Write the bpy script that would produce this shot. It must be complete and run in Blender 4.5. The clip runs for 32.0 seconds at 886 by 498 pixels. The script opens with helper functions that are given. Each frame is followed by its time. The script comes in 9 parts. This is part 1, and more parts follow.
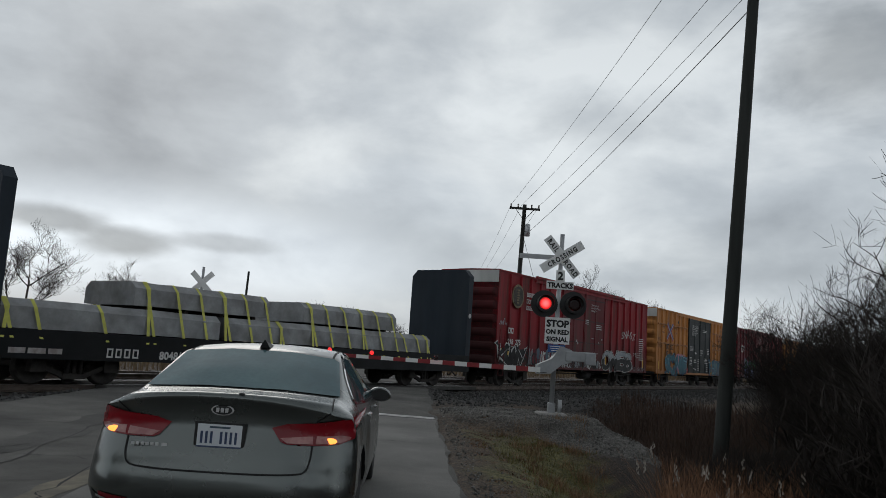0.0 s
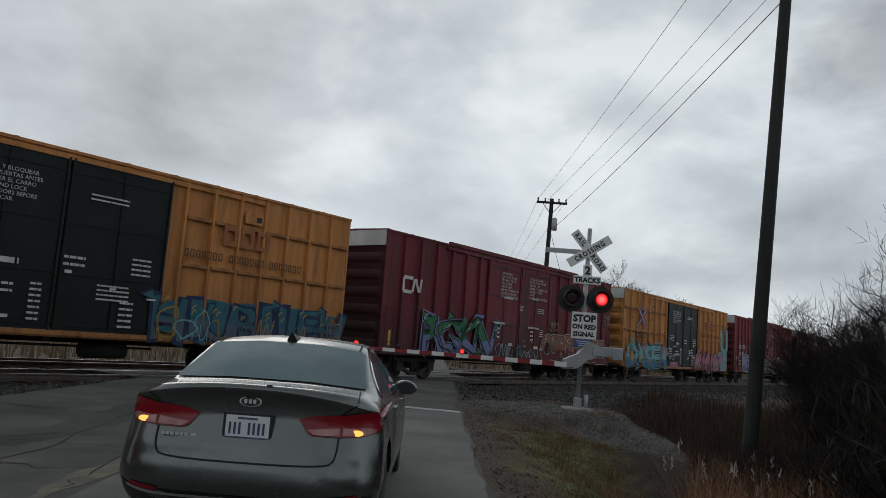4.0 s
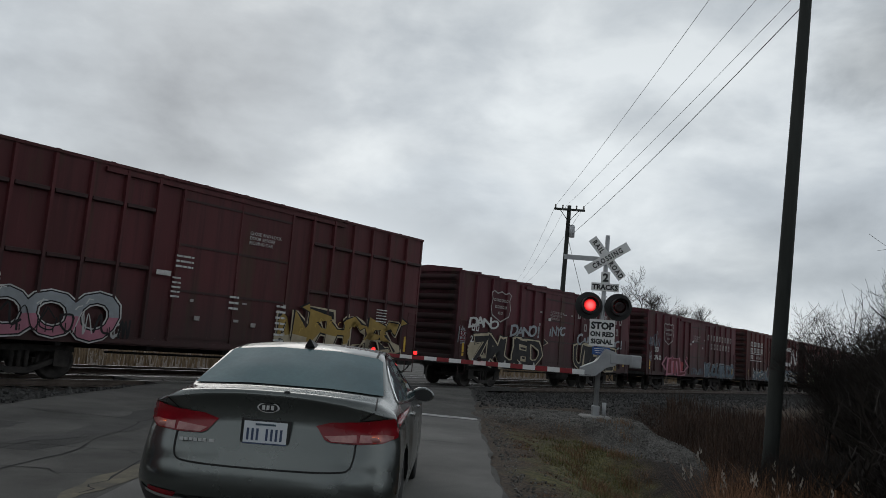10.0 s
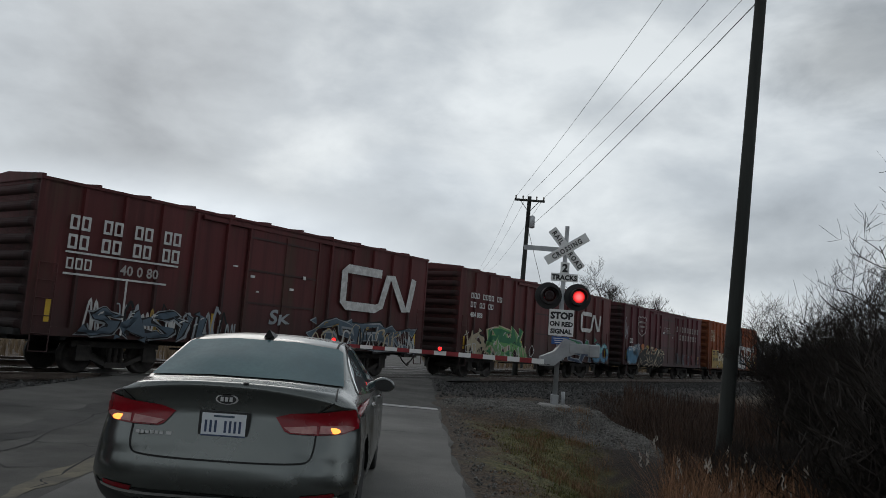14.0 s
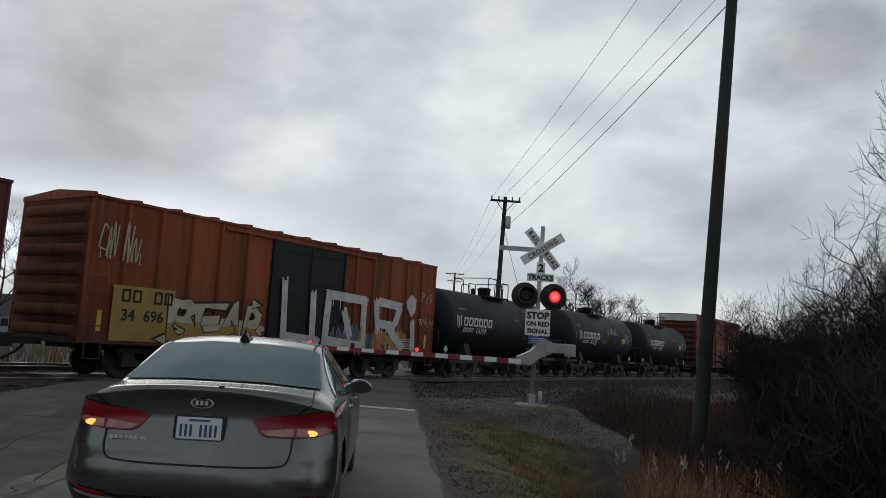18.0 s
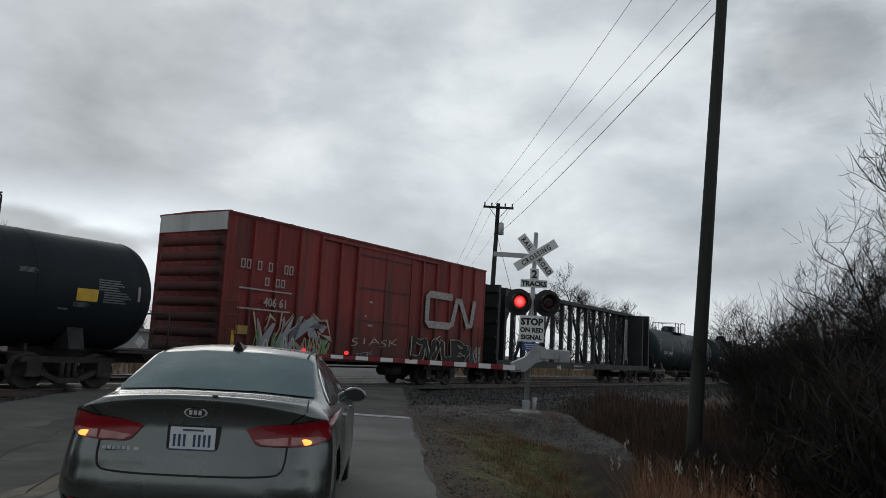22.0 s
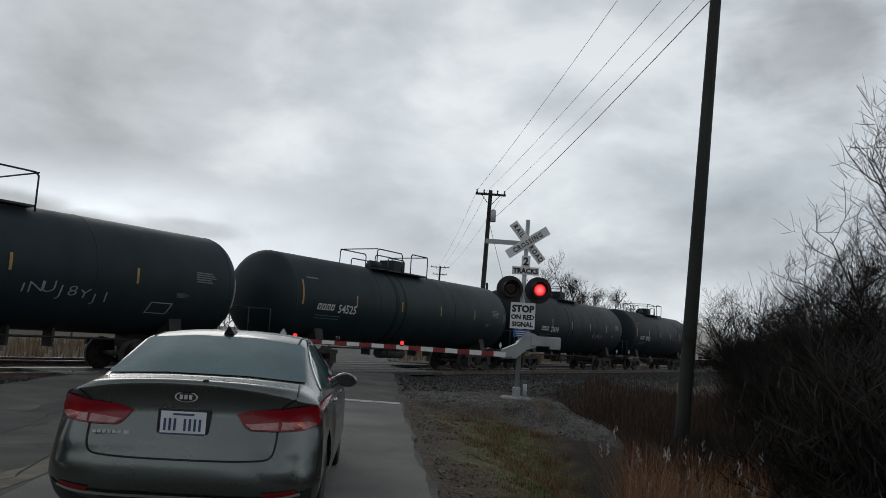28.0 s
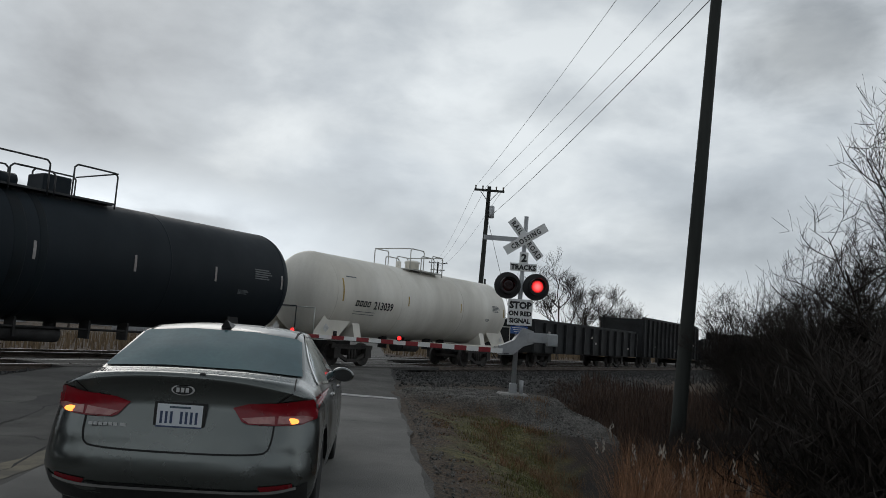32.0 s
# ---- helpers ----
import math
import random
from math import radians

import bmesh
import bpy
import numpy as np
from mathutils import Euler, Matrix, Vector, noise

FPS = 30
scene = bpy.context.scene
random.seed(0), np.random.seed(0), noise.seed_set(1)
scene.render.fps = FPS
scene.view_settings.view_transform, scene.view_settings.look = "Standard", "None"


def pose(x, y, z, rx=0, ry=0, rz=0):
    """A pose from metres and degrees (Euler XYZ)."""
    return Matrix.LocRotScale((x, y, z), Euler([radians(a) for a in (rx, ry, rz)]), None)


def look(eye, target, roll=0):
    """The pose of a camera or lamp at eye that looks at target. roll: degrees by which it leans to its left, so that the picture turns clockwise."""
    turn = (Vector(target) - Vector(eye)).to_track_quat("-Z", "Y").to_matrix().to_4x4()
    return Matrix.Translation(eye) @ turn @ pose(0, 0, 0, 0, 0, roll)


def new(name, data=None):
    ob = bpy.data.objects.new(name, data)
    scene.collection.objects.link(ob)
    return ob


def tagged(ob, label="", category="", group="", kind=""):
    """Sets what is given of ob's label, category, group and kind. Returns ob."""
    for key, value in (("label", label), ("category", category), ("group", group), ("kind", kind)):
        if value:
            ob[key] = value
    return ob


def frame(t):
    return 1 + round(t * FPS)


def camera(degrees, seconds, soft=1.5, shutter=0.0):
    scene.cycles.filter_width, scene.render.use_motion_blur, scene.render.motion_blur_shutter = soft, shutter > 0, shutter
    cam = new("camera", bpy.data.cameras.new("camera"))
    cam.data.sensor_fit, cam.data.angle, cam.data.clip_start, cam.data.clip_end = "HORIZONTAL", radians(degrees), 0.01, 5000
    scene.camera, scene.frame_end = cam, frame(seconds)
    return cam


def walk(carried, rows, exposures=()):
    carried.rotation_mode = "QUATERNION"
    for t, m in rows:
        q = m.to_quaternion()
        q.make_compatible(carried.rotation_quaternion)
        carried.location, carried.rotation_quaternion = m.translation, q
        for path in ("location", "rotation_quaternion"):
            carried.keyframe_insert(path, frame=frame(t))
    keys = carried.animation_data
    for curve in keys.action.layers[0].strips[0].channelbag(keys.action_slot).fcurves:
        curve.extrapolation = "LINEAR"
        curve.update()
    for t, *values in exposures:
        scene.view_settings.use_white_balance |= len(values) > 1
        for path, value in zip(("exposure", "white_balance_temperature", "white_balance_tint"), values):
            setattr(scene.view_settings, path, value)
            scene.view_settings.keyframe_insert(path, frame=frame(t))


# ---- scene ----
# The eye stays in one place in a standing vehicle; only its aim drifts: seconds, turn to the right, tilt up, lean.
EYE = Vector((0.0, 0.0, 1.5))
AIM = [
    (0.0, 1.794, 7.481, 3.793), (0.5, 1.723, 7.278, 3.886), (1.0, 1.525, 6.965, 3.866), (1.5, 1.316, 6.922, 3.914),
    (2.0, 1.069, 6.825, 4.108), (2.5, 0.64, 6.762, 4.064), (3.0, 0.363, 6.849, 4.135), (3.5, 0.155, 6.872, 4.233),
    (5.5, -1.025, 7.101, 4.358), (6.0, -1.15, 7.204, 4.45), (6.5, -1.225, 7.368, 4.485), (7.0, -1.326, 7.44, 4.461),
    (7.5, -1.52, 7.572, 4.57), (8.0, -1.649, 7.644, 4.551), (8.5, -1.67, 7.711, 4.601), (9.0, -1.74, 7.7, 4.681),
    (9.5, -1.704, 7.485, 4.613), (10.0, -1.441, 7.303, 4.483), (10.5, -0.879, 7.04, 4.395), (11.0, -0.218, 6.801, 4.269),
    (11.5, 0.336, 6.733, 4.251), (12.0, 0.823, 6.69, 4.138), (12.5, 1.183, 6.609, 3.986), (13.0, 1.441, 6.561, 3.94),
    (13.5, 1.464, 6.786, 4.016), (14.0, 1.507, 6.818, 4.221), (14.5, 1.585, 6.753, 4.203), (16.5, 2.633, 6.889, 3.858),
    (17.0, 2.943, 6.983, 3.8), (17.5, 3.123, 6.994, 3.773), (18.0, 3.249, 6.998, 3.629), (18.5, 3.504, 7.05, 3.483),
    (19.0, 3.598, 7.144, 3.449), (19.5, 3.633, 7.314, 3.388), (20.0, 3.416, 7.525, 3.286), (20.5, 3.319, 7.595, 3.201),
    (21.0, 3.509, 7.586, 3.129), (21.5, 3.626, 7.552, 3.155), (22.0, 3.713, 7.534, 3.1), (22.5, 3.815, 7.501, 2.956),
    (23.0, 3.85, 7.47, 2.944), (23.5, 3.876, 7.381, 2.903), (24.0, 3.922, 7.262, 2.923), (24.5, 4.09, 7.195, 2.914),
    (25.0, 4.151, 7.039, 2.929), (25.5, 3.987, 6.985, 3.017), (27.5, 4.368, 6.533, 3.368), (28.0, 4.37, 6.579, 3.512),
    (28.5, 4.456, 6.579, 3.601), (29.0, 4.372, 6.547, 3.777), (29.5, 4.452, 6.496, 3.933), (30.0, 4.421, 6.515, 4.029),
    (30.5, 4.551, 6.53, 4.055), (31.0, 4.614, 6.419, 4.028), (31.5, 4.558, 6.338, 4.144), (32.0, 4.532, 6.274, 4.077),
]
cam = camera(59.20, 32.0, soft=0.8)


def aimed(turn, tilt, lean):
    a, e = radians(turn), radians(tilt)
    return look(EYE, EYE + Vector((math.sin(a) * math.cos(e), math.cos(a) * math.cos(e), math.sin(e))), lean)


walk(cam, [(t, aimed(a, e, r)) for t, a, e, r in AIM], [(0.0, -0.06), (1.0, -0.22), (2.0, -0.03), (3.0, 0.0), (32.0, 0.0)])

# ---- light: an overcast winter sky ----
SUN_EL, SUN_AZ = 24.0, -20.0
world = bpy.data.worlds.new("world")
scene.world = world
world.use_nodes = True
wt = world.node_tree
wt.nodes.clear()


def wn(kind, **kw):
    n = wt.nodes.new(kind)
    for k, v in kw.items():
        n.inputs[k].default_value = v
    return n


def wmath(op, a, b=None):
    n = wt.nodes.new("ShaderNodeMath")
    n.operation = op
    for i, s in enumerate((a, b)):
        if s is None:
            continue
        if isinstance(s, (int, float)):
            n.inputs[i].default_value = s
        else:
            wt.links.new(s, n.inputs[i])
    return n.outputs[0]


sky = wt.nodes.new("ShaderNodeTexSky")
sky.sky_type, sky.sun_disc = "NISHITA", False
sky.sun_elevation, sky.sun_rotation = radians(SUN_EL), radians(SUN_AZ)
coord = wt.nodes.new("ShaderNodeTexCoord")
sep = wt.nodes.new("ShaderNodeSeparateXYZ")
wt.links.new(coord.outputs["Generated"], sep.inputs[0])
stretch = wt.nodes.new("ShaderNodeCombineXYZ")
wt.links.new(wmath("ADD", sep.outputs[0], 5.3), stretch.inputs[0])
wt.links.new(wmath("ADD", sep.outputs[1], 2.4), stretch.inputs[1])
wt.links.new(wmath("MULTIPLY", wmath("ABSOLUTE", sep.outputs[2]), 1.9), stretch.inputs[2])
big = wn("ShaderNodeTexNoise", Scale=2.1, Detail=6.0, Roughness=0.48, Distortion=0.12)
fine = wn("ShaderNodeTexNoise", Scale=6.0, Detail=8.0, Roughness=0.55, Distortion=0.2)
for n in (big, fine):
    wt.links.new(stretch.outputs[0], n.inputs["Vector"])
both = wmath("ADD", wmath("MULTIPLY", big.outputs["Fac"], 0.64), wmath("MULTIPLY", fine.outputs["Fac"], 0.36))
ramp = wt.nodes.new("ShaderNodeValToRGB")
wt.links.new(both, ramp.inputs[0])
el = ramp.color_ramp.elements
el[0].position, el[0].color = 0.28, (0.25, 0.28, 0.315, 1)
el[1].position, el[1].color = 0.62, (0.73, 0.775, 0.80, 1)
e2 = el.new(0.48)
e2.color = (0.485, 0.53, 0.57, 1)
# sky darker overhead than towards the horizon, dimmed mostly out of view to lower the ground light
height = wt.nodes.new("ShaderNodeMapRange")
wt.links.new(wmath("ABSOLUTE", sep.outputs[2]), height.inputs[0])
for k, v in ((1, 0.30), (2, 0.85), (3, 1.0), (4, 0.54)):
    height.inputs[k].default_value = v


def bank(az, el, wide, high, strength, ragged=0.9):
    """A bank of cloud round a bearing and a height: a factor of one outside it, 1 + strength within."""
    a, e = radians(az), radians(el)
    tests = []
    for v in ((math.sin(a) * math.cos(e), math.cos(a) * math.cos(e), math.sin(e)), (math.cos(a), -math.sin(a), 0.0), (-math.sin(a) * math.sin(e), -math.cos(a) * math.sin(e), math.cos(e))):
        d = wt.nodes.new("ShaderNodeVectorMath")
        d.operation = "DOT_PRODUCT"
        wt.links.new(coord.outputs["Generated"], d.inputs[0])
        d.inputs[1].default_value = v
        tests.append(d.outputs["Value"])
    u, v = wmath("DIVIDE", tests[1], wide), wmath("DIVIDE", tests[2], high)
    r = wmath("SQRT", wmath("ADD", wmath("MULTIPLY", u, u), wmath("MULTIPLY", v, v)))
    r = wmath("ADD", r, wmath("MULTIPLY", wmath("SUBTRACT", both, 0.5), ragged * 4.0))
    m = wt.nodes.new("ShaderNodeMapRange")
    m.interpolation_type = "SMOOTHSTEP"
    wt.links.new(r, m.inputs[0])
    for k, val in ((1, 0.35), (2, 1.15), (3, strength), (4, 0.0)):
        m.inputs[k].default_value = val
    return wmath("ADD", wmath("MULTIPLY", m.outputs[0], wmath("GREATER_THAN", tests[0], 0.0)), 1.0)


shape = height.outputs[0]
for row in ((-19.0, 5.8, 0.34, 0.075, 0.60, 0.4), (-1.0, 11.5, 0.20, 0.05, 0.10), (-25.3, 7.0, 0.075, 0.018, -0.50, 0.45), (-20.6, 6.0, 0.06, 0.020, -0.48, 0.45), (-14.0, 6.6, 0.07, 0.012, -0.25, 0.4), (29.5, 20.5, 0.13, 0.085, -0.34), (12.0, 17.0, 0.22, 0.05, -0.08), (24.0, 8.0, 0.22, 0.05, -0.10)):
    shape = wmath("MULTIPLY", shape, bank(*row))
thick = wt.nodes.new("ShaderNodeMix")
thick.data_type, thick.blend_type = "RGBA", "MULTIPLY"
thick.inputs[0].default_value = 1.0
wt.links.new(ramp.outputs[0], thick.inputs[6])
wt.links.new(shape, thick.inputs[7])
dim = wt.nodes.new("ShaderNodeMix")
dim.data_type = "RGBA"
dim.inputs[0].default_value = 0.97
skyscale = wt.nodes.new("ShaderNodeMix")
skyscale.data_type, skyscale.blend_type = "RGBA", "MULTIPLY"
skyscale.inputs[0].default_value = 1.0
wt.links.new(sky.outputs[0], skyscale.inputs[6])
skyscale.inputs[7].default_value = (0.1, 0.1, 0.1, 1)
wt.links.new(skyscale.outputs[2], dim.inputs[6])
wt.links.new(thick.outputs[2], dim.inputs[7])
back = wn("ShaderNodeBackground", Strength=1.09)
wt.links.new(dim.outputs[2], back.inputs["Color"])
wout = wt.nodes.new("ShaderNodeOutputWorld")
wt.links.new(back.outputs[0], wout.inputs[0])

sun = new("sun", bpy.data.lights.new("sun", "SUN"))
sun.data.energy, sun.data.angle, sun.data.color = 0.25, radians(25), (1.0, 0.96, 0.9)
sun.matrix_world = look((0, 0, 60), (math.sin(radians(SUN_AZ)) * -60, math.cos(radians(SUN_AZ)) * -60, 60 - 60 * math.tan(radians(SUN_EL))))


# ---- materials ----
MATS = {}


def surf(name, base, alt=None, scale=2.0, rough=0.7, metal=0.0, bump=0.0, fine=30.0, streak=0.0, rust=None, coat=0.0, spec=0.5, rand=0.0, mix=0.5, island=False, dirt=0.0, grime_shade=0.0, reach=3.7, runs=0.0):
    """A painted, stained or grown surface: two colours mixed by coarse and fine noise, drawn out downwards where streak is set,
    with spots of rust or dirt and a fine relief."""
    if name in MATS:
        return MATS[name]
    m = bpy.data.materials.new(name)
    m.use_nodes = True
    nt = m.node_tree
    bs = nt.nodes["Principled BSDF"]
    alt = alt or tuple(c * 0.72 for c in base)
    tc = nt.nodes.new("ShaderNodeTexCoord")
    mp = nt.nodes.new("ShaderNodeMapping")
    nt.links.new(tc.outputs["Object"], mp.inputs[0])
    if streak:
        mp.inputs["Scale"].default_value = (1, 1, 1 / (1 + 6 * streak))
    def tex(sc, det, src):
        n = nt.nodes.new("ShaderNodeTexNoise")
        n.inputs["Scale"].default_value, n.inputs["Detail"].default_value, n.inputs["Roughness"].default_value = sc, det, 0.6
        nt.links.new(src, n.inputs["Vector"])
        return n.outputs["Fac"]
    def rng(src, lo, hi, a=0.0, b=1.0):
        n = nt.nodes.new("ShaderNodeMapRange")
        for i, v in ((1, lo), (2, hi), (3, a), (4, b)):
            n.inputs[i].default_value = v
        nt.links.new(src, n.inputs[0])
        return n.outputs[0]
    def blend(fac, a, b, mode="MIX"):
        n = nt.nodes.new("ShaderNodeMix")
        n.data_type, n.blend_type = "RGBA", mode
        for i, v in ((0, fac), (6, a), (7, b)):
            if isinstance(v, (int, float)):
                n.inputs[i].default_value = v
            elif isinstance(v, tuple):
                n.inputs[i].default_value = (*v, 1)
            else:
                nt.links.new(v, n.inputs[i])
        return n.outputs[2]
    coarse = tex(scale, 5.0, mp.outputs[0])
    small = tex(fine, 3.0, tc.outputs["Object"])
    col = blend(rng(coarse, 0.35, 0.65, 0.0, 2 * mix), base, alt)
    col = blend(rng(small, 0.3, 0.7, 0.0, 0.35), col, alt)
    if rust:
        spots = tex(scale * 2.3, 8.0, mp.outputs[0])
        col = blend(rng(spots, 0.53, 0.67, 0.0, 0.85), col, rust)
    if runs:
        # thin dark runs of rust and rain down the side
        mq = nt.nodes.new("ShaderNodeMapping")
        nt.links.new(tc.outputs["Object"], mq.inputs[0])
        mq.inputs["Scale"].default_value = (5.5, 5.5, 0.22)
        col = blend(rng(tex(1.0, 5.0, mq.outputs[0]), 0.50, 0.68, 0.0, runs), col, tuple(c * 0.30 for c in base))
        mw = nt.nodes.new("ShaderNodeMapping")
        nt.links.new(tc.outputs["Object"], mw.inputs[0])
        mw.inputs["Scale"].default_value = (9.0, 9.0, 0.5)
        mw.inputs["Location"].default_value = (3.1, 0.0, 7.7)
        col = blend(rng(tex(1.0, 6.0, mw.outputs[0]), 0.60, 0.74, 0.0, runs * 0.5), col, tuple(min(c * 1.5 + 0.02, 1.0) for c in base))
    if dirt:
        film = tex(scale * 0.6, 6.0, mp.outputs[0])
        col = blend(rng(film, 0.4, 0.75, 0.0, dirt), col, (0.10, 0.085, 0.07))
    if grime_shade:
        # road film thrown up from the wheels, thick at the foot and gone at shoulder height; on car ends, with a high
        # reach, soot and painted shade together
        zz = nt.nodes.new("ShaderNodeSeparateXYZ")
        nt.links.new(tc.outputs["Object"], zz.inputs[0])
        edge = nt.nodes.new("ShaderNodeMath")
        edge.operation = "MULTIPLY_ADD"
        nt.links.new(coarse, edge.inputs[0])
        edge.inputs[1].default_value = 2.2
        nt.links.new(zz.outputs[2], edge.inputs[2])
        col = blend(rng(edge.outputs[0], 2.1, reach, grime_shade, 0.0), col, (0.030, 0.022, 0.021))
    if rand:
        src = nt.nodes.new("ShaderNodeNewGeometry").outputs["Random Per Island"] if island else nt.nodes.new("ShaderNodeObjectInfo").outputs["Random"]
        hs = nt.nodes.new("ShaderNodeHueSaturation")
        nt.links.new(rng(src, 0, 1, 1 - rand, 1 + rand), hs.inputs["Value"])
        nt.links.new(col, hs.inputs["Color"])
        col = hs.outputs[0]
    nt.links.new(col, bs.inputs["Base Color"])
    bs.inputs["Metallic"].default_value = metal
    nt.links.new(rng(coarse, 0.3, 0.7, max(rough - 0.08, 0.02), min(rough + 0.08, 1)), bs.inputs["Roughness"])
    bs.inputs["Specular IOR Level"].default_value = spec
    bs.inputs["Coat Weight"].default_value = coat
    bs.inputs["Coat Roughness"].default_value = 0.06
    if bump:
        b = nt.nodes.new("ShaderNodeBump")
        b.inputs["Strength"].default_value, b.inputs["Distance"].default_value = min(bump, 1.0), 0.02
        nt.links.new(small, b.inputs["Height"])
        nt.links.new(b.outputs[0], bs.inputs["Normal"])
    MATS[name] = m
    return m


def glow(name, color, strength):
    if name in MATS:
        return MATS[name]
    m = bpy.data.materials.new(name)
    m.use_nodes = True
    bs = m.node_tree.nodes["Principled BSDF"]
    bs.inputs["Base Color"].default_value = (*color, 1)
    bs.inputs["Emission Color"].default_value = (*color, 1)
    bs.inputs["Emission Strength"].default_value = strength
    bs.inputs["Roughness"].default_value = 0.3
    MATS[name] = m
    return m


ASPHALT = surf("asphalt", (0.136, 0.130, 0.119), (0.070, 0.067, 0.062), 0.7, 0.9, bump=0.7, fine=55)
ASPHALT_OLD = surf("asphalt_patch", (0.09, 0.086, 0.08), (0.055, 0.053, 0.05), 0.9, 0.92, bump=0.6, fine=60)
LINE_WHITE = surf("worn_white_line", (0.62, 0.62, 0.6), (0.30, 0.29, 0.28), 3.0, 0.8, fine=25, bump=0.3)
LINE_YELLOW = surf("worn_yellow_line", (0.22, 0.19, 0.12), (0.11, 0.10, 0.085), 2.5, 0.85, fine=20)
BALLAST = surf("ballast", (0.072, 0.070, 0.067), (0.032, 0.031, 0.030), 5.0, 0.95, rand=0.5, island=True)
GRAVEL = surf("gravel_stone", (0.19, 0.180, 0.167), (0.10, 0.095, 0.088), 6.0, 0.95, rand=0.4, island=True)
RAIL = surf("rail_steel", (0.16, 0.13, 0.11), (0.09, 0.07, 0.06), 3.0, 0.6, metal=0.6)
RAIL_TOP = surf("rail_head", (0.36, 0.35, 0.35), (0.26, 0.25, 0.25), 3.0, 0.4, metal=1.0)
TIE = surf("tie_wood", (0.07, 0.055, 0.045), (0.035, 0.03, 0.027), 4.0, 0.95, bump=0.5)
GALV = surf("galvanised_steel", (0.44, 0.45, 0.46), (0.33, 0.34, 0.35), 3.0, 0.5, metal=0.5)
WHITE = surf("white_sheeting", (0.78, 0.78, 0.77), (0.68, 0.68, 0.67), 4.0, 0.5, fine=20, mix=0.3)
BLACK = surf("black_paint", (0.018, 0.018, 0.019), (0.012, 0.012, 0.012), 4.0, 0.55)
REDTAPE = surf("red_tape", (0.30, 0.022, 0.028), (0.20, 0.015, 0.02), 4.0, 0.45)
BLUE = surf("blue_sign", (0.03, 0.10, 0.30), (0.025, 0.08, 0.24), 4.0, 0.5)
POLEWOOD = surf("pole_wood", (0.034, 0.037, 0.033), (0.018, 0.020, 0.018), 3.0, 0.9, bump=0.6, streak=2.0, fine=40)
WIRE = surf("wire", (0.13, 0.13, 0.135), rough=0.6)
CERAMIC = surf("insulator", (0.20, 0.17, 0.15), rough=0.3)
TWIG = surf("twig_bark", (0.027, 0.0195, 0.0155), (0.015, 0.0112, 0.009), 2.0, 0.95)
BARK = surf("bark", (0.075, 0.062, 0.052), (0.04, 0.033, 0.028), 2.0, 0.95)
GRASS = surf("dead_grass", (0.175, 0.140, 0.050), (0.080, 0.090, 0.026), 0.55, 0.9, rand=0.6, island=True)
REED = surf("reed_blade", (0.33, 0.165, 0.085), (0.15, 0.078, 0.042), 1.5, 0.9, rand=0.4, island=True)
PLUME = surf("reed_plume", (0.42, 0.38, 0.33), (0.28, 0.25, 0.22), 5.0, 0.95, rand=0.3, island=True)
ASPHALT_PALE = surf("asphalt_worn_lane", (0.212, 0.206, 0.192), (0.135, 0.131, 0.123), 0.6, 0.9, bump=0.6, fine=60)
CRACK = surf("crack_filler", (0.03, 0.029, 0.028), rough=0.9)


# ---- building helpers ----
def part(name, bm, material, parent, label="", at=None, rot=None):
    """Links a bmesh or a mesh as ONE mesh object under a thing or a part."""
    if isinstance(bm, bmesh.types.BMesh):
        me = bpy.data.meshes.new(name)
        bm.to_mesh(me)
        bm.free()
    else:
        me = bm
    if material is not None and not me.materials:
        for m in material if isinstance(material, (list, tuple)) else (material,):
            me.materials.append(m)
    ob = new(name, me)
    ob.parent = parent
    if at is not None:
        ob.location = at
    if rot is not None:
        ob.rotation_euler = [radians(a) for a in rot]
    if label:
        ob["label"] = label
    return ob


def thing(name, label, category, m=None, group="", kind=""):
    ob = new(name)
    if m is not None:
        ob.matrix_basis = m
    return tagged(ob, label, category, group, kind)


def add_box(bm, x0, x1, y0, y1, z0, z1, mi=0):
    vs = [bm.verts.new(p) for p in ((x0, y0, z0), (x1, y0, z0), (x1, y1, z0), (x0, y1, z0), (x0, y0, z1), (x1, y0, z1), (x1, y1, z1), (x0, y1, z1))]
    for q in ((3, 2, 1, 0), (4, 5, 6, 7), (0, 1, 5, 4), (1, 2, 6, 5), (2, 3, 7, 6), (3, 0, 4, 7)):
        bm.faces.new([vs[i] for i in q]).material_index = mi
    return vs


def box(x0, x1, y0, y1, z0, z1, bevel=0.0):
    bm = bmesh.new()
    add_box(bm, x0, x1, y0, y1, z0, z1)
    if bevel:
        bmesh.ops.bevel(bm, geom=bm.edges[:], offset=bevel, segments=1, affect="EDGES")
    return bm


def add_tube(bm, a, b, r0, r1=None, n=8, cap=True, mi=0):
    a, b = Vector(a), Vector(b)
    r1 = r0 if r1 is None else r1
    d = (b - a).normalized()
    p = d.orthogonal().normalized()
    q = d.cross(p)
    rings = []
    for c, r in ((a, r0), (b, r1)):
        rings.append([bm.verts.new(c + (p * math.cos(2 * math.pi * i / n) + q * math.sin(2 * math.pi * i / n)) * r) for i in range(n)])
    for i in range(n):
        f = bm.faces.new((rings[0][i], rings[0][(i + 1) % n], rings[1][(i + 1) % n], rings[1][i]))
        f.smooth, f.material_index = n > 5, mi
    if cap:
        bm.faces.new(rings[0][::-1]).material_index = mi
        bm.faces.new(rings[1]).material_index = mi


def tube(a, b, r0, r1=None, n=8):
    bm = bmesh.new()
    add_tube(bm, a, b, r0, r1, n)
    return bm


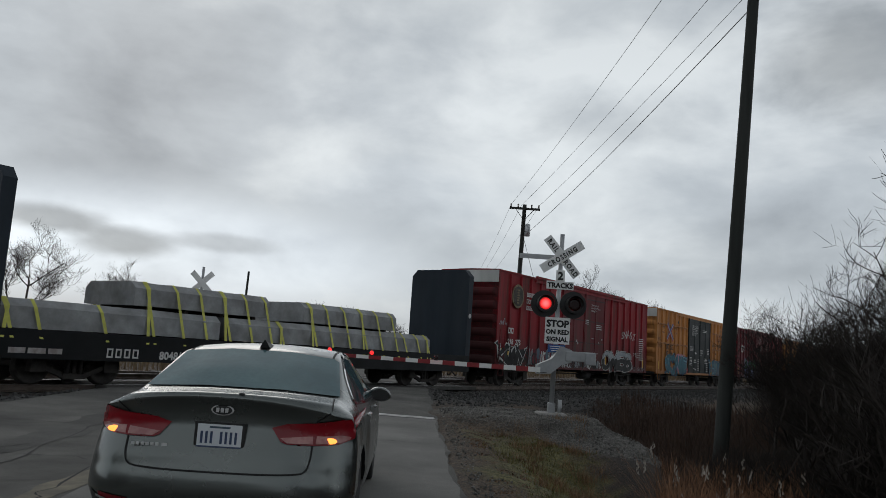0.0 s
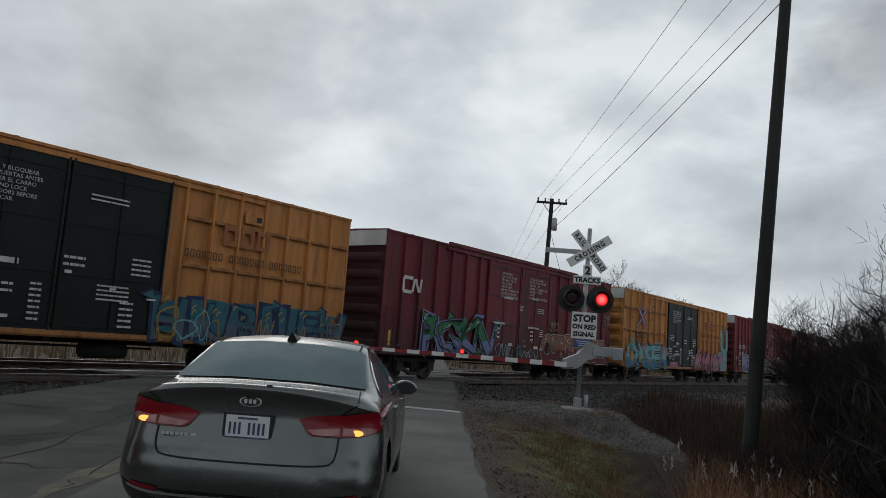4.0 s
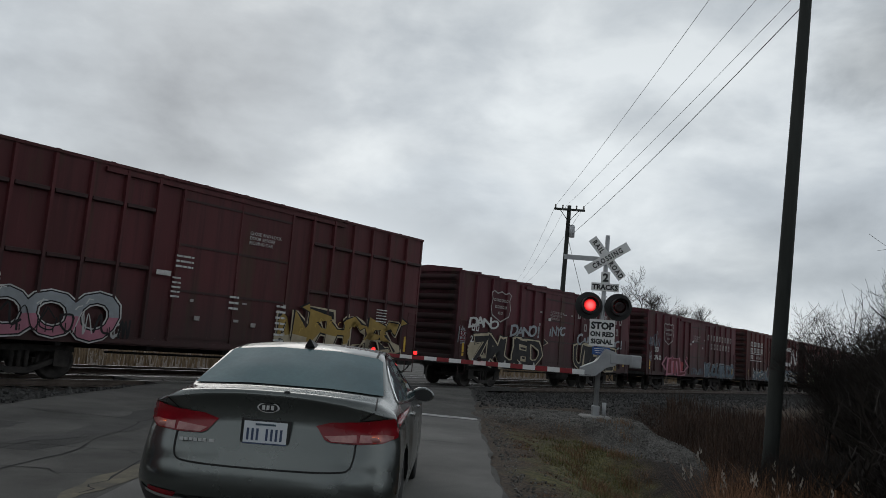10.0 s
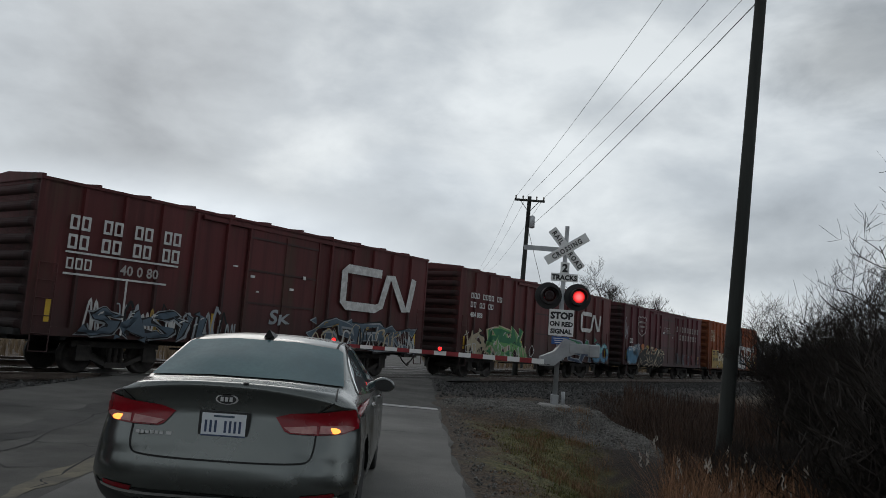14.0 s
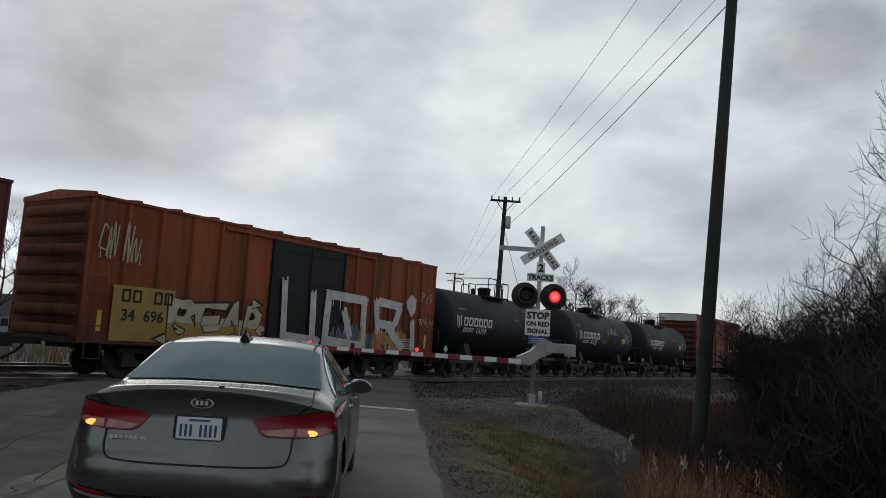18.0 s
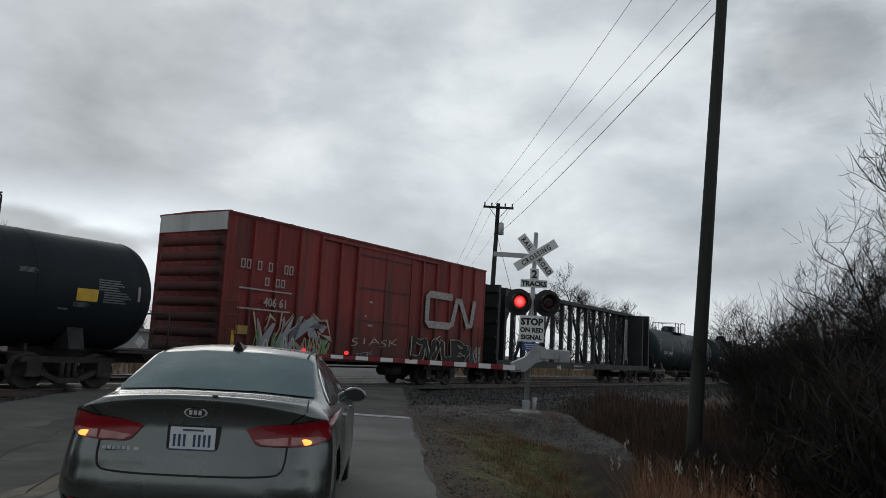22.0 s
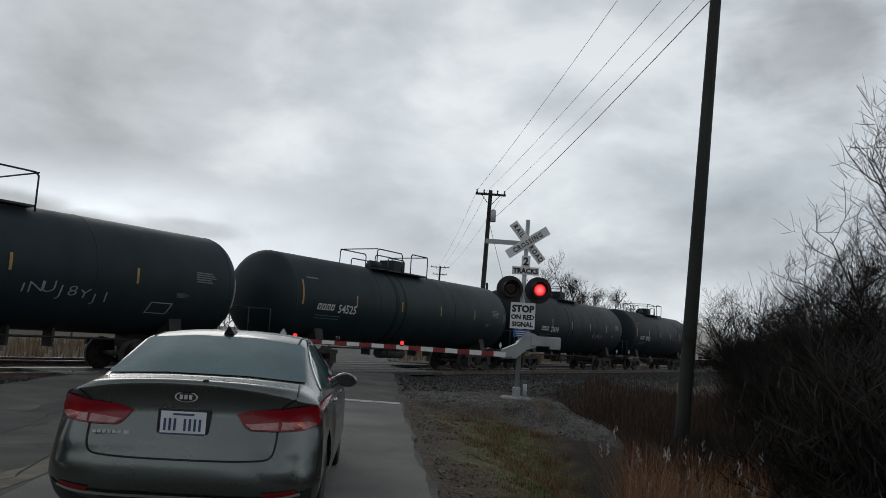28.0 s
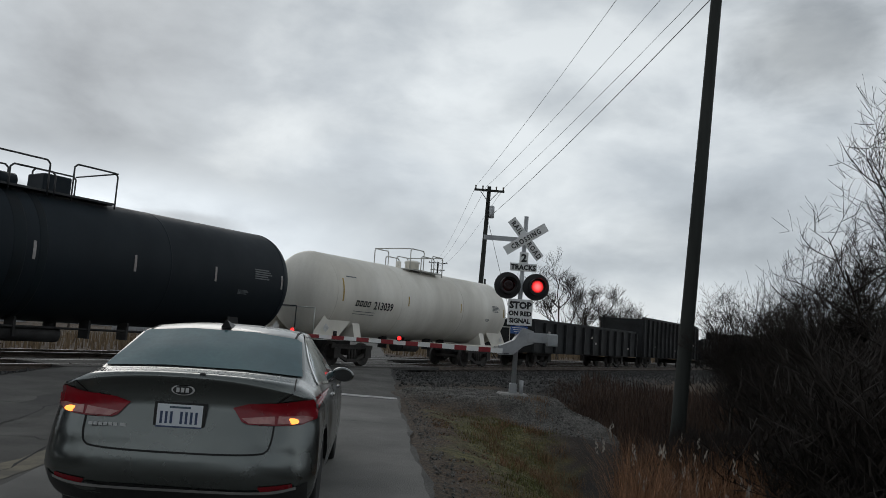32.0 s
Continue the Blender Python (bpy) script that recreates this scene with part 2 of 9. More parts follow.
def add_path(bm, pts, r, n=6):
    for a, b in zip(pts, pts[1:]):
        add_tube(bm, a, b, r, r, n)


def lathe(profile, n=32, axis="x"):
    """A solid of revolution from (along, radius) pairs."""
    bm = bmesh.new()
    rings = []
    for s, r in profile:
        ring = []
        for i in range(n):
            a = 2 * math.pi * i / n
            c, d = math.cos(a) * r, math.sin(a) * r
            ring.append(bm.verts.new({"x": (s, c, d), "y": (c, s, d), "z": (c, d, s)}[axis]))
        rings.append(ring)
    for r0, r1 in zip(rings, rings[1:]):
        for i in range(n):
            bm.faces.new((r0[i], r0[(i + 1) % n], r1[(i + 1) % n], r1[i])).smooth = True
    bm.faces.new(rings[0][::-1])
    bm.faces.new(rings[-1])
    bmesh.ops.recalc_face_normals(bm, faces=bm.faces[:])
    return bm


def mesh_of(name, verts, faces, smooth=False):
    me = bpy.data.meshes.new(name)
    me.from_pydata(verts, [], faces)
    if smooth:
        me.polygons.foreach_set("use_smooth", [True] * len(me.polygons))
    me.update()
    return me


TEXTS = {}


def lettering(words, size, material, parent, at, rot=(90, 0, 0), name="lettering", label="", bold=0.0, spacing=1.0, squeeze=1.0, align="LEFT"):
    """Flat letters of the built-in font, as a mesh."""
    key = (words, size, bold, spacing, squeeze, align, material.name)
    if key not in TEXTS:
        cu = bpy.data.curves.new("letters", "FONT")
        cu.body, cu.size, cu.offset, cu.space_character, cu.align_x, cu.resolution_u = words, size, bold, spacing, align, 2
        tmp = new("letters", cu)
        me = bpy.data.meshes.new_from_object(tmp.evaluated_get(bpy.context.evaluated_depsgraph_get()))
        bpy.data.objects.remove(tmp)
        me.materials.clear()
        me.materials.append(material)
        if squeeze != 1.0:
            me.transform(Matrix.Diagonal((squeeze, 1, 1, 1)))
        TEXTS[key] = me
    return part(name, TEXTS[key], material, parent, label, at, rot)


# ---- the lie of the land ----
PSI = radians(36.69)            # the track's bearing
ALONG = Vector((math.sin(PSI), math.cos(PSI), 0))
ACROSS = Vector((-math.cos(PSI), math.sin(PSI), 0))
SIDE = 17.07                      # from the eye to the near side of the train
CENTRE = SIDE + 1.5             # to the middle of the near track
RAILTOP = 0.155
SECOND = CENTRE + 4.6           # the second track, behind the train
EDGE_R, EDGE_L = 0.66, -7.1


def on_track(s, w, z=0.0):
    p = ALONG * s + ACROSS * w
    return Vector((p.x, p.y, z))


def smooth(a, b, x):
    t = np.clip((x - a) / (b - a), 0, 1)
    return t * t * (3 - 2 * t)


def road_z(x, y):
    w = x * ACROSS.x + y * ACROSS.y
    return 0.0 + (RAILTOP - 0.015) * smooth(9.0, 16.0, w) * (1 - smooth(27, 36, w))


def pad_shape(x, y):
    """The gravel pad round the signal, with a tongue towards the ditch."""
    a = 1 - smooth(0.72, 1.05, np.sqrt(((x - 2.75) / 2.35) ** 2 + ((y - 19.2) / 2.1) ** 2))
    return a


def tongue_shape(x, y):
    """Gravel spilt from the pad down towards the ditch."""
    return 1 - smooth(0.75, 1.05, np.sqrt(((x - 4.15) / 1.35) ** 2 + ((y - 16.9) / 1.7) ** 2))


def land_z(x, y):
    """Height of the ground: verge, ditch, the pad at the signal, the track bed."""
    w = x * ACROSS.x + y * ACROSS.y
    rz = road_z(x, y)
    right = x - EDGE_R
    z = rz - 0.03 - 0.10 * smooth(0, 1.5, right)
    z = z - 0.12 * smooth(0.6, 1.6, right) * (1 - smooth(15.0, 18.5, y)) - 0.72 * smooth(1.15, 2.9, right) * (1 - smooth(13.0, 16.2, y + 0.2 * x))
    z = z - 0.55 * smooth(3.4, 5.4, right) * smooth(13.0, 16.2, y + 0.2 * x) * (1 - smooth(10, 15, w))
    pad = pad_shape(x, y)
    ton = tongue_shape(x, y)
    z = z * (1 - ton) + (0.10 - 0.20 * np.clip(18.9 - y, 0, 3)) * ton
    z = z * (1 - pad) + 0.14 * pad
    left = EDGE_L - x
    z = z - 0.05 * smooth(0, 1, left) - 0.25 * smooth(1.0, 5.0, left)
    off = smooth(0.1, 0.9, right) + smooth(0.1, 0.9, left)
    bed = smooth(13.6, 16.2, w) * (1 - smooth(26.0, 29.5, w))
    z = z * (1 - bed) + bed * (RAILTOP - 0.20) * off + bed * (1 - off) * (rz - 0.03)
    far = smooth(30, 60, w)
    z = z - 0.35 * far
    return z


def sheet_axis(fine0, fine1, step, reach):
    a = list(np.arange(fine0, fine1 + step / 2, step))
    d = step
    lo, hi = [fine0], [fine1]
    while lo[-1] > -reach:
        d *= 1.22
        lo.append(lo[-1] - d)
        hi.append(hi[-1] + d)
    return np.array(lo[:0:-1] + a + hi[1:])


def make_ground():
    xs, ys = sheet_axis(-12, 14, 0.22, 2600), sheet_axis(2, 34, 0.25, 2600)
    X, Y = np.meshgrid(xs, ys, indexing="ij")
    Z = land_z(X, Y)
    jit = np.random.RandomState(3).rand(*X.shape)
    near = (np.abs(X) < 15) & (Y < 36) & (Y > 0)
    offroad = (X > EDGE_R + 0.25) | (X < EDGE_L - 0.25)
    Z = Z + np.where(near & offroad, (jit - 0.5) * 0.05, 0)
    v = np.stack([X, Y, Z], -1).reshape(-1, 3).tolist()
    ny = len(ys)
    f = [(i * ny + j, (i + 1) * ny + j, (i + 1) * ny + j + 1, i * ny + j + 1) for i in range(len(xs) - 1) for j in range(ny - 1)]
    me = mesh_of("ground", v, f, True)
    m = bpy.data.materials.new("winter_ground")
    m.use_nodes = True
    nt = m.node_tree
    bs = nt.nodes["Principled BSDF"]
    bs.inputs["Roughness"].default_value = 0.95
    tc = nt.nodes.new("ShaderNodeTexCoord")
    def tex(sc, det):
        n = nt.nodes.new("ShaderNodeTexNoise")
        n.inputs["Scale"].default_value, n.inputs["Detail"].default_value = sc, det
        nt.links.new(tc.outputs["Object"], n.inputs["Vector"])
        return n.outputs["Fac"]
    def rng(src, lo, hi):
        n = nt.nodes.new("ShaderNodeMapRange")
        n.inputs[1].default_value, n.inputs[2].default_value = lo, hi
        nt.links.new(src, n.inputs[0])
        return n.outputs[0]
    def blend(fac, a, b):
        n = nt.nodes.new("ShaderNodeMix")
        n.data_type = "RGBA"
        nt.links.new(fac, n.inputs[0])
        for i, v_ in ((6, a), (7, b)):
            if isinstance(v_, tuple):
                n.inputs[i].default_value = (*v_, 1)
            else:
                nt.links.new(v_, n.inputs[i])
        return n.outputs[2]
    litter = blend(rng(tex(18.0, 5), 0.38, 0.62), (0.036, 0.026, 0.018), (0.118, 0.078, 0.048))
    turf = blend(rng(tex(11.0, 6), 0.40, 0.62), (0.060, 0.058, 0.018), (0.150, 0.135, 0.050))
    stony = blend(rng(tex(26.0, 3), 0.4, 0.65), (0.070, 0.066, 0.060), (0.178, 0.168, 0.154))
    dark = blend(rng(tex(22.0, 3), 0.4, 0.65), (0.026, 0.025, 0.023), (0.072, 0.069, 0.065))
    bed = me.attributes.new("bed", "FLOAT", "POINT")
    pad = me.attributes.new("pad", "FLOAT", "POINT")
    W = X * ACROSS.x + Y * ACROSS.y
    bed.data.foreach_set("value", (smooth(11.8, 13.6, W + (jit - 0.5)) * (1 - smooth(25.5, 28, W))).reshape(-1).astype(np.float32))
    pd = np.maximum(pad_shape(X, Y), tongue_shape(X, Y)) * 0.95 + 0.22 * np.exp(-((X - EDGE_R) / 0.32) ** 2) * (Y < 30)
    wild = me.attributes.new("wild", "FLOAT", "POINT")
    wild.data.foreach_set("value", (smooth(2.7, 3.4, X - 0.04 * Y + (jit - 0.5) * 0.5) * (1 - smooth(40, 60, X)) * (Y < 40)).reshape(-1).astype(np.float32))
    pad.data.foreach_set("value", np.clip(pd, 0, 1).reshape(-1).astype(np.float32))
    mown = me.attributes.new("mown", "FLOAT", "POINT")
    drift = (jit - 0.5) * 0.5 + 0.25 * np.sin(Y * 1.3) + 0.15 * np.sin(Y * 3.1 + 1.0)
    mown.data.foreach_set("value", (smooth(1.15, 1.75, X + drift) * (1 - smooth(2.9, 3.5, X + drift - 0.02 * Y)) * (1 - smooth(15.0, 17.5, Y))).reshape(-1).astype(np.float32))
    def attr(n_):
        a = nt.nodes.new("ShaderNodeAttribute")
        a.attribute_name = n_
        return a.outputs["Fac"]
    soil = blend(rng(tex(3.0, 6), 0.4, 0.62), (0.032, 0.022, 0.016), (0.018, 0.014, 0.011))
    grassy = blend(attr("mown"), litter, turf)
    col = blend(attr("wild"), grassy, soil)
    col = blend(attr("pad"), col, stony)
    col = blend(attr("bed"), col, dark)
    nt.links.new(col, bs.inputs["Base Color"])
    b = nt.nodes.new("ShaderNodeBump")
    b.inputs["Distance"].default_value = 0.05
    nt.links.new(tex(30.0, 4), b.inputs["Height"])
    nt.links.new(b.outputs[0], bs.inputs["Normal"])
    me.materials.append(m)
    return tagged(new("ground", me), "winter ground of dead grass, gravel and ballast", "ground", kind="structure")


def strip(name, x0, x1, y0, y1, lift, nx, ny, material, wobble=0.0):
    """A strip that follows the road's rise."""
    xs, ys = np.linspace(x0, x1, nx), np.linspace(y0, y1, ny)
    rs = np.random.RandomState(7)
    v, f = [], []
    for i, x in enumerate(xs):
        for j, y in enumerate(ys):
            o = 0.0
            if i in (0, nx - 1):
                o = wobble * (0.30 * math.sin(1.3 * y + 2 * i) + 0.22 * math.sin(3.1 * y + i) + 0.12 * math.sin(7.9 * y) + 0.25 * (rs.rand() - 0.5))
            v.append((x + o, y, float(road_z(x, y)) + lift))
    for i in range(nx - 1):
        for j in range(ny - 1):
            f.append((i * ny + j, (i + 1) * ny + j, (i + 1) * ny + j + 1, i * ny + j + 1))
    me = mesh_of(name, v, f, True)
    me.materials.append(material)
    return me


make_ground()
road = tagged(new("road", strip("road", EDGE_L, EDGE_R, -40, 190, 0.0, 9, 900, ASPHALT, 0.10)), "worn grey asphalt road over the railway", "road", kind="structure")
part("stop_line", strip("stop_line", -2.9, EDGE_R - 0.06, 17.55, 17.95, 0.005, 12, 3, LINE_WHITE, 0.03), None, road, "worn white stop line")
part("centre_line", strip("centre_line", -3.34, -3.12, -20, 17.0, 0.004, 3, 160, LINE_YELLOW, 0.16), None, road, "worn faded centre line")
for i, (x0, x1, y0, y1) in enumerate(((-6.6, -5.9, 3, 11), (-5.2, -4.6, 9, 15.5), (-2.2, -1.7, 11.0, 17.0))):
    part("tar_patch", strip("tar_patch", x0, x1, y0, y1, 0.003, 4, 50, ASPHALT_OLD, 0.25), None, road)

part("lane_surface", strip("lane_surface", -3.0, EDGE_R - 0.05, -40, 17.4, 0.0025, 6, 240, ASPHALT_PALE, 0.07), None, road, "paler worn surface of the near lane")


def crack(x, y, dx, dy, steps, seed):
    """A wandering crack, sealed with dark filler."""
    rs = random.Random(seed)
    v, f = [], []
    for i in range(steps + 1):
        w = rs.uniform(0.004, 0.018) * (0.3 if i in (0, steps) else 1)
        n = Vector((-dy, dx)).normalized()
        z = float(road_z(np.float64(x), np.float64(y))) + 0.006
        v += [(x + n.x * w, y + n.y * w, z), (x - n.x * w, y - n.y * w, z)]
        if i:
            f.append((2 * i - 2, 2 * i - 1, 2 * i + 1, 2 * i))
        x, y = x + dx * rs.uniform(0.6, 1.4) + rs.gauss(0, 0.06), y + dy * rs.uniform(0.6, 1.4) + rs.gauss(0, 0.08)
    me = mesh_of("crack", v, f)
    me.materials.append(CRACK)
    return part("crack", me, None, road, "dark sealed crack")


for i, (x, y, dx, dy, n) in enumerate(((-6.9, 7.2, 0.25, 0.03, 14), (-6.2, 9.4, 0.22, -0.04, 12), (-5.6, 5.6, 0.05, 0.3, 16), (-4.3, 6.2, -0.02, 0.32, 22), (-6.8, 12.3, 0.3, 0.0, 12), (-3.2, 7.0, 0.0, 0.3, 30), (-1.9, 12.6, 0.2, 0.02, 11), (-5.0, 14.2, 0.25, 0.02, 8), (-6.6, 5.0, 0.28, 0.06, 12))):
    crack(x, y, dx, dy, n, 60 + i)

# ---- the two tracks ----
def rail_mesh(length):
    bm = bmesh.new()
    prof = [(-0.07, -0.16), (0.07, -0.16), (0.07, -0.145), (0.012, -0.125), (0.012, -0.045), (0.036, -0.035), (0.036, -0.004), (0.03, 0), (-0.03, 0), (-0.036, -0.004), (-0.036, -0.035), (-0.012, -0.045), (-0.012, -0.125), (-0.07, -0.145)]
    a = [bm.verts.new((-length / 2, y, z)) for y, z in prof]
    b = [bm.verts.new((length / 2, y, z)) for y, z in prof]
    n = len(prof)
    for i in range(n):
        f = bm.faces.new((a[i], a[(i + 1) % n], b[(i + 1) % n], b[i]))
        f.material_index = 1 if i in (6, 7, 8) else 0
    bm.faces.new(a[::-1])
    bm.faces.new(b)
    bmesh.ops.recalc_face_normals(bm, faces=bm.faces[:])
    return bm


TRACK_M = Matrix.Rotation(math.pi / 2 - PSI, 4, "Z")
rail_me = None
tie_me = None
for w0, lab in ((CENTRE, "railway track that the train runs on"), (SECOND, "empty second railway track behind the train")):
    tr = thing("railway_track", lab + ", steel rails on dark ties", "track", Matrix.Translation(on_track(0, w0, RAILTOP)) @ TRACK_M, kind="structure")
    for y in (-0.7525, 0.7525):
        if rail_me is None:
            rail_me = part("rail", rail_mesh(700), (RAIL, RAIL_TOP), tr, "rusty rail with a bright worn head", (150, y, 0)).data
        else:
            part("rail", rail_me, None, tr, "rusty rail with a bright worn head", (150, y, 0))
    for i in range(130):
        s = -12 + i * 0.56
        p = on_track(s, w0)
        if EDGE_L - 0.3 < p.x < EDGE_R + 0.3:
            continue
        if tie_me is None:
            tie_me = part("tie", box(-0.115, 0.115, -1.3, 1.3, -0.36, -0.165), TIE, tr, "", (s, 0, 0)).data
        else:
            part("tie", tie_me, None, tr, "", (s, random.uniform(-0.03, 0.03), 0), (0, 0, random.uniform(-1, 1)))


def stones(name, label, count, pick, size, material, seed):
    """Loose stones, each a small skewed block, joined."""
    rs = random.Random(seed)
    v, f = [], []
    while count:
        x, y = pick(rs)
        if EDGE_L - 0.1 < x < EDGE_R + 0.12:
            continue
        count -= 1
        z = float(land_z(np.float64(x), np.float64(y)))
        r = rs.uniform(*size)
        b = len(v)
        m = Euler((rs.uniform(0, 6), rs.uniform(0, 6), rs.uniform(0, 6))).to_matrix()
        for p in ((1, 0, 0), (-1, 0, 0), (0, 1, 0), (0, -1, 0), (0, 0, 1), (0, 0, -1)):
            q = m @ Vector((p[0] * r * rs.uniform(0.8, 1.3), p[1] * r * rs.uniform(0.7, 1.1), p[2] * r * rs.uniform(0.6, 0.9)))
            v.append((x + q.x, y + q.y, z + q.z + r * 0.3))
        for a, c, d in ((0, 2, 4), (2, 1, 4), (1, 3, 4), (3, 0, 4), (2, 0, 5), (1, 2, 5), (3, 1, 5), (0, 3, 5)):
            f.append((b + a, b + c, b + d))
    me = mesh_of(name, v, f)
    me.materials.append(material)
    return tagged(new(name, me), label, "stones", kind="stuff")


def pick_bed(rs):
    p = on_track(rs.uniform(-12, 75), rs.uniform(12.2, 16.9) if rs.random() < 0.8 else rs.uniform(16.9, 27))
    return p.x, p.y


def pick_pad(rs):
    a, r = rs.uniform(0, 6.283), math.sqrt(rs.random())
    if rs.random() < 0.4:
        return 4.15 + math.cos(a) * r * 1.35, 16.9 + math.sin(a) * r * 1.7
    return 2.75 + math.cos(a) * r * 2.3, 19.2 + math.sin(a) * r * 2.05


def pick_verge(rs):
    return EDGE_R + abs(rs.gauss(0, 0.25)) + 0.1, rs.uniform(6, 19)


stones("ballast", "dark broken track ballast beside the rails", 12000, pick_bed, (0.03, 0.07), BALLAST, 1)
stones("gravel", "grey gravel heaped round the signal mast", 6000, pick_pad, (0.012, 0.03), GRAVEL, 2)
stones("loose_gravel", "loose gravel along the broken road edge", 500, pick_verge, (0.01, 0.03), GRAVEL, 4)


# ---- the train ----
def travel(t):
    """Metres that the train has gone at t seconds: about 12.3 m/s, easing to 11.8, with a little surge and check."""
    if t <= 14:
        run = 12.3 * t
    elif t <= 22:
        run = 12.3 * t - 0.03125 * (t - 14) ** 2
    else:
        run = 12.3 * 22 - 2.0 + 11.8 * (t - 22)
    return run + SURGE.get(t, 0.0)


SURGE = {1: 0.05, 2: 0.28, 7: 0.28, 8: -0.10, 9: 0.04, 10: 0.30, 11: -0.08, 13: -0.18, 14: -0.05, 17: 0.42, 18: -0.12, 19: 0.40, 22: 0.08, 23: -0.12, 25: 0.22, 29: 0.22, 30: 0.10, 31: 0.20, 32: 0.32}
CARS = []
FLAT = surf("truck_steel", (0.045, 0.038, 0.033), (0.022, 0.02, 0.019), 4.0, 0.85, bump=0.3)
WHEEL = surf("wheel_steel", (0.06, 0.052, 0.047), (0.03, 0.027, 0.025), 5.0, 0.7, metal=0.3)
UNDER = surf("underframe_black", (0.028, 0.026, 0.025), (0.016, 0.015, 0.015), 3.0, 0.8)
STENCIL = surf("stencil_white", (0.66, 0.66, 0.65), (0.42, 0.41, 0.40), 6.0, 0.7, fine=15)
STENCIL_DIM = surf("stencil_faded", (0.42, 0.40, 0.39), (0.24, 0.21, 0.20), 7.0, 0.7, fine=12)
TAPE_Y = surf("yellow_reflector", (0.72, 0.47, 0.04), (0.55, 0.33, 0.03), 5.0, 0.5)
SHARED = {}


def shared(key, build, name):
    """One mesh for all alike pieces."""
    if key not in SHARED:
        bm, mats = build()
        me = bpy.data.meshes.new(name)
        bm.to_mesh(me)
        bm.free()
        for m in mats if isinstance(mats, (list, tuple)) else (mats,):
            me.materials.append(m)
        SHARED[key] = me
    return SHARED[key]


def wheel_bm():
    bm = lathe([(-0.07, 0.40), (-0.07, 0.445), (-0.035, 0.445), (-0.03, 0.42), (0.065, 0.415), (0.065, 0.36), (0.03, 0.34), (0.02, 0.16), (0.06, 0.13), (0.09, 0.10)], 20, "y")
    return bm, WHEEL


def frame_bm():
    bm = bmesh.new()
    add_box(bm, -1.18, 1.18, -0.06, 0.06, 0.62, 0.76)
    for s in (-1, 1):
        add_box(bm, s * 0.89 - 0.17, s * 0.89 + 0.17, -0.11, 0.11, 0.30, 0.66)
        vs = [bm.verts.new(p) for p in ((s * 0.80, -0.06, 0.50), (s * 0.80, 0.06, 0.50), (s * 0.80, 0.06, 0.38), (s * 0.80, -0.06, 0.38), (s * 0.22, -0.06, 0.26), (s * 0.22, 0.06, 0.26), (s * 0.22, 0.06, 0.14), (s * 0.22, -0.06, 0.14))]
        for q in ((0, 1, 5, 4), (1, 2, 6, 5), (2, 3, 7, 6), (3, 0, 4, 7)):
            bm.faces.new([vs[i] for i in q])
    add_box(bm, -0.28, 0.28, -0.07, 0.07, 0.14, 0.27)
    for x in (-0.16, 0, 0.16):
        add_tube(bm, (x, -0.02, 0.26), (x, -0.02, 0.62), 0.055, n=8)
    bmesh.ops.recalc_face_normals(bm, faces=bm.faces[:])
    return bm, FLAT


def bolster_bm():
    bm = bmesh.new()
    add_box(bm, -0.22, 0.22, -0.95, 0.95, 0.42, 0.66)
    for s in (-1, 1):
        add_tube(bm, (s * 0.89, -0.85, 0.43), (s * 0.89, 0.85, 0.43), 0.075, n=10)
        add_box(bm, s * 0.43 - 0.05, s * 0.43 + 0.05, -0.8, 0.8, 0.36, 0.46)
    return bm, FLAT


def trucks(car, x):
    for s in (-1, 1):
        tk = part("truck", shared("bolster", bolster_bm, "truck"), None, car, "black cast steel truck with two axles", (s * x, 0, 0))
        for y in (-1, 1):
            part("side_frame", shared("side_frame", frame_bm, "side_frame"), None, tk, "", (0, y * 0.98, 0))
            for ax in (-0.89, 0.89):
                part("wheel", shared("wheel", wheel_bm, "wheel"), None, tk, "", (ax, y * 0.755, 0.43 - 0.015), (0, 0, 0 if y > 0 else 180))


def coupler_bm():
    bm = bmesh.new()
    add_box(bm, 0, 0.85, -0.09, 0.09, 0.75, 0.93)
    add_box(bm, 0.72, 1.0, -0.17, 0.15, 0.68, 1.0)
    add_path(bm, [(0.1, -0.35, 0.85), (0.35, -0.38, 0.55), (0.75, -0.3, 0.38), (1.0, -0.2, 0.42)], 0.03)
    bmesh.ops.recalc_face_normals(bm, faces=bm.faces[:])
    return bm, FLAT


def couplers(car, x):
    for s in (-1, 1):
        part("coupler", shared("coupler", coupler_bm, "coupler"), None, car, "rusty coupler with a brake hose", (s * x, 0, 0), (0, 0, 0 if s > 0 else 180))


def car_empty(name, label, category, q0, q1):
    """A car whose body runs from q0 to q1 along the train."""
    ob = thing(name, label, category, group="freight train")
    ob.matrix_basis = Matrix.Translation(on_track((q0 + q1) / 2, CENTRE, RAILTOP)) @ TRACK_M
    CARS.append((ob, (q0 + q1) / 2))
    return ob, (q1 - q0) / 2


def ladder(car, x, y, z0, z1, material, wide=0.42, face=-1):
    bm = bmesh.new()
    n = int((z1 - z0) / 0.36)
    for s in (-1, 1):
        add_tube(bm, (x + s * wide / 2, y + face * 0.10, z0), (x + s * wide / 2, y + face * 0.10, z1), 0.016, n=5)
    for i in range(n + 1):
        z = z0 + (z1 - z0) * i / n
        add_tube(bm, (x - wide / 2, y + face * 0.10, z), (x + wide / 2, y + face * 0.10, z), 0.013, n=5)
    return part("ladder", bm, material, car, "steel ladder rungs")


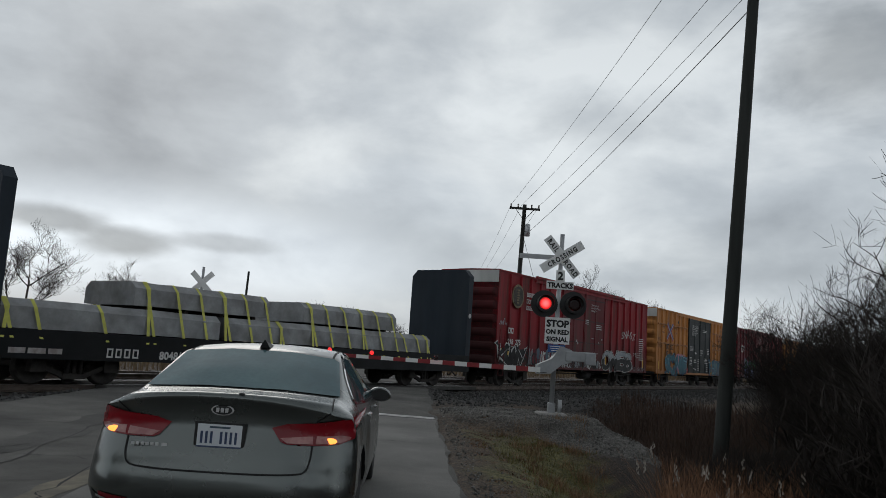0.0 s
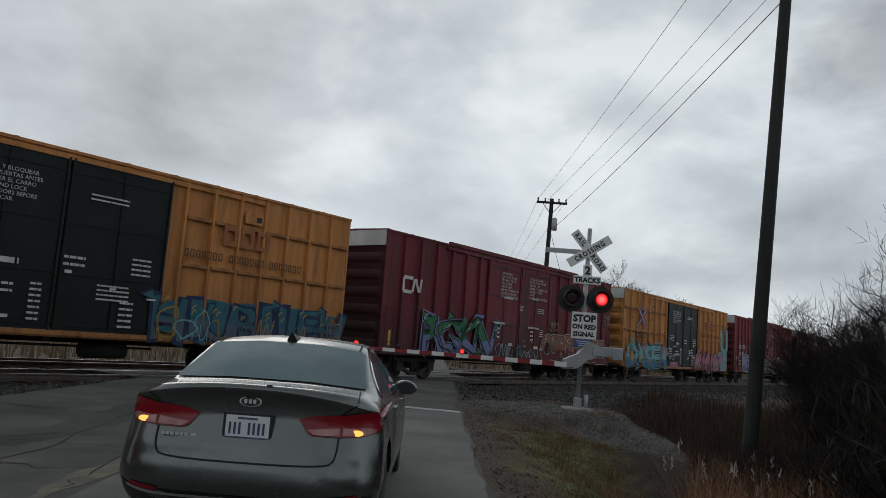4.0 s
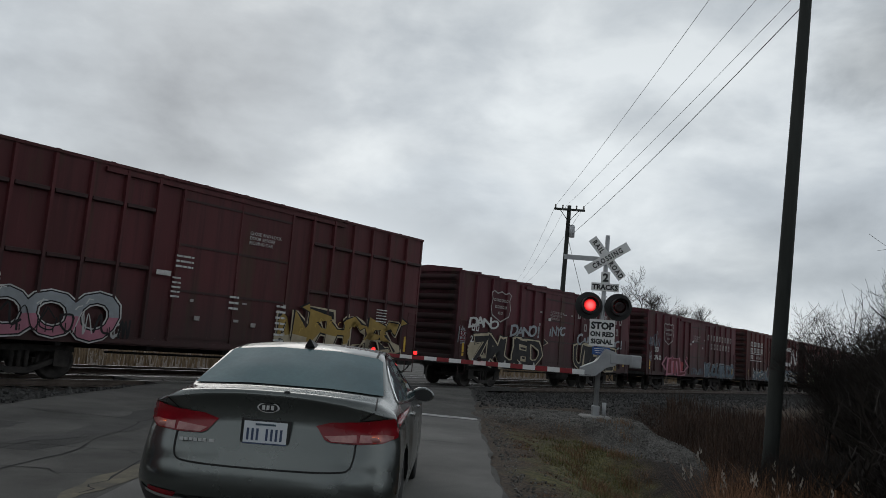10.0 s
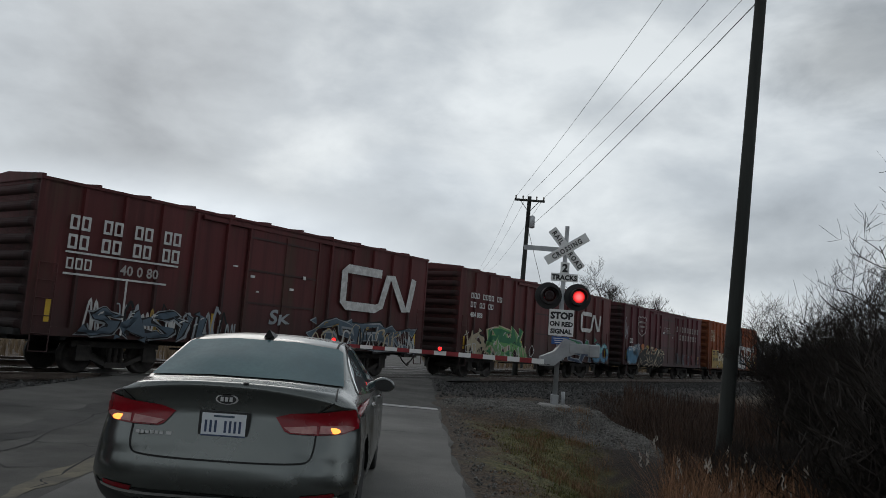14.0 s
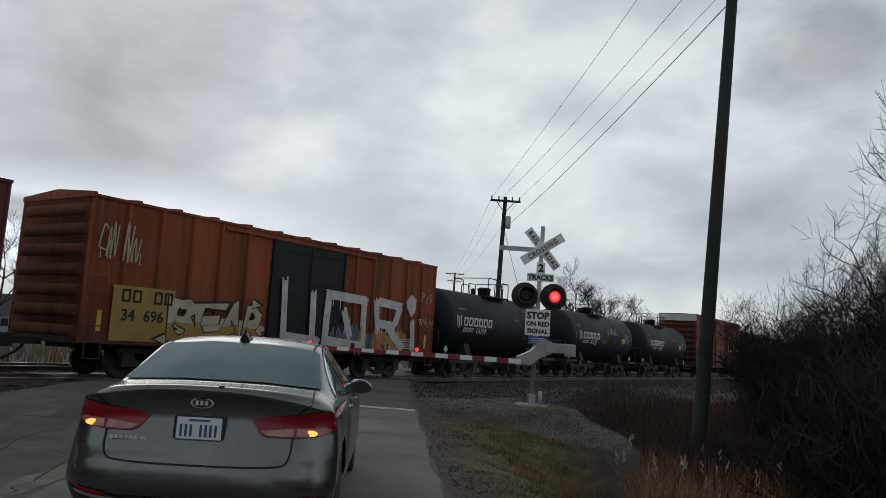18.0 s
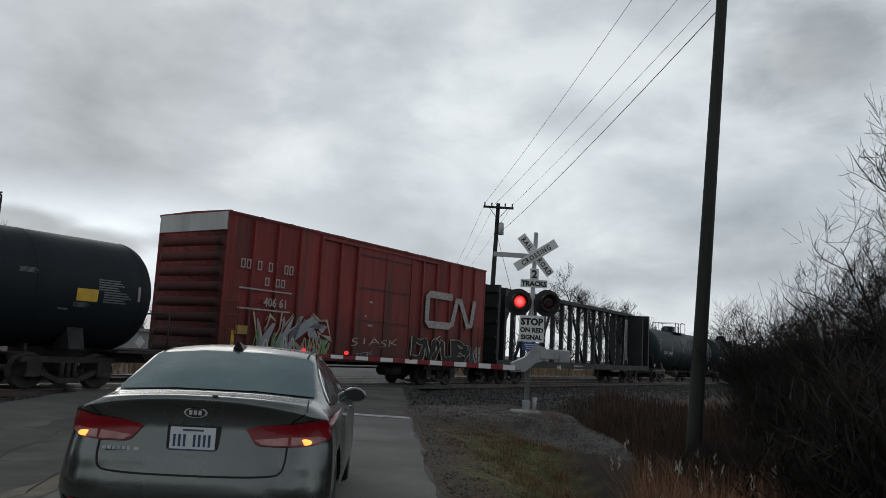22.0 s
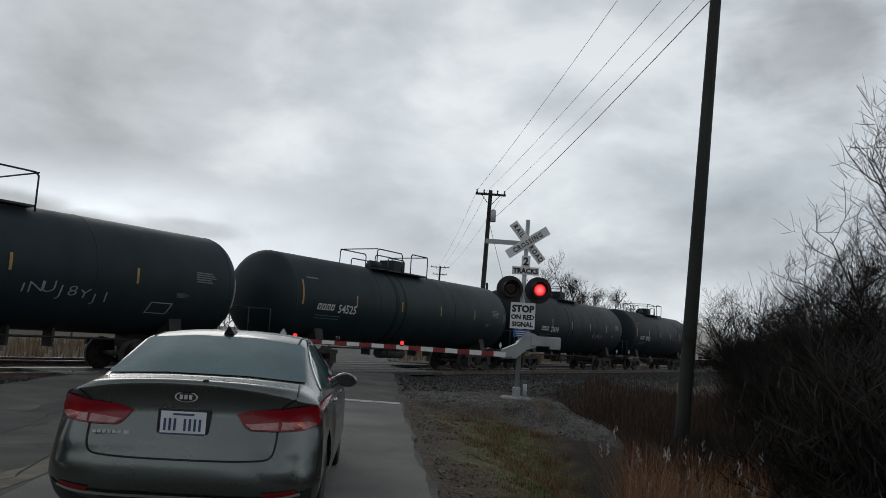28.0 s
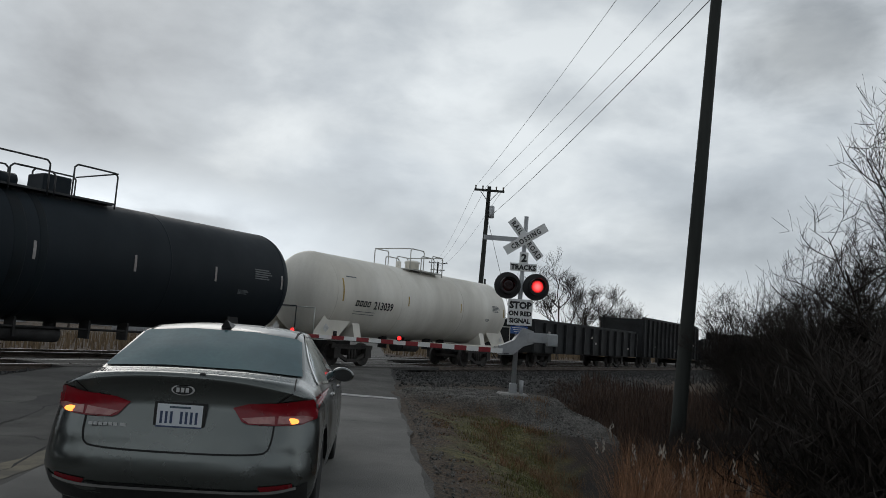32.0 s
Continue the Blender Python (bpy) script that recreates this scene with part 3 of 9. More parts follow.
def bars_text(car, x, z, w, h, rows, material, y=-1.594, gap=1.7, name="stencil_text", seed=0, depth=0.006, per=None):
    """Plain bars where small writing stands."""
    rs = random.Random(seed)
    bm = bmesh.new()
    rh = h / (rows + (rows - 1) * gap)
    for r in range(rows):
        zz = z + h - r * rh * (1 + gap)
        xx = x
        while xx < x + w - 0.02:
            l = min(rs.uniform(1.5, 4.0) * rh if per is None else per, x + w - xx)
            add_box(bm, xx, xx + l, y - depth, y - 0.001, zz - rh, zz)
            xx += l + rh * 0.45
    ob = part(name, bm, material, car, "rows of small white stencilled lettering")
    ob["kind"] = "stuff"
    return ob


# -- spray paint --
def blob(bm, cx, cz, pts, y, mi):
    vs = [bm.verts.new((cx + px, y, cz + pz)) for px, pz in pts]
    f = bm.faces.new(vs)
    f.material_index = mi
    return f


def stroke(bm, pts, r, y, mi):
    """A flat brush line through the points."""
    P = [Vector((a, b)) for a, b in pts]
    left, right = [], []
    for i, p in enumerate(P):
        d = (P[min(i + 1, len(P) - 1)] - P[max(i - 1, 0)])
        d = d.normalized() if d.length > 1e-6 else Vector((1, 0))
        n = Vector((-d.y, d.x)) * r
        left.append(bm.verts.new((p.x + n.x, y, p.y + n.y)))
        right.append(bm.verts.new((p.x - n.x, y, p.y - n.y)))
    for i in range(len(P) - 1):
        bm.faces.new((left[i], right[i], right[i + 1], left[i + 1])).material_index = mi


def curve_pts(ctrl, n=6):
    """A smooth line through control points."""
    out = []
    P = [ctrl[0]] + list(ctrl) + [ctrl[-1]]
    for i in range(1, len(P) - 2):
        for k in range(n):
            t = k / n
            out.append(tuple(0.5 * (2 * P[i][a] + (P[i + 1][a] - P[i - 1][a]) * t + (2 * P[i - 1][a] - 5 * P[i][a] + 4 * P[i + 1][a] - P[i + 2][a]) * t * t + (3 * P[i][a] - P[i - 1][a] - 3 * P[i + 1][a] + P[i + 2][a]) * t ** 3) for a in (0, 1)))
    out.append(tuple(ctrl[-1]))
    return out


SPRAY = {
    "white": (0.66, 0.66, 0.65), "black": (0.015, 0.015, 0.017), "teal": (0.030, 0.15, 0.20), "aqua": (0.19, 0.47, 0.54), "navy": (0.018, 0.04, 0.10),
    "orange": (0.55, 0.20, 0.08), "pink": (0.55, 0.22, 0.30), "salmon": (0.30, 0.125, 0.075), "lilac": (0.22, 0.26, 0.50), "yellow": (0.60, 0.40, 0.10), "green": (0.03, 0.20, 0.09),
    "grey": (0.36, 0.39, 0.42), "cream": (0.56, 0.48, 0.34), "red": (0.42, 0.04, 0.06), "maroon": (0.16, 0.012, 0.025), "blue": (0.07, 0.22, 0.36), "slate": (0.10, 0.15, 0.20), "lime": (0.16, 0.42, 0.14),
    "gold": (0.42, 0.28, 0.07), "violet": (0.13, 0.13, 0.30),
}


def spray(c):
    b = SPRAY[c]
    return surf("spray_" + c, b, tuple(v * 0.66 for v in b), 2.4, 0.65, fine=14, dirt=0.0 if max(b) < 0.2 else 0.22, grime_shade=0.2, reach=3.2, spec=0.3)


# Letter shapes of the built-in font at four weights, from thin marker lines to fat bubble outlines.
WEIGHTS = (-0.012, 0.004, 0.030, 0.052, 0.075, 0.100)
GLYPHS = {}


def cut_glyphs(chars):
    made = []
    for ch in chars:
        for wgt in WEIGHTS:
            cu = bpy.data.curves.new("glyph", "FONT")
            cu.body, cu.size, cu.offset, cu.resolution_u, cu.align_x = ch, 1.0, wgt, 3, "CENTER"
            made.append((ch, wgt, new("glyph", cu)))
    dg = bpy.context.evaluated_depsgraph_get()
    for ch, wgt, ob in made:
        me = bpy.data.meshes.new_from_object(ob.evaluated_get(dg))
        GLYPHS[ch, wgt] = ([(v.co.x, v.co.y) for v in me.vertices], [tuple(p.vertices) for p in me.polygons])
        bpy.data.meshes.remove(me)
    for ch, wgt, ob in made:
        cu = ob.data
        bpy.data.objects.remove(ob)
        bpy.data.curves.remove(cu)


cut_glyphs("ABCDEGHIKLMNOPRSTUVWYZQJ!158")


def face_out(bm):
    for f in bm.faces:
        f.normal_update()
        if f.normal.y > 0:
            f.normal_flip()


def piece(car, words, x0, x1, z0, z1, fill, line, edge="", shade="", low="", seed=1, fat=0, wild=0.0, y=-1.5, lift=0.094, glint="white", lap=1.14, cut=0.45):
    """A sprayed word: each letter a fat form with an outline, an outer edge and a cast shade, leaning and swelling its own way."""
    rs = random.Random(seed)
    n = len(words)
    step = (x1 - x0) / n
    high = z1 - z0
    tones = [shade or line, edge or line, line, fill, low or fill, glint or fill]
    mats = [spray(c) for c in tones]
    inner, *rest = ((0.004, 0.030, 0.052, 0.075), (0.030, 0.052, 0.075, 0.100), (0.030, 0.075, 0.100, 0.100))[fat]
    ring = [(0, rest[2]), (1, rest[1]), (2, rest[0]), (3, inner)]
    for i, ch in enumerate(words):
        if ch == " ":
            continue
        pts = GLYPHS[ch, inner][0]
        gx0, gx1 = min(p[0] for p in pts), max(p[0] for p in pts)
        gz0, gz1 = min(p[1] for p in pts), max(p[1] for p in pts)
        sx, sz = step * lap / max(gx1 - gx0, 0.25), high * rs.uniform(0.90, 1.04) / (gz1 - gz0)
        cx, cz = x0 + step * (i + 0.5), z0 + high * (0.5 + rs.uniform(-0.03, 0.03))
        shear, tap, ang = rs.uniform(-0.18, 0.18) + wild * 0.15, rs.uniform(-0.22, 0.22), radians(rs.uniform(-5, 5))
        ph = rs.uniform(0, 6.28)

        def warp(px, pz, dx=0.0, dz=0.0):
            u = (px - (gx0 + gx1) / 2) * sx
            v = (pz - (gz0 + gz1) / 2) * sz
            k = v / high
            u = u * (1 + tap * k * 2) + shear * v
            if wild:
                u += wild * step * 0.28 * math.sin(7.0 * k + ph)
                v += wild * high * 0.13 * math.sin(9.0 * u / step + ph * 2)
            return cx + u * math.cos(ang) - v * math.sin(ang) + dx, cz + u * math.sin(ang) + v * math.cos(ang) + dz

        bm = bmesh.new()
        for mi, wgt in ring:
            if mi == 0 and not shade or mi == 1 and not edge:
                continue
            vs, fs = GLYPHS[ch, wgt]
            yy = y - lift - 0.0024 * mi - 0.0004 * i
            o = (0.05, -0.05) if mi == 0 else (0, 0)
            made = []
            for p in vs:
                a, b = warp(p[0], p[1], *o)
                made.append(bm.verts.new((a, yy, b)))
            faces = [bm.faces.new([made[k] for k in q]) for q in fs]
            for f in faces:
                f.material_index = mi
            if mi == 3 and low:
                got = bmesh.ops.bisect_plane(bm, geom=faces + made + list({e for f in faces for e in f.edges}), plane_co=(cx, yy, z0 + high * cut + rs.uniform(-0.08, 0.08)), plane_no=(rs.uniform(-0.2, 0.2), 0, 1))
                for g in got["geom"]:
                    if isinstance(g, bmesh.types.BMFace) and g.calc_center_median().z < z0 + high * cut:
                        g.material_index = 4
        yy = y - lift - 0.0120 - 0.0004 * i
        if wild and i % 2 == 0:
            # spurs and arrows that shoot out of the letters
            s = rs.choice((-1, 1))
            ax, az = warp(gx1 if s > 0 else gx0, rs.choice((gz0, gz1)))
            for k, mi in ((1.35, 2), (1.0, 3)):
                q = [(0, -0.10), (s * 0.36, 0.02), (s * 0.05, 0.16)]
                bm.faces.new([bm.verts.new((ax + a * k * high * 0.8, yy + (0.003 if mi == 2 else 0), az + b * k * high * 0.8)) for a, b in q]).material_index = mi
        if glint:
            for k in range(2):
                a0, b0 = warp(gx0 + (gx1 - gx0) * rs.uniform(0.05, 0.35), gz0 + (gz1 - gz0) * rs.uniform(0.6, 0.9))
                stroke(bm, [(a0, b0), (a0 + step * 0.06, b0 + high * rs.uniform(0.05, 0.12)), (a0 + step * 0.16, b0 + high * 0.10)], 0.014, yy - 0.002, 5)
        face_out(bm)
        part("graffiti_letter", bm, mats, car, "sprayed graffiti letter in " + fill + " outlined in " + line)


def tag(car, words, x0, x1, z0, z1, colour, seed=1, thick=False, y=-1.5, lift=0.094, slope=0.0):
    """A word scrawled in one colour with a marker or a spray can."""
    rs = random.Random(seed)
    step = (x1 - x0) / len(words)
    wgt = WEIGHTS[2 if thick else 0]
    m = spray(colour)
    letters = []
    for i, ch in enumerate(words):
        if ch == " ":
            continue
        vs, fs = GLYPHS[ch, wgt]
        sz = (z1 - z0) / 0.72 * rs.uniform(0.75, 1.08)
        sx, lean = step / 0.56, rs.uniform(-0.1, 0.4)
        cx, cz = x0 + step * (i + 0.5), z0 + slope * i + rs.uniform(-0.05, 0.05)
        bm = bmesh.new()
        made = [bm.verts.new((cx + a * sx + b * sz * lean * 0.5, y - lift - 0.0004 * i, cz + b * sz + 0.15 * a * sx)) for a, b in vs]
        for q in fs:
            bm.faces.new([made[k] for k in q])
        face_out(bm)
        letters.append(part("graffiti_tag", bm, m, car, "thin sprayed " + colour + " tag letter"))
    return letters


def scribble(car, x0, x1, z0, z1, colours, seed, n=8, r=(0.015, 0.04), y=-1.5, lift=0.094):
    """Layered loops, zigzags, drips and smudges left by several cans."""
    rs = random.Random(seed)
    mats = [spray(c) for c in colours]
    for k in range(n):
        bm = bmesh.new()
        w = (x1 - x0) / n * rs.uniform(0.9, 1.7)
        cx = x0 + (x1 - x0) * (k + 0.5) / n
        kind = rs.random()
        h = (z1 - z0) * rs.uniform(0.55, 1.0)
        yy = y - lift - 0.0007 * (k % 7)
        if kind < 0.45:
            m = rs.randint(3, 5)
            ctrl = [(cx + w * (j / m - 0.5) + rs.uniform(-0.1, 0.1) * w, z0 + h * (0.95 if j % 2 else 0.05) * rs.uniform(0.8, 1.0)) for j in range(m + 1)]
        elif kind < 0.8:
            ctrl = [(cx + math.cos(a) * w * 0.42 * rs.uniform(0.7, 1.1), z0 + h * 0.5 + math.sin(a) * h * 0.5 * rs.uniform(0.7, 1.05)) for a in [rs.uniform(0, 1) + 0.9 * j for j in range(8)]]
        else:
            ctrl = [(cx - w * 0.4, z0 + h * rs.random()), (cx - w * 0.1, z0 + h * 0.9), (cx + w * 0.05, z0 + h * 0.2), (cx + w * 0.45, z0 + h * rs.random())]
        stroke(bm, curve_pts(ctrl, 5), rs.uniform(*r), yy, 0)
        for _ in range(2):
            dx = cx + rs.uniform(-0.5, 0.5) * w
            stroke(bm, [(dx, z0 + h * rs.uniform(0.2, 0.5)), (dx + 0.01, z0)], 0.012, yy - 0.0003, 0)
        face_out(bm)
        part("graffiti_scribble", bm, rs.choice(mats), car, "looping sprayed scribble with drips")


def smudge(car, x0, x1, z0, z1, colour, seed, y=-1.5, lift=0.0925):
    """A ragged patch of old roller or spray paint under the letters."""
    rs = random.Random(seed)
    bm = bmesh.new()
    n = 40
    pts = []
    for j in range(n):
        a = 2 * math.pi * j / n
        c, s = math.cos(a), math.sin(a)
        k = (abs(c) ** 4 + abs(s) ** 4) ** -0.25 * rs.uniform(0.84, 1.05)
        pts.append((c * k * (x1 - x0) / 2, s * k * (z1 - z0) / 2))
    blob(bm, (x0 + x1) / 2, (z0 + z1) / 2, pts, y - lift, 0)
    face_out(bm)
    part("paint_patch", bm, spray(colour), car, "ragged patch of " + colour + " paint")


def roller(car, lines, wide, colour, seed, y=-1.5, lift=0.096):
    """Tall letters rolled on in overlapping passes with frayed ends; one part a stroke."""
    rs = random.Random(seed)
    for k, (xa, za, xb, zb) in enumerate(lines):
        bm = bmesh.new()
        d = Vector((xb - xa, zb - za)).normalized()
        nn = Vector((-d.y, d.x))
        for j in range(5):
            o = nn * wide * (j - 2) / 2.5
            e0, e1 = rs.uniform(-0.10, 0.06), rs.uniform(-0.06, 0.10)
            stroke(bm, [(xa + o.x + d.x * e0, za + o.y + d.y * e0), ((xa + xb) / 2 + o.x + rs.uniform(-0.02, 0.02), (za + zb) / 2 + o.y), (xb + o.x + d.x * e1, zb + o.y + d.y * e1)], wide * 0.26, y - lift - 0.0005 * j - 0.0003 * k, 0)
        for _ in range(3):
            dx, dz = xa + (xb - xa) * rs.random(), za + (zb - za) * rs.random()
            stroke(bm, [(dx, dz), (dx, dz - rs.uniform(0.15, 0.45))], 0.016, y - lift - 0.004, 0)
        face_out(bm)
        part("roller_stroke", bm, spray(colour), car, "broad " + colour + " roller stroke with runs")


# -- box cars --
SOOT_SHADE = {}          # the same paint for the ends, soot and the gap's shade both put into the colour


def end_panel(car, x, s, z0, z1, band, body, ribs, bandmat):
    """A pressed steel end with horizontal ribs."""
    bm = bmesh.new()
    hw = 1.48
    top = z1 - (0.55 if band else 0.02)
    n = ribs * 8
    prev = None
    for i in range(n + 1):
        z = z0 + (top - z0) * i / n
        ph = (i / 8) % 1.0
        d = 0.075 * max(0.0, math.sin(math.pi * min(ph / 0.62, 1.0))) ** 0.7
        row = [bm.verts.new((x + s * (d * k), yy, z)) for yy, k in ((-hw, 0), (-hw + 0.10, 0.2), (-hw + 0.22, 1), (hw - 0.22, 1), (hw - 0.10, 0.2), (hw, 0))]
        if prev:
            for j in range(5):
                bm.faces.new((prev[j], prev[j + 1], row[j + 1], row[j]) if s < 0 else (prev[j + 1], prev[j], row[j], row[j + 1]))
        prev = row
    bmesh.ops.recalc_face_normals(bm, faces=bm.faces[:])
    bm.normal_update()
    if bm.faces and bm.faces[0].normal.x * s < 0:
        bmesh.ops.reverse_faces(bm, faces=bm.faces[:])
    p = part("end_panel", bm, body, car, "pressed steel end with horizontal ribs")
    if band:
        b = box(x - 0.02, x + 0.045, -hw, hw, top, z1 - 0.03) if s > 0 else box(x - 0.045, x + 0.02, -hw, hw, top, z1 - 0.03)
        part("end_band", b, bandmat, car, "white band across the top of the end")
    return p


def roof_mesh(L, z, style, rise=0.13):
    bm = bmesh.new()
    hw, n = 1.545, max(8, int(L * 2 / 1.22))
    for i in range(n):
        a, b = -L + 2 * L * i / n, -L + 2 * L * (i + 1) / n
        seam = 0.012 if rise < 0.1 else 0.05 if style == "seam" else 0.035
        for x0, x1, up in ((a, a + 0.10, seam), (a + 0.10, b, 0.0)):
            vs = [bm.verts.new(p) for p in ((x0, -hw, z + up), (x1, -hw, z + up), (x1, 0, z + rise + up), (x0, 0, z + rise + up), (x1, hw, z + up), (x0, hw, z + up))]
            bm.faces.new((vs[0], vs[1], vs[2], vs[3]))
            bm.faces.new((vs[3], vs[2], vs[4], vs[5]))
            for e in ((x0, 0), (x1, 1)):
                q = [bm.verts.new(p) for p in ((e[0], -hw, z - 0.07), (e[0], -hw, z + up), (e[0], 0, z + rise + up), (e[0], hw, z + up), (e[0], hw, z - 0.07))]
                bm.faces.new(q if e[1] else q[::-1])
            for yy in (-hw, hw):
                q = [bm.verts.new(p) for p in ((x0, yy, z - 0.07), (x1, yy, z - 0.07), (x1, yy, z + up), (x0, yy, z + up))]
                bm.faces.new(q if yy < 0 else q[::-1])
    bmesh.ops.remove_doubles(bm, verts=bm.verts[:], dist=0.0005)
    return bm


def rib_piece(key, sx, sy, sz, material, chamfer=0.02):
    def build():
        bm = bmesh.new()
        vs = [(-sx / 2, 0), (-sx / 2 + chamfer, -sy), (sx / 2 - chamfer, -sy), (sx / 2, 0)]
        a = [bm.verts.new((px, py, 0)) for px, py in vs]
        b = [bm.verts.new((px, py, sz)) for px, py in vs]
        for i in range(4):
            bm.faces.new((a[i], a[(i + 1) % 4], b[(i + 1) % 4], b[i]))
        bm.faces.new(a[::-1])
        bm.faces.new(b)
        bmesh.ops.recalc_face_normals(bm, faces=bm.faces[:])
        return bm, material
    return shared((key, round(sx, 3), round(sy, 3), round(sz, 3), material.name), build, "rib")


def boxcar(label, q0, q1, H, body, roofmat=None, band=None, bays=14, door=(0.0, 3.0), doormat=None, doors=1, rails=(), sill=0.86, ribs=10, endmat=None, roof="seam", ribdepth=0.09):
    car, L = car_empty("boxcar", label, "freight car", q0, q1)
    hw = 1.5
    bm = bmesh.new()
    add_box(bm, -L, L, -hw, hw, sill + 0.12, H)
    part("body", bm, body, car)
    part("side_sill", box(-L, L, -hw - 0.03, -hw + 0.05, sill, sill + 0.2), body, car)
    part("side_sill", box(-L, L, hw - 0.05, hw + 0.03, sill, sill + 0.2), body, car)
    part("roof", roof_mesh(L + 0.03, H + 0.0, roof, 0.035 if band else 0.13), roofmat or body, car, "riveted steel roof with raised seams")
    for s in (-1, 1):
        end_panel(car, s * L, s, sill + 0.1, H, band is not None, endmat or SOOT_SHADE.get(body.name, body), ribs, band)
        part("end_sill", box(s * L - 0.12, s * L + 0.12, -1.4, 1.4, sill - 0.02, sill + 0.12), UNDER, car)
        for sy in (-1, 1):
            part("corner_post", box(s * L - 0.06, s * L + 0.012, sy * hw - 0.02, sy * hw + 0.02, sill, H - 0.05) if s > 0 else box(s * L - 0.012, s * L + 0.06, sy * hw - 0.02, sy * hw + 0.02, sill, H - 0.05), body, car)
    dx, dw = door
    me = rib_piece("rib", 0.11, ribdepth, H - sill - 0.30, body)
    for sy in (-1, 1):
        for i in range(1, bays):
            x = -L + 2 * L * i / bays
            if dx - dw / 2 - 0.1 < x < dx + dw / 2 + 0.1:
                continue
            part("side_rib", me, None, car, "", (x, sy * hw, sill + 0.2), (0, 0, 0 if sy < 0 else 180))
    for z in rails:
        step = 2 * L / bays
        rm = shared(("rail_rib", round(step, 3), body.name, ribdepth), lambda: (box(-step / 2 + 0.06, step / 2 - 0.06, -ribdepth, 0, -0.045, 0.045, 0.008), body), "cross_rib")
        for i in range(bays):
            x = -L + 2 * L * (i + 0.5) / bays
            if dx - dw / 2 - step * 0.4 < x < dx + dw / 2 + step * 0.4:
                continue
            part("cross_rib", rm, None, car, "", (x, -hw, z))
    dm = doormat or body
    each = dw / doors
    for sy in (-1, 1):
        for d in range(doors):
            a = dx - dw / 2 + each * d
            y0, y1 = sorted((sy * hw, sy * (hw + 0.055)))
            dr = part("door", box(a + 0.015, a + each - 0.015, y0, y1, sill + 0.12, H - 0.16, 0.012), dm, car, "sliding door with pressed panels")
            if sy < 0:
                for k in range(4):
                    zz = sill + 0.25 + (H - sill - 0.75) * k / 3.0
                    part("door_rib", shared(("door_rib", round(each, 3), dm.name), lambda: (box(0.10, each - 0.10, -hw - 0.075, -hw - 0.05, 0, 0.06), dm), "door_rib"), None, dr, "", (a, 0, zz))
                for xx in (a + 0.03, a + each - 0.09):
                    part("door_edge", shared(("door_edge", H, sill, dm.name), lambda: (box(0, 0.06, -hw - 0.088, -hw - 0.05, sill + 0.14, H - 0.18), dm), "door_edge"), None, dr, "", (xx, 0, 0))
                part("lock_rod", tube((a + each * 0.5, -hw - 0.08, sill + 0.2), (a + each * 0.5, -hw - 0.08, H - 0.3), 0.014, n=6), dm, dr)
    for zz in (sill + 0.1, H - 0.17):
        part("door_track", box(dx - dw * 1.05, dx + dw * 1.05, -hw - 0.085, -hw, zz - 0.06, zz + 0.05), body, car)
    if band and doors == 2 and not rails:
        part("door_header", box(dx - dw * 1.02, dx + dw * 1.02, -hw - 0.07, -hw + 0.06, H - 0.04, H + 0.085), body, car, "raised header over the door track")
    ladder(car, -L + 0.34, -hw, sill - 0.35, sill + 1.6, body)
    ladder(car, L - 0.34, -hw, sill - 0.35, sill + 1.6, body)
    bm = bmesh.new()
    add_box(bm, -L + 0.3, L - 0.3, -0.3, 0.3, sill - 0.15, sill + 0.12)
    for i in range(7):
        x = -L + 1 + (2 * L - 2) * i / 6
        add_box(bm, x - 0.07, x + 0.07, -1.4, 1.4, sill - 0.08, sill + 0.12)
    add_tube(bm, (1.2, -0.7, sill - 0.28), (2.3, -0.7, sill - 0.28), 0.2, n=10)
    add_tube(bm, (-3.0, -0.8, sill - 0.2), (3.0, -0.8, sill - 0.2), 0.03, n=5)
    part("underframe", bm, UNDER, car, "black underframe with brake gear")
    trucks(car, L - 2.6)
    couplers(car, L + 0.02)
    return car, L


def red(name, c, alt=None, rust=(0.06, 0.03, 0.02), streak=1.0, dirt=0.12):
    # near-black over the whole end: soot, plus shade between the cars as colour
    SOOT_SHADE[name] = surf(name + "_end", c, alt, 0.8, 0.7, streak=streak, rust=(0.02, 0.016, 0.015), fine=22, grime_shade=0.9, reach=16.0, spec=0.2)
    return surf(name, c, alt, 0.8, 0.6, streak=streak, rust=rust, fine=22, dirt=dirt * 0.5, grime_shade=0.7, spec=0.3, runs=0.5)


RED_BRIGHT = red("boxcar_red", (0.31, 0.010, 0.019), (0.21, 0.009, 0.015))
RED_CN = red("boxcar_faded_red", (0.27, 0.034, 0.030), (0.18, 0.024, 0.022))
OXIDE_A = red("boxcar_oxide", (0.245, 0.022, 0.029), (0.16, 0.017, 0.022))
OXIDE_B = red("boxcar_oxide_dark", (0.105, 0.021, 0.025), (0.068, 0.016, 0.018))
OXIDE_C = red("boxcar_maroon", (0.112, 0.018, 0.028), (0.062, 0.012, 0.018))
OXIDE_D = red("boxcar_brown", (0.115, 0.021, 0.022), (0.075, 0.016, 0.016))
RED_DOOR = red("boxcar_door_red", (0.165, 0.008, 0.014), (0.105, 0.007, 0.011))
OXIDE_E = red("boxcar_wine", (0.19, 0.018, 0.030), (0.125, 0.014, 0.022))
YELLOW = surf("boxcar_yellow", (0.61, 0.262, 0.074), (0.47, 0.190, 0.052), 0.8, 0.6, streak=1.0, fine=20, rust=(0.24, 0.10, 0.03), dirt=0.12, grime_shade=0.35, spec=0.3, runs=0.4)
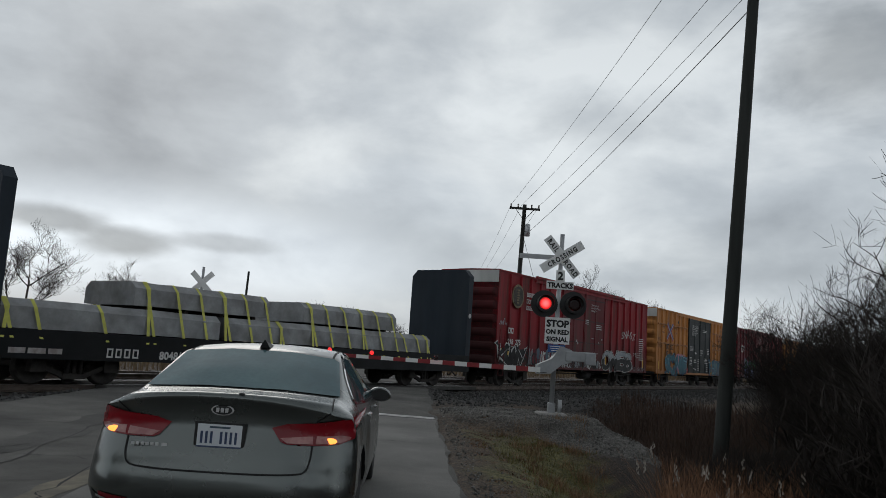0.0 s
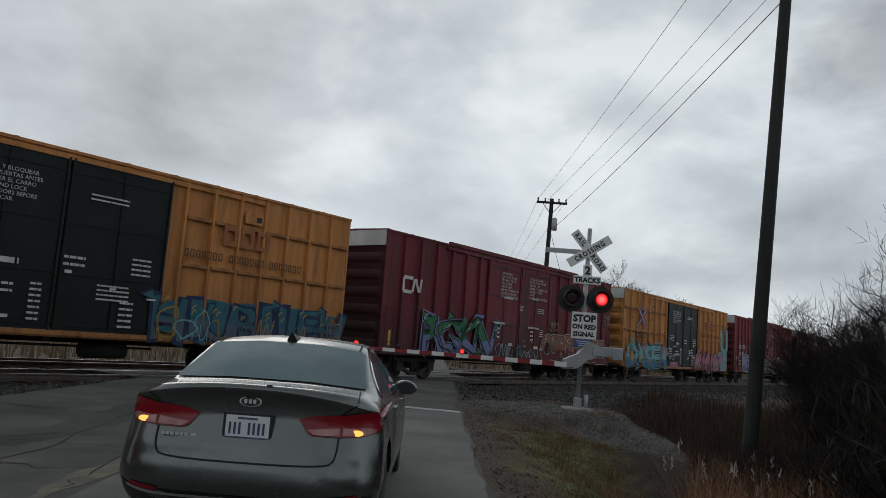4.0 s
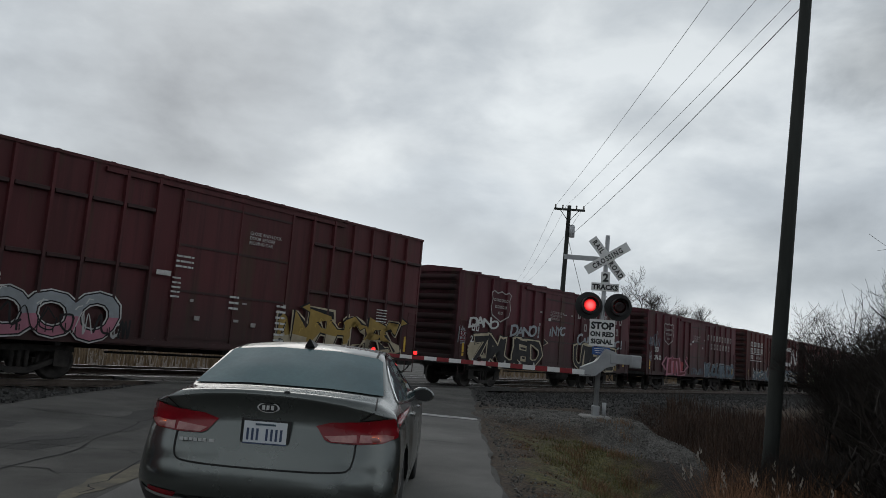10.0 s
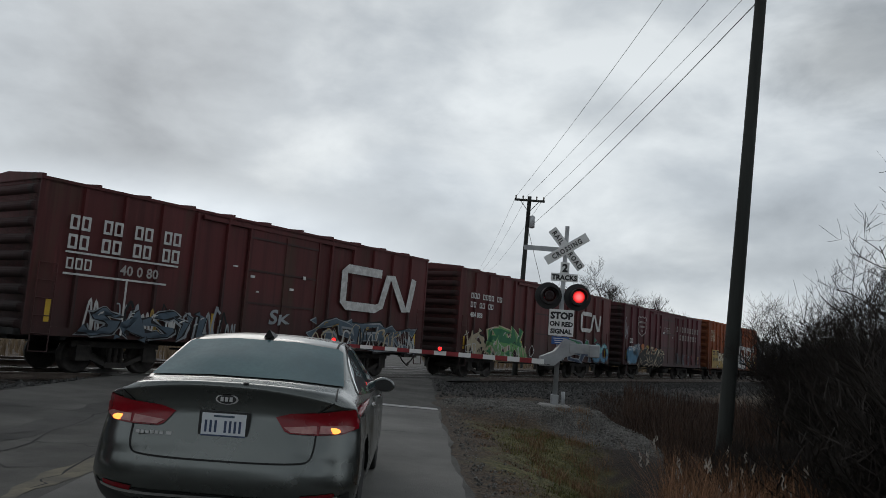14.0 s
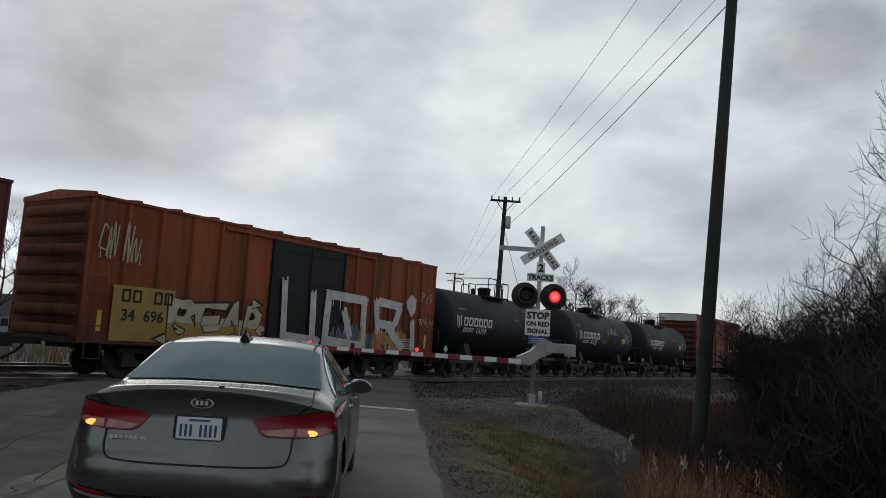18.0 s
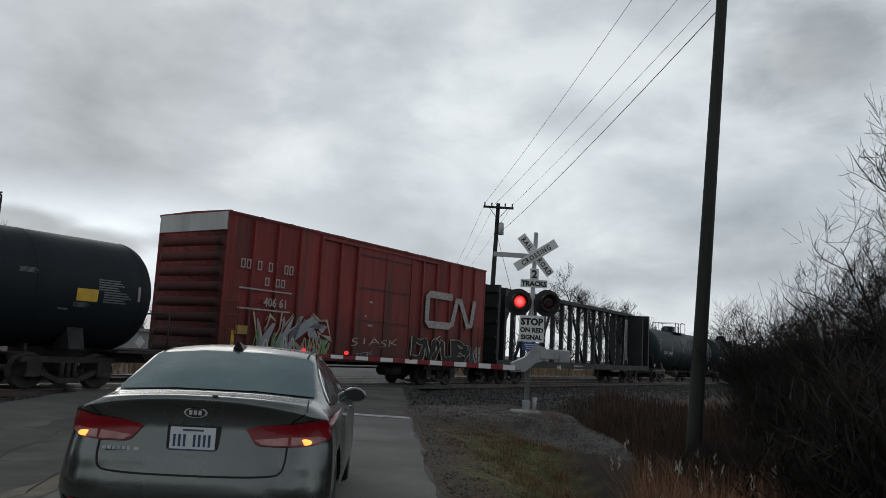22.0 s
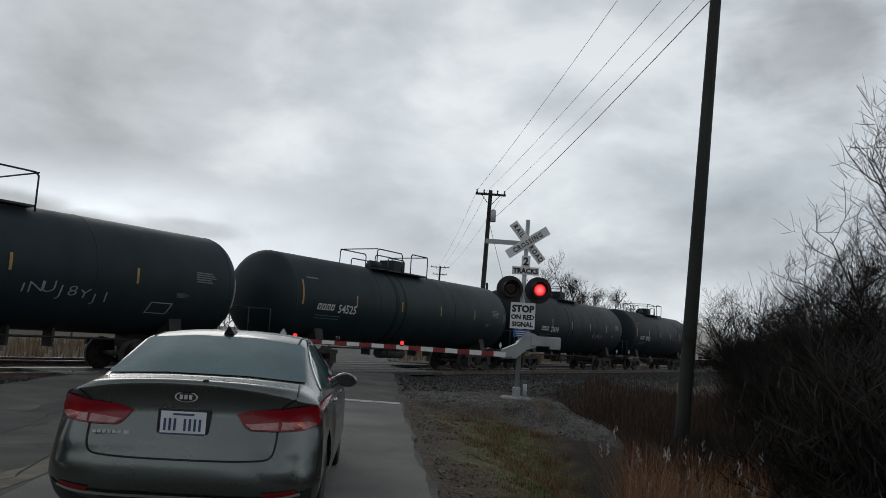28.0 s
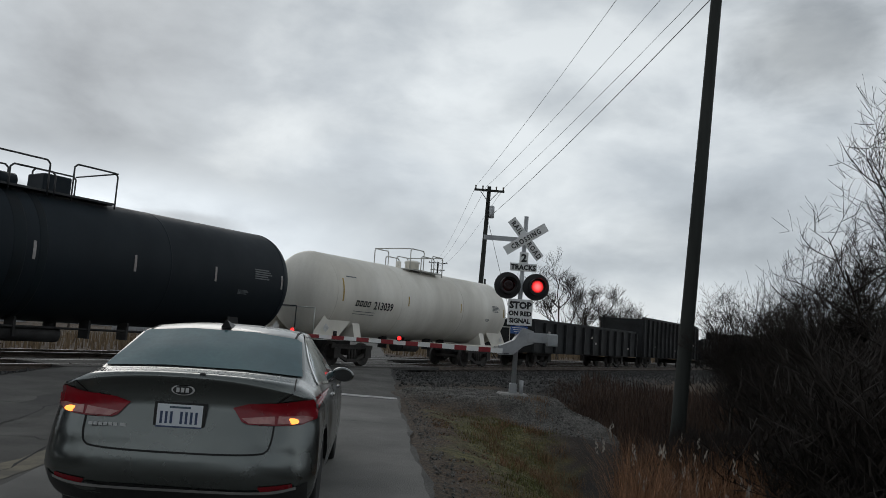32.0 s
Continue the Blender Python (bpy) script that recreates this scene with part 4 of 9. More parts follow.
DOORBLACK = surf("boxcar_door_black", (0.011, 0.016, 0.017), (0.008, 0.011, 0.012), 1.0, 0.55, fine=20, spec=0.2)
RUSTORANGE = surf("boxcar_rust_orange", (0.31, 0.078, 0.022), (0.19, 0.045, 0.017), 0.7, 0.7, streak=1.0, fine=18, rust=(0.10, 0.035, 0.015), grime_shade=0.5, spec=0.3, runs=0.7)
BANDWHITE = surf("end_band_white", (0.60, 0.60, 0.58), (0.45, 0.45, 0.43), 1.2, 0.6, streak=0.5, dirt=0.4)


def note(car, x, z, words, size, mat=None, y=-1.594, bold=0.0, squeeze=1.0, label=""):
    """Stencilled words: small notices as one part, large marks group by group."""
    if size < 0.2:
        ob = lettering(words, size, mat or STENCIL, car, (x, y, z), name="door_notice", label=label, bold=bold, squeeze=squeeze)
        ob["kind"] = "stuff"
        return ob
    for r, row in enumerate(words.split("\n")):
        xx = x
        for token in row.replace("  ", " _ ").split():
            if token != "_":
                ob = lettering(token, size, mat or STENCIL, car, (xx, y, z - r * size), name="lettering", label=label, bold=bold, squeeze=squeeze)
                xx += max(v.co.x for v in ob.data.vertices)
            xx += size * 0.3
    return ob


def blocks(car, x, z, pattern, h, w, gap, material, y=-1.5, lift=0.093, bold=False):
    """A company name as plain hollow blocks of its size and colour."""
    t = min(w, h) * (0.27 if bold else 0.24)

    def shape(kind):
        bm = bmesh.new()
        if kind:
            add_box(bm, w * 0.35, w * 0.35 + t * 1.1, 0, 0.004, 0, h)
            return bm, material
        rows = []
        for yy in (0.0, 0.004):
            rows.append([[bm.verts.new((px, yy, pz)) for px, pz in q] for q in (((0, 0), (w, 0), (w, h), (0, h)), ((t, t), (w - t, t), (w - t, h - t), (t, h - t)))])
        for (o, i_), flip in ((rows[0], False), (rows[1], True)):
            for k in range(4):
                q = (o[k], o[(k + 1) % 4], i_[(k + 1) % 4], i_[k])
                bm.faces.new(q[::-1] if flip else q)
        for e in (0, 1):
            for k in range(4):
                bm.faces.new((rows[0][e][k], rows[1][e][k], rows[1][e][(k + 1) % 4], rows[0][e][(k + 1) % 4]))
        bmesh.ops.recalc_face_normals(bm, faces=bm.faces[:])
        return bm, material

    for ch in pattern:
        if ch != " ":
            kind = int(ch == "i")
            part("name_shape", shared(("shape", kind, bold, round(w, 3), round(h, 3), material.name), lambda: shape(kind), "name_shape"), None, car, "", (x, y - lift, z))
        x += w + gap


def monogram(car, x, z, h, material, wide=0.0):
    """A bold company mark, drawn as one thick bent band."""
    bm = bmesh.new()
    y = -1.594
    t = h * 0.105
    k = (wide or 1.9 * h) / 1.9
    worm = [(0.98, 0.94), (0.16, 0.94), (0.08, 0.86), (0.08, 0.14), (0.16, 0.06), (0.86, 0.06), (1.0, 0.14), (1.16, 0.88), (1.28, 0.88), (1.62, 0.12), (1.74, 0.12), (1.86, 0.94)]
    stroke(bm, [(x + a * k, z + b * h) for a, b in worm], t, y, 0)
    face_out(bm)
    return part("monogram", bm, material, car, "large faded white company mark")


def shield(car, x, z, w, h, material):
    pts = [(0, 0.92), (0.12, 1.0), (0.3, 0.93), (0.5, 1.0), (0.7, 0.93), (0.88, 1.0), (1, 0.92), (0.93, 0.72), (1.0, 0.45), (0.93, 0.2), (0.5, 0.0), (0.07, 0.2), (0, 0.45), (0.07, 0.72), (0, 0.92)]
    bm = bmesh.new()
    stroke(bm, [(x + a * w, z + b * h) for a, b in pts], 0.026, -1.594, 0)
    for f in bm.faces:
        f.normal_update()
        if f.normal.y > 0:
            f.normal_flip()
    part("shield", bm, material, car, "thin white outline of a shield")
    blocks(car, x + w * 0.14, z + h * 0.66, "######", h * 0.09, w * 0.09, w * 0.035, material)
    blocks(car, x + w * 0.2, z + h * 0.44, "#####", h * 0.09, w * 0.09, w * 0.035, material)
    blocks(car, x + w * 0.38, z + h * 0.24, "##", h * 0.09, w * 0.09, w * 0.035, material)


def tapes(car, L, sill, material, n=5):
    for i in range(n):
        x = -L + 0.5 + (2 * L - 1.0) * i / (n - 1)
        part("reflector", shared(("tape", material.name), lambda: (box(-0.06, 0.06, -0.004, 0, 0, 0.5), material), "reflector"), None, car, "yellow reflective strip", (x, -1.5, sill + 0.3))


def placards(car, xs, z, seed, mat=None):
    """Small data plates and chalk marks."""
    rs = random.Random(seed)
    for x in xs:
        for k in range(rs.randint(1, 3)):
            a, b = x + rs.uniform(-0.5, 0.5), z + rs.uniform(-0.5, 0.6)
            w, h = rs.choice((0.10, 0.16, 0.26)), rs.choice((0.04, 0.07, 0.11))
            m = mat or STENCIL_DIM
            part("data_plate", shared(("plate", w, h, m.name), lambda: (box(0, w, -1.612, -1.606, 0, h), m), "data_plate"), None, car, "", (a, 0, b))


# -- the cars, front to back --
HI, LO = 5.03, 4.30
c, L = boxcar("bright red high boxcar with graffiti along its foot", 28.87, 46.97, HI, RED_BRIGHT, band=BANDWHITE, bays=19, door=(-0.25, 5.3), doors=2, doormat=RED_DOOR, ribs=6)
TAN = surf("emblem_tan", (0.26, 0.20, 0.11), (0.12, 0.08, 0.05), 7.0, 0.7)
bm = bmesh.new()
add_tube(bm, (-7.5, -1.60, 4.0), (-7.5, -1.59, 4.0), 0.53, n=28)
part("emblem", bm, TAN, c, "round tan company emblem")
bm = bmesh.new()
add_tube(bm, (-7.5, -1.61, 4.0), (-7.5, -1.601, 4.0), 0.44, n=28)
part("emblem_face", bm, surf("emblem_dark", (0.07, 0.06, 0.045), (0.035, 0.03, 0.025), 6.0, 0.7), c)
for k in range(6):
    part("emblem_mark", box(-7.60, -7.42, -1.616, -1.611, 3.68 + 0.11 * k, 3.75 + 0.11 * k), TAN, c)
blocks(c, -6.67, 4.06, "########", 0.19, 0.145, 0.05, STENCIL)
blocks(c, -6.67, 3.76, "### ###", 0.19, 0.145, 0.05, STENCIL)
blocks(c, -6.67, 3.46, "#######", 0.19, 0.135, 0.05, STENCIL)
blocks(c, -8.2, 2.33, "##", 0.24, 0.19, 0.06, STENCIL)
note(c, -8.22, 1.86, "218  273", 0.32, bold=0.01)
part("data_plate", box(-8.18, -7.73, -1.598, -1.593, 1.40, 1.55), TAPE_Y, c, "small yellow plate")
bars_text(c, -8.2, 1.62, 0.9, 0.16, 2, STENCIL_DIM, seed=2)
note(c, -1.78, 4.30, "Important\nClose This Door\nBefore Closing\nMain Door", 0.145, STENCIL, y=-1.612)
note(c, 0.44, 4.24, "Close And Lock\nBoth Doors Before\nMoving Car", 0.145, STENCIL, y=-1.612)
bars_text(c, -0.25, 3.25, 0.4, 0.22, 3, STENCIL, y=-1.61, seed=3)
bars_text(c, 1.15, 3.05, 0.7, 0.24, 3, STENCIL, y=-1.61, seed=4)
bars_text(c, 7.58, 1.6, 0.7, 1.28, 11, STENCIL, seed=10)
tag(c, "SNASZ", 4.7, 6.9, 2.78, 3.25, "white", 8)
scribble(c, -8.95, -8.4, 2.65, 3.0, ("grey",), 9, 2, (0.012, 0.02))
tag(c, "PIE", 6.6, 7.5, 1.75, 2.1, "white", 18)
tag(c, "WKE GYAN", 6.2, 8.6, 0.98, 1.25, "grey", 19)
smudge(c, -8.9, -6.6, 0.92, 1.75, "black", 5)
piece(c, "KWV", -9.0, -6.4, 0.92, 1.80, "black", "white", seed=5, wild=0.8, glint="")
scribble(c, -6.5, -3.0, 0.95, 1.95, ("grey", "white", "black", "slate"), 6, 12)
smudge(c, -6.0, -3.4, 0.95, 1.75, "maroon", 17)
scribble(c, -3.0, 2.0, 0.95, 1.55, ("black", "white", "grey", "black"), 7, 18, (0.02, 0.05))
piece(c, "OMEB", 2.2, 6.4, 0.92, 1.98, "grey", "black", edge="white", low="black", seed=11, fat=1, cut=0.62)
for k, (xx, zz) in enumerate(((-5.5, 1.55), (-4.6, 1.5), (-4.0, 1.5))):
    smudge(c, xx, xx + 0.32, zz - 0.25, zz + 0.25, "slate", 30 + k, lift=0.101)
placards(c, (-2.2, -1.2, 0.6, 1.6), 2.0, 9)
tapes(c, L, 0.86, TAPE_Y, 4)

faded = surf("faded_brown_lettering", (0.13, 0.062, 0.022), rough=0.7)
brick = surf("faded_red_lettering", (0.25, 0.075, 0.03), (0.34, 0.13, 0.04), 5.0, 0.7)
for q0, q1, num, sd in ((48.82, 67.0, "67 16 47", 21), (88.5, 106.72, "67 23 06", 31)):
    c, L = boxcar("yellow ribbed boxcar with double black doors and graffiti", q0, q1, HI, YELLOW, band=BANDWHITE, bays=21, door=(-0.02, 5.3), doors=2, doormat=DOORBLACK, rails=(4.05, 2.84), ribs=6, roofmat=YELLOW, ribdepth=0.10)
    blackp = spray("black")
    note(c, -8.36, 3.78, "next\nload", 0.29, faded, bold=0.004)
    note(c, -5.86, 3.80, "any\nroad", 0.29, faded, bold=0.004)
    bm = bmesh.new()
    for k, (a, off, mi) in enumerate(((40, -0.10, 0), (40, 0.0, 2), (40, 0.10, 1), (-40, -0.10, 0), (-40, 0.0, 2), (-40, 0.10, 1))):
        d = Vector((math.cos(radians(a)), math.sin(radians(a)))) * 0.80
        cx, cz = -6.78 - off * d.y / 0.80, 3.60 + off * d.x / 0.80
        stroke(bm, [(cx - d.x, cz - d.y), (cx + d.x, cz + d.y)], 0.055, -1.604 - 0.002 * k, mi)
    face_out(bm)
    part("cross_emblem", bm, [spray("red"), spray("violet"), spray("grey")], c, "crossed red and blue bars")
    for k, pair in enumerate(num.split()):
        note(c, -7.49 + 0.80 * k, 2.06, pair, 0.44, blackp, bold=0.008, y=-1.604)
    for k in range(2):
        blocks(c, -7.46 + 0.80 * k, 2.46, "##", 0.33, 0.24, 0.08, blackp, lift=0.104)
    note(c, -2.0, 4.28, "CERRAR Y BLOQUEAR\nAMBAS PUERTAS ANTES\nDE MOVER EL CARRO\nCLOSE AND LOCK\nBOTH DOORS BEFORE\nMOVING CAR", 0.128, STENCIL, y=-1.612)
    bars_text(c, 0.5, 4.0, 0.95, 0.14, 2, STENCIL, y=-1.61, seed=sd + 1)
    for k, (bx, bz, bw, bh, rows) in enumerate(((-2.4, 2.55, 0.7, 0.30, 4), (-2.5, 1.55, 0.5, 0.55, 6), (-1.3, 2.35, 0.4, 0.12, 1), (-1.55, 1.75, 0.6, 0.2, 2), (-0.6, 1.2, 0.25, 0.8, 7), (0.05, 2.45, 0.5, 0.22, 2), (0.9, 1.75, 0.8, 0.35, 4), (1.7, 2.4, 0.5, 0.4, 4), (1.5, 1.15, 0.35, 0.6, 5))):
        bars_text(c, bx, bz, bw, bh, rows, STENCIL, y=-1.611, seed=sd + 40 + k)
    placards(c, (-2.0, -1.0, 0.5, 1.2, 1.9), 1.7, sd + 2, STENCIL)
    blocks(c, 4.25, 3.50, "###", 0.52, 0.46, 0.10, brick, lift=0.104)
    blocks(c, 3.10, 3.06, "####### ####### #######", 0.20, 0.125, 0.05, faded, lift=0.104)
    for xx in (-5.6, 4.9):
        bk = part("route_board", box(xx, xx + 0.62, -1.608, -1.585, 4.2, 4.52), YELLOW, c, "small bolted route board")
        part("route_card", box(xx + 0.38, xx + 0.55, -1.616, -1.609, 4.27, 4.42), FLAT, bk)
    if sd == 21:
        smudge(c, -5.6, -3.0, 1.0, 2.25, "pink", 22)
        smudge(c, -3.6, -2.8, 0.95, 1.4, "red", 23)
        piece(c, "SCYNKE", -7.4, -3.2, 0.95, 2.08, "teal", "navy", edge="aqua", shade="navy", seed=24, fat=1, wild=0.6, glint="aqua")
        smudge(c, 2.5, 8.9, 0.93, 2.05, "teal", 25)
        piece(c, "HIUBILEH", 2.4, 8.9, 0.93, 2.0, "teal", "navy", edge="navy", low="slate", seed=26, wild=0.3, glint="yellow")
        scribble(c, 2.6, 8.8, 0.95, 1.9, ("aqua", "navy", "gold", "slate"), 27, 12, (0.012, 0.025), lift=0.108)
        tag(c, "WUL", -8.95, -8.4, 2.95, 3.25, "black", 28)
        tag(c, "TWEAK", -9.0, -8.3, 2.5, 2.85, "black", 29)
    else:
        smudge(c, -8.95, -7.4, 0.9, 1.8, "pink", 32)
        smudge(c, -7.0, -2.5, 1.2, 2.15, "pink", 33)
        piece(c, "DASEA", -8.5, -2.9, 0.92, 2.10, "aqua", "black", edge="aqua", shade="black", low="blue", seed=34, fat=1, wild=0.5, cut=0.35)
        for k, xx in enumerate((-8.15, -7.0, -5.6)):
            smudge(c, xx, xx + 0.28, 1.15, 1.75 - 0.2 * k, "yellow", 35 + k, lift=0.106)
        piece(c, "A", -8.55, -7.7, 1.6, 2.45, "aqua", "black", seed=36, wild=0.6)
        piece(c, "MKNHSNNEM", 2.0, 7.4, 0.92, 1.98, "pink", "maroon", edge="black", seed=37, wild=1.2, glint="")
        scribble(c, 2.0, 7.4, 0.95, 1.8, ("pink", "white", "maroon", "gold"), 38, 12, (0.012, 0.028), lift=0.108)
        for k, (xx, zz) in enumerate(((2.9, 1.9), (4.6, 1.85), (5.4, 1.75))):
            smudge(c, xx, xx + 0.5, zz - 0.15, zz + 0.12, "teal", 60 + k)
        piece(c, "U", 7.55, 9.0, 2.0, 3.85, "aqua", "slate", seed=39, fat=1)
        piece(c, "CI", 6.7, 9.0, 0.92, 2.1, "aqua", "slate", edge="white", seed=40, fat=1)
        piece(c, "OI8", -2.0, -1.4, 1.4, 1.75, "black", "white", seed=41)
        smudge(c, -2.3, -0.9, 0.95, 1.3, "pink", 42, lift=0.108)
    tapes(c, L, 0.86, TAPE_Y, 5)

c, L = boxcar("dark red high boxcar with bilingual door notices and bubble graffiti", 68.85, 86.7, HI, OXIDE_E, band=BANDWHITE, bays=19, door=(-0.15, 5.1), doors=2, ribs=6)
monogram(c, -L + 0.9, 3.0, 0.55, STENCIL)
note(c, -1.78, 4.33, "-IMPORTANT-\nCLOSE THIS DOOR\nBEFORE CLOSING\nMAIN DOOR\n-IMPORTANT-\nFERMER CETTE PORTE\nAVANT DE FERMER\nLA PORTE PRINCIPALE", 0.135, STENCIL, y=-1.612)
note(c, 0.5, 4.33, "CLOSE AND LOCK\nBOTH DOORS BEFORE\nMOVING CAR\nFERMER ET VERROUILLER\nLES DEUX PORTES\nAVANT\nDE DEPLACER LE WAGON", 0.135, STENCIL, y=-1.612)
for k, (bx, bz, bw, bh, rows) in enumerate(((-1.5, 3.35, 0.7, 0.08, 1), (0.75, 3.5, 0.5, 0.05, 1), (-0.2, 2.95, 0.25, 0.22, 4), (1.25, 2.95, 0.6, 0.2, 3), (-2.2, 2.3, 0.9, 0.08, 1), (0.55, 2.25, 0.9, 0.08, 1), (-1.9, 1.75, 0.2, 0.4, 3), (0.75, 1.75, 0.25, 0.4, 3), (1.55, 1.95, 0.3, 0.3, 4), (-1.0, 1.45, 0.3, 0.12, 1), (1.1, 1.4, 0.4, 0.12, 1))):
    bars_text(c, bx, bz, bw, bh, rows, STENCIL, y=-1.611, seed=55 + k)
piece(c, "CSRREODE", 1.85, 8.2, 0.92, 2.10, "salmon", "black", edge="cream", low="maroon", seed=50, fat=1, lap=1.2)
piece(c, "SO", 2.6, 3.3, 2.25, 2.68, "maroon", "cream", seed=48)
piece(c, "CO", 5.7, 6.5, 2.2, 2.55, "maroon", "cream", seed=49)
piece(c, "WUB", 8.1, 8.75, 2.85, 3.4, "maroon", "grey", seed=47)
piece(c, "RGKN", -L + 2.2, -2.2, 0.95, 2.3, "green", "black", edge="lilac", low="lilac", seed=51, wild=0.8)
scribble(c, -1.9, 1.6, 1.0, 1.6, ("grey", "black", "maroon"), 44, 8, (0.012, 0.03))
smudge(c, -0.3, 0.2, 1.0, 1.5, "slate", 46)
placards(c, (-1.6, -0.3, 0.6, 1.6), 1.7, 52)
tapes(c, L, 0.86, TAPE_Y, 5)

c, L = boxcar("oxide red high boxcar with stencilled door notices and lilac graffiti", 108.68, 126.63, HI, OXIDE_A, band=BANDWHITE, bays=20, door=(-0.2, 5.1), doors=2, ribs=7)
note(c, -8.07, 2.13, "143  60", 0.40, bold=0.01)
blocks(c, -8.03, 2.62, "## ##", 0.28, 0.21, 0.09, STENCIL)
note(c, -1.73, 4.0, "CLOSE THIS DOOR\nBEFORE CLOSING\nMAIN DOOR", 0.145, STENCIL, y=-1.612)
note(c, 0.55, 3.98, "CLOSE AND LOCK\nBOTH DOORS BEFORE\nMOVING CAR", 0.145, STENCIL, y=-1.612)
for k, (bx, bz, bw, bh, rows) in enumerate(((-8.0, 1.45, 0.5, 0.3, 2), (-7.05, 1.4, 0.5, 0.3, 2), (-0.2, 3.0, 0.35, 0.2, 3), (0.9, 2.9, 0.5, 0.15, 2), (5.9, 1.35, 0.35, 0.8, 6), (6.5, 1.35, 0.3, 0.8, 6), (7.0, 1.9, 0.5, 0.3, 3), (7.0, 1.3, 0.5, 0.4, 2))):
    bars_text(c, bx, bz, bw, bh, rows, STENCIL_DIM if k in (0, 1) else STENCIL, seed=260 + k, y=-1.611)
bm = bmesh.new()
stroke(bm, [(-6.35 + 0.20 * math.cos(a), 2.55 + 0.20 * math.sin(a)) for a in np.linspace(0, 6.2832, 21)], 0.022, -1.6, 0)
stroke(bm, [(-6.55, 2.55), (-6.15, 2.55)], 0.02, -1.601, 0)
face_out(bm)
part("round_mark", bm, STENCIL_DIM, c, "small round white mark")
piece(c, "SEKAS", -6.95, -2.2, 0.92, 2.20, "lilac", "black", edge="white", shade="violet", low="violet", seed=60, fat=1, cut=0.3)
for k, xx in enumerate((-5.85, -4.7)):
    smudge(c, xx, xx + 0.3, 1.4, 1.75, "maroon", 66 + k, lift=0.108)
for k, (xx, zz) in enumerate(((-7.1, 1.75), (-7.7, 1.15), (-8.9, 1.0), (-7.0, 1.05))):
    smudge(c, xx, xx + 0.4, zz - 0.2, zz + 0.2, "red", 70 + k)
tag(c, "AYTEN", -8.9, -8.1, 1.75, 2.05, "white", 78)
piece(c, "SEU", -1.1, 0.9, 1.2, 1.98, "slate", "black", edge="grey", seed=61, glint="gold", lift=0.118)
piece(c, "NEPO", 2.35, 5.6, 0.95, 2.15, "slate", "black", edge="white", low="navy", seed=62, fat=1, wild=0.25)
scribble(c, 5.7, 7.5, 1.0, 1.4, ("grey", "white"), 64, 6, (0.012, 0.025))
placards(c, (-1.0, 0.3, 1.6), 2.0, 65)
tapes(c, L, 0.86, TAPE_Y, 5)

c, L = boxcar("dark brown ribbed high boxcar with pink and yellow graffiti", 128.6, 143.87, HI, OXIDE_B, band=BANDWHITE, bays=18, door=(-0.05, 3.7), rails=(4.12, 2.72), ribs=8, ribdepth=0.10)
blocks(c, -6.69, 2.45, "i#", 0.28, 0.17, 0.05, STENCIL)
note(c, -6.71, 2.0, "21  08", 0.34, STENCIL, bold=0.008, y=-1.604)
note(c, 0.24, 4.0, "CLOSE AND LOCK\nDOOR BEFORE\nMOVING CAR", 0.13, STENCIL, y=-1.612)
piece(c, "OOOO", -7.15, -3.3, 0.90, 1.95, "grey", "black", edge="white", low="pink", seed=70, fat=1, lap=1.2, cut=0.5)
scribble(c, -7.0, -3.4, 1.05, 1.75, ("black", "maroon", "black", "white"), 75, 9, (0.012, 0.03), lift=0.108)
scribble(c, -3.6, -2.9, 1.0, 1.7, ("black", "white"), 76, 3)
piece(c, "AMEHDES", 1.35, 6.6, 0.92, 2.05, "gold", "black", edge="cream", low="cream", seed=71, wild=0.8, glint="yellow")
for k, (bx, bz, bw, bh, rows) in enumerate(((-1.9, 2.85, 0.5, 0.3, 3), (-1.95, 2.1, 0.25, 0.5, 5), (-0.2, 1.95, 0.3, 0.35, 3), (1.4, 1.2, 0.35, 1.0, 7), (5.5, 2.05, 0.5, 0.4, 5), (-2.4, 2.6, 0.4, 0.12, 1))):
    bars_text(c, bx, bz, bw, bh, rows, STENCIL, seed=270 + k, y=-1.611)
placards(c, (-1.0, 0.3, 1.2), 2.0, 73)
tapes(c, L, 0.86, TAPE_Y, 6)

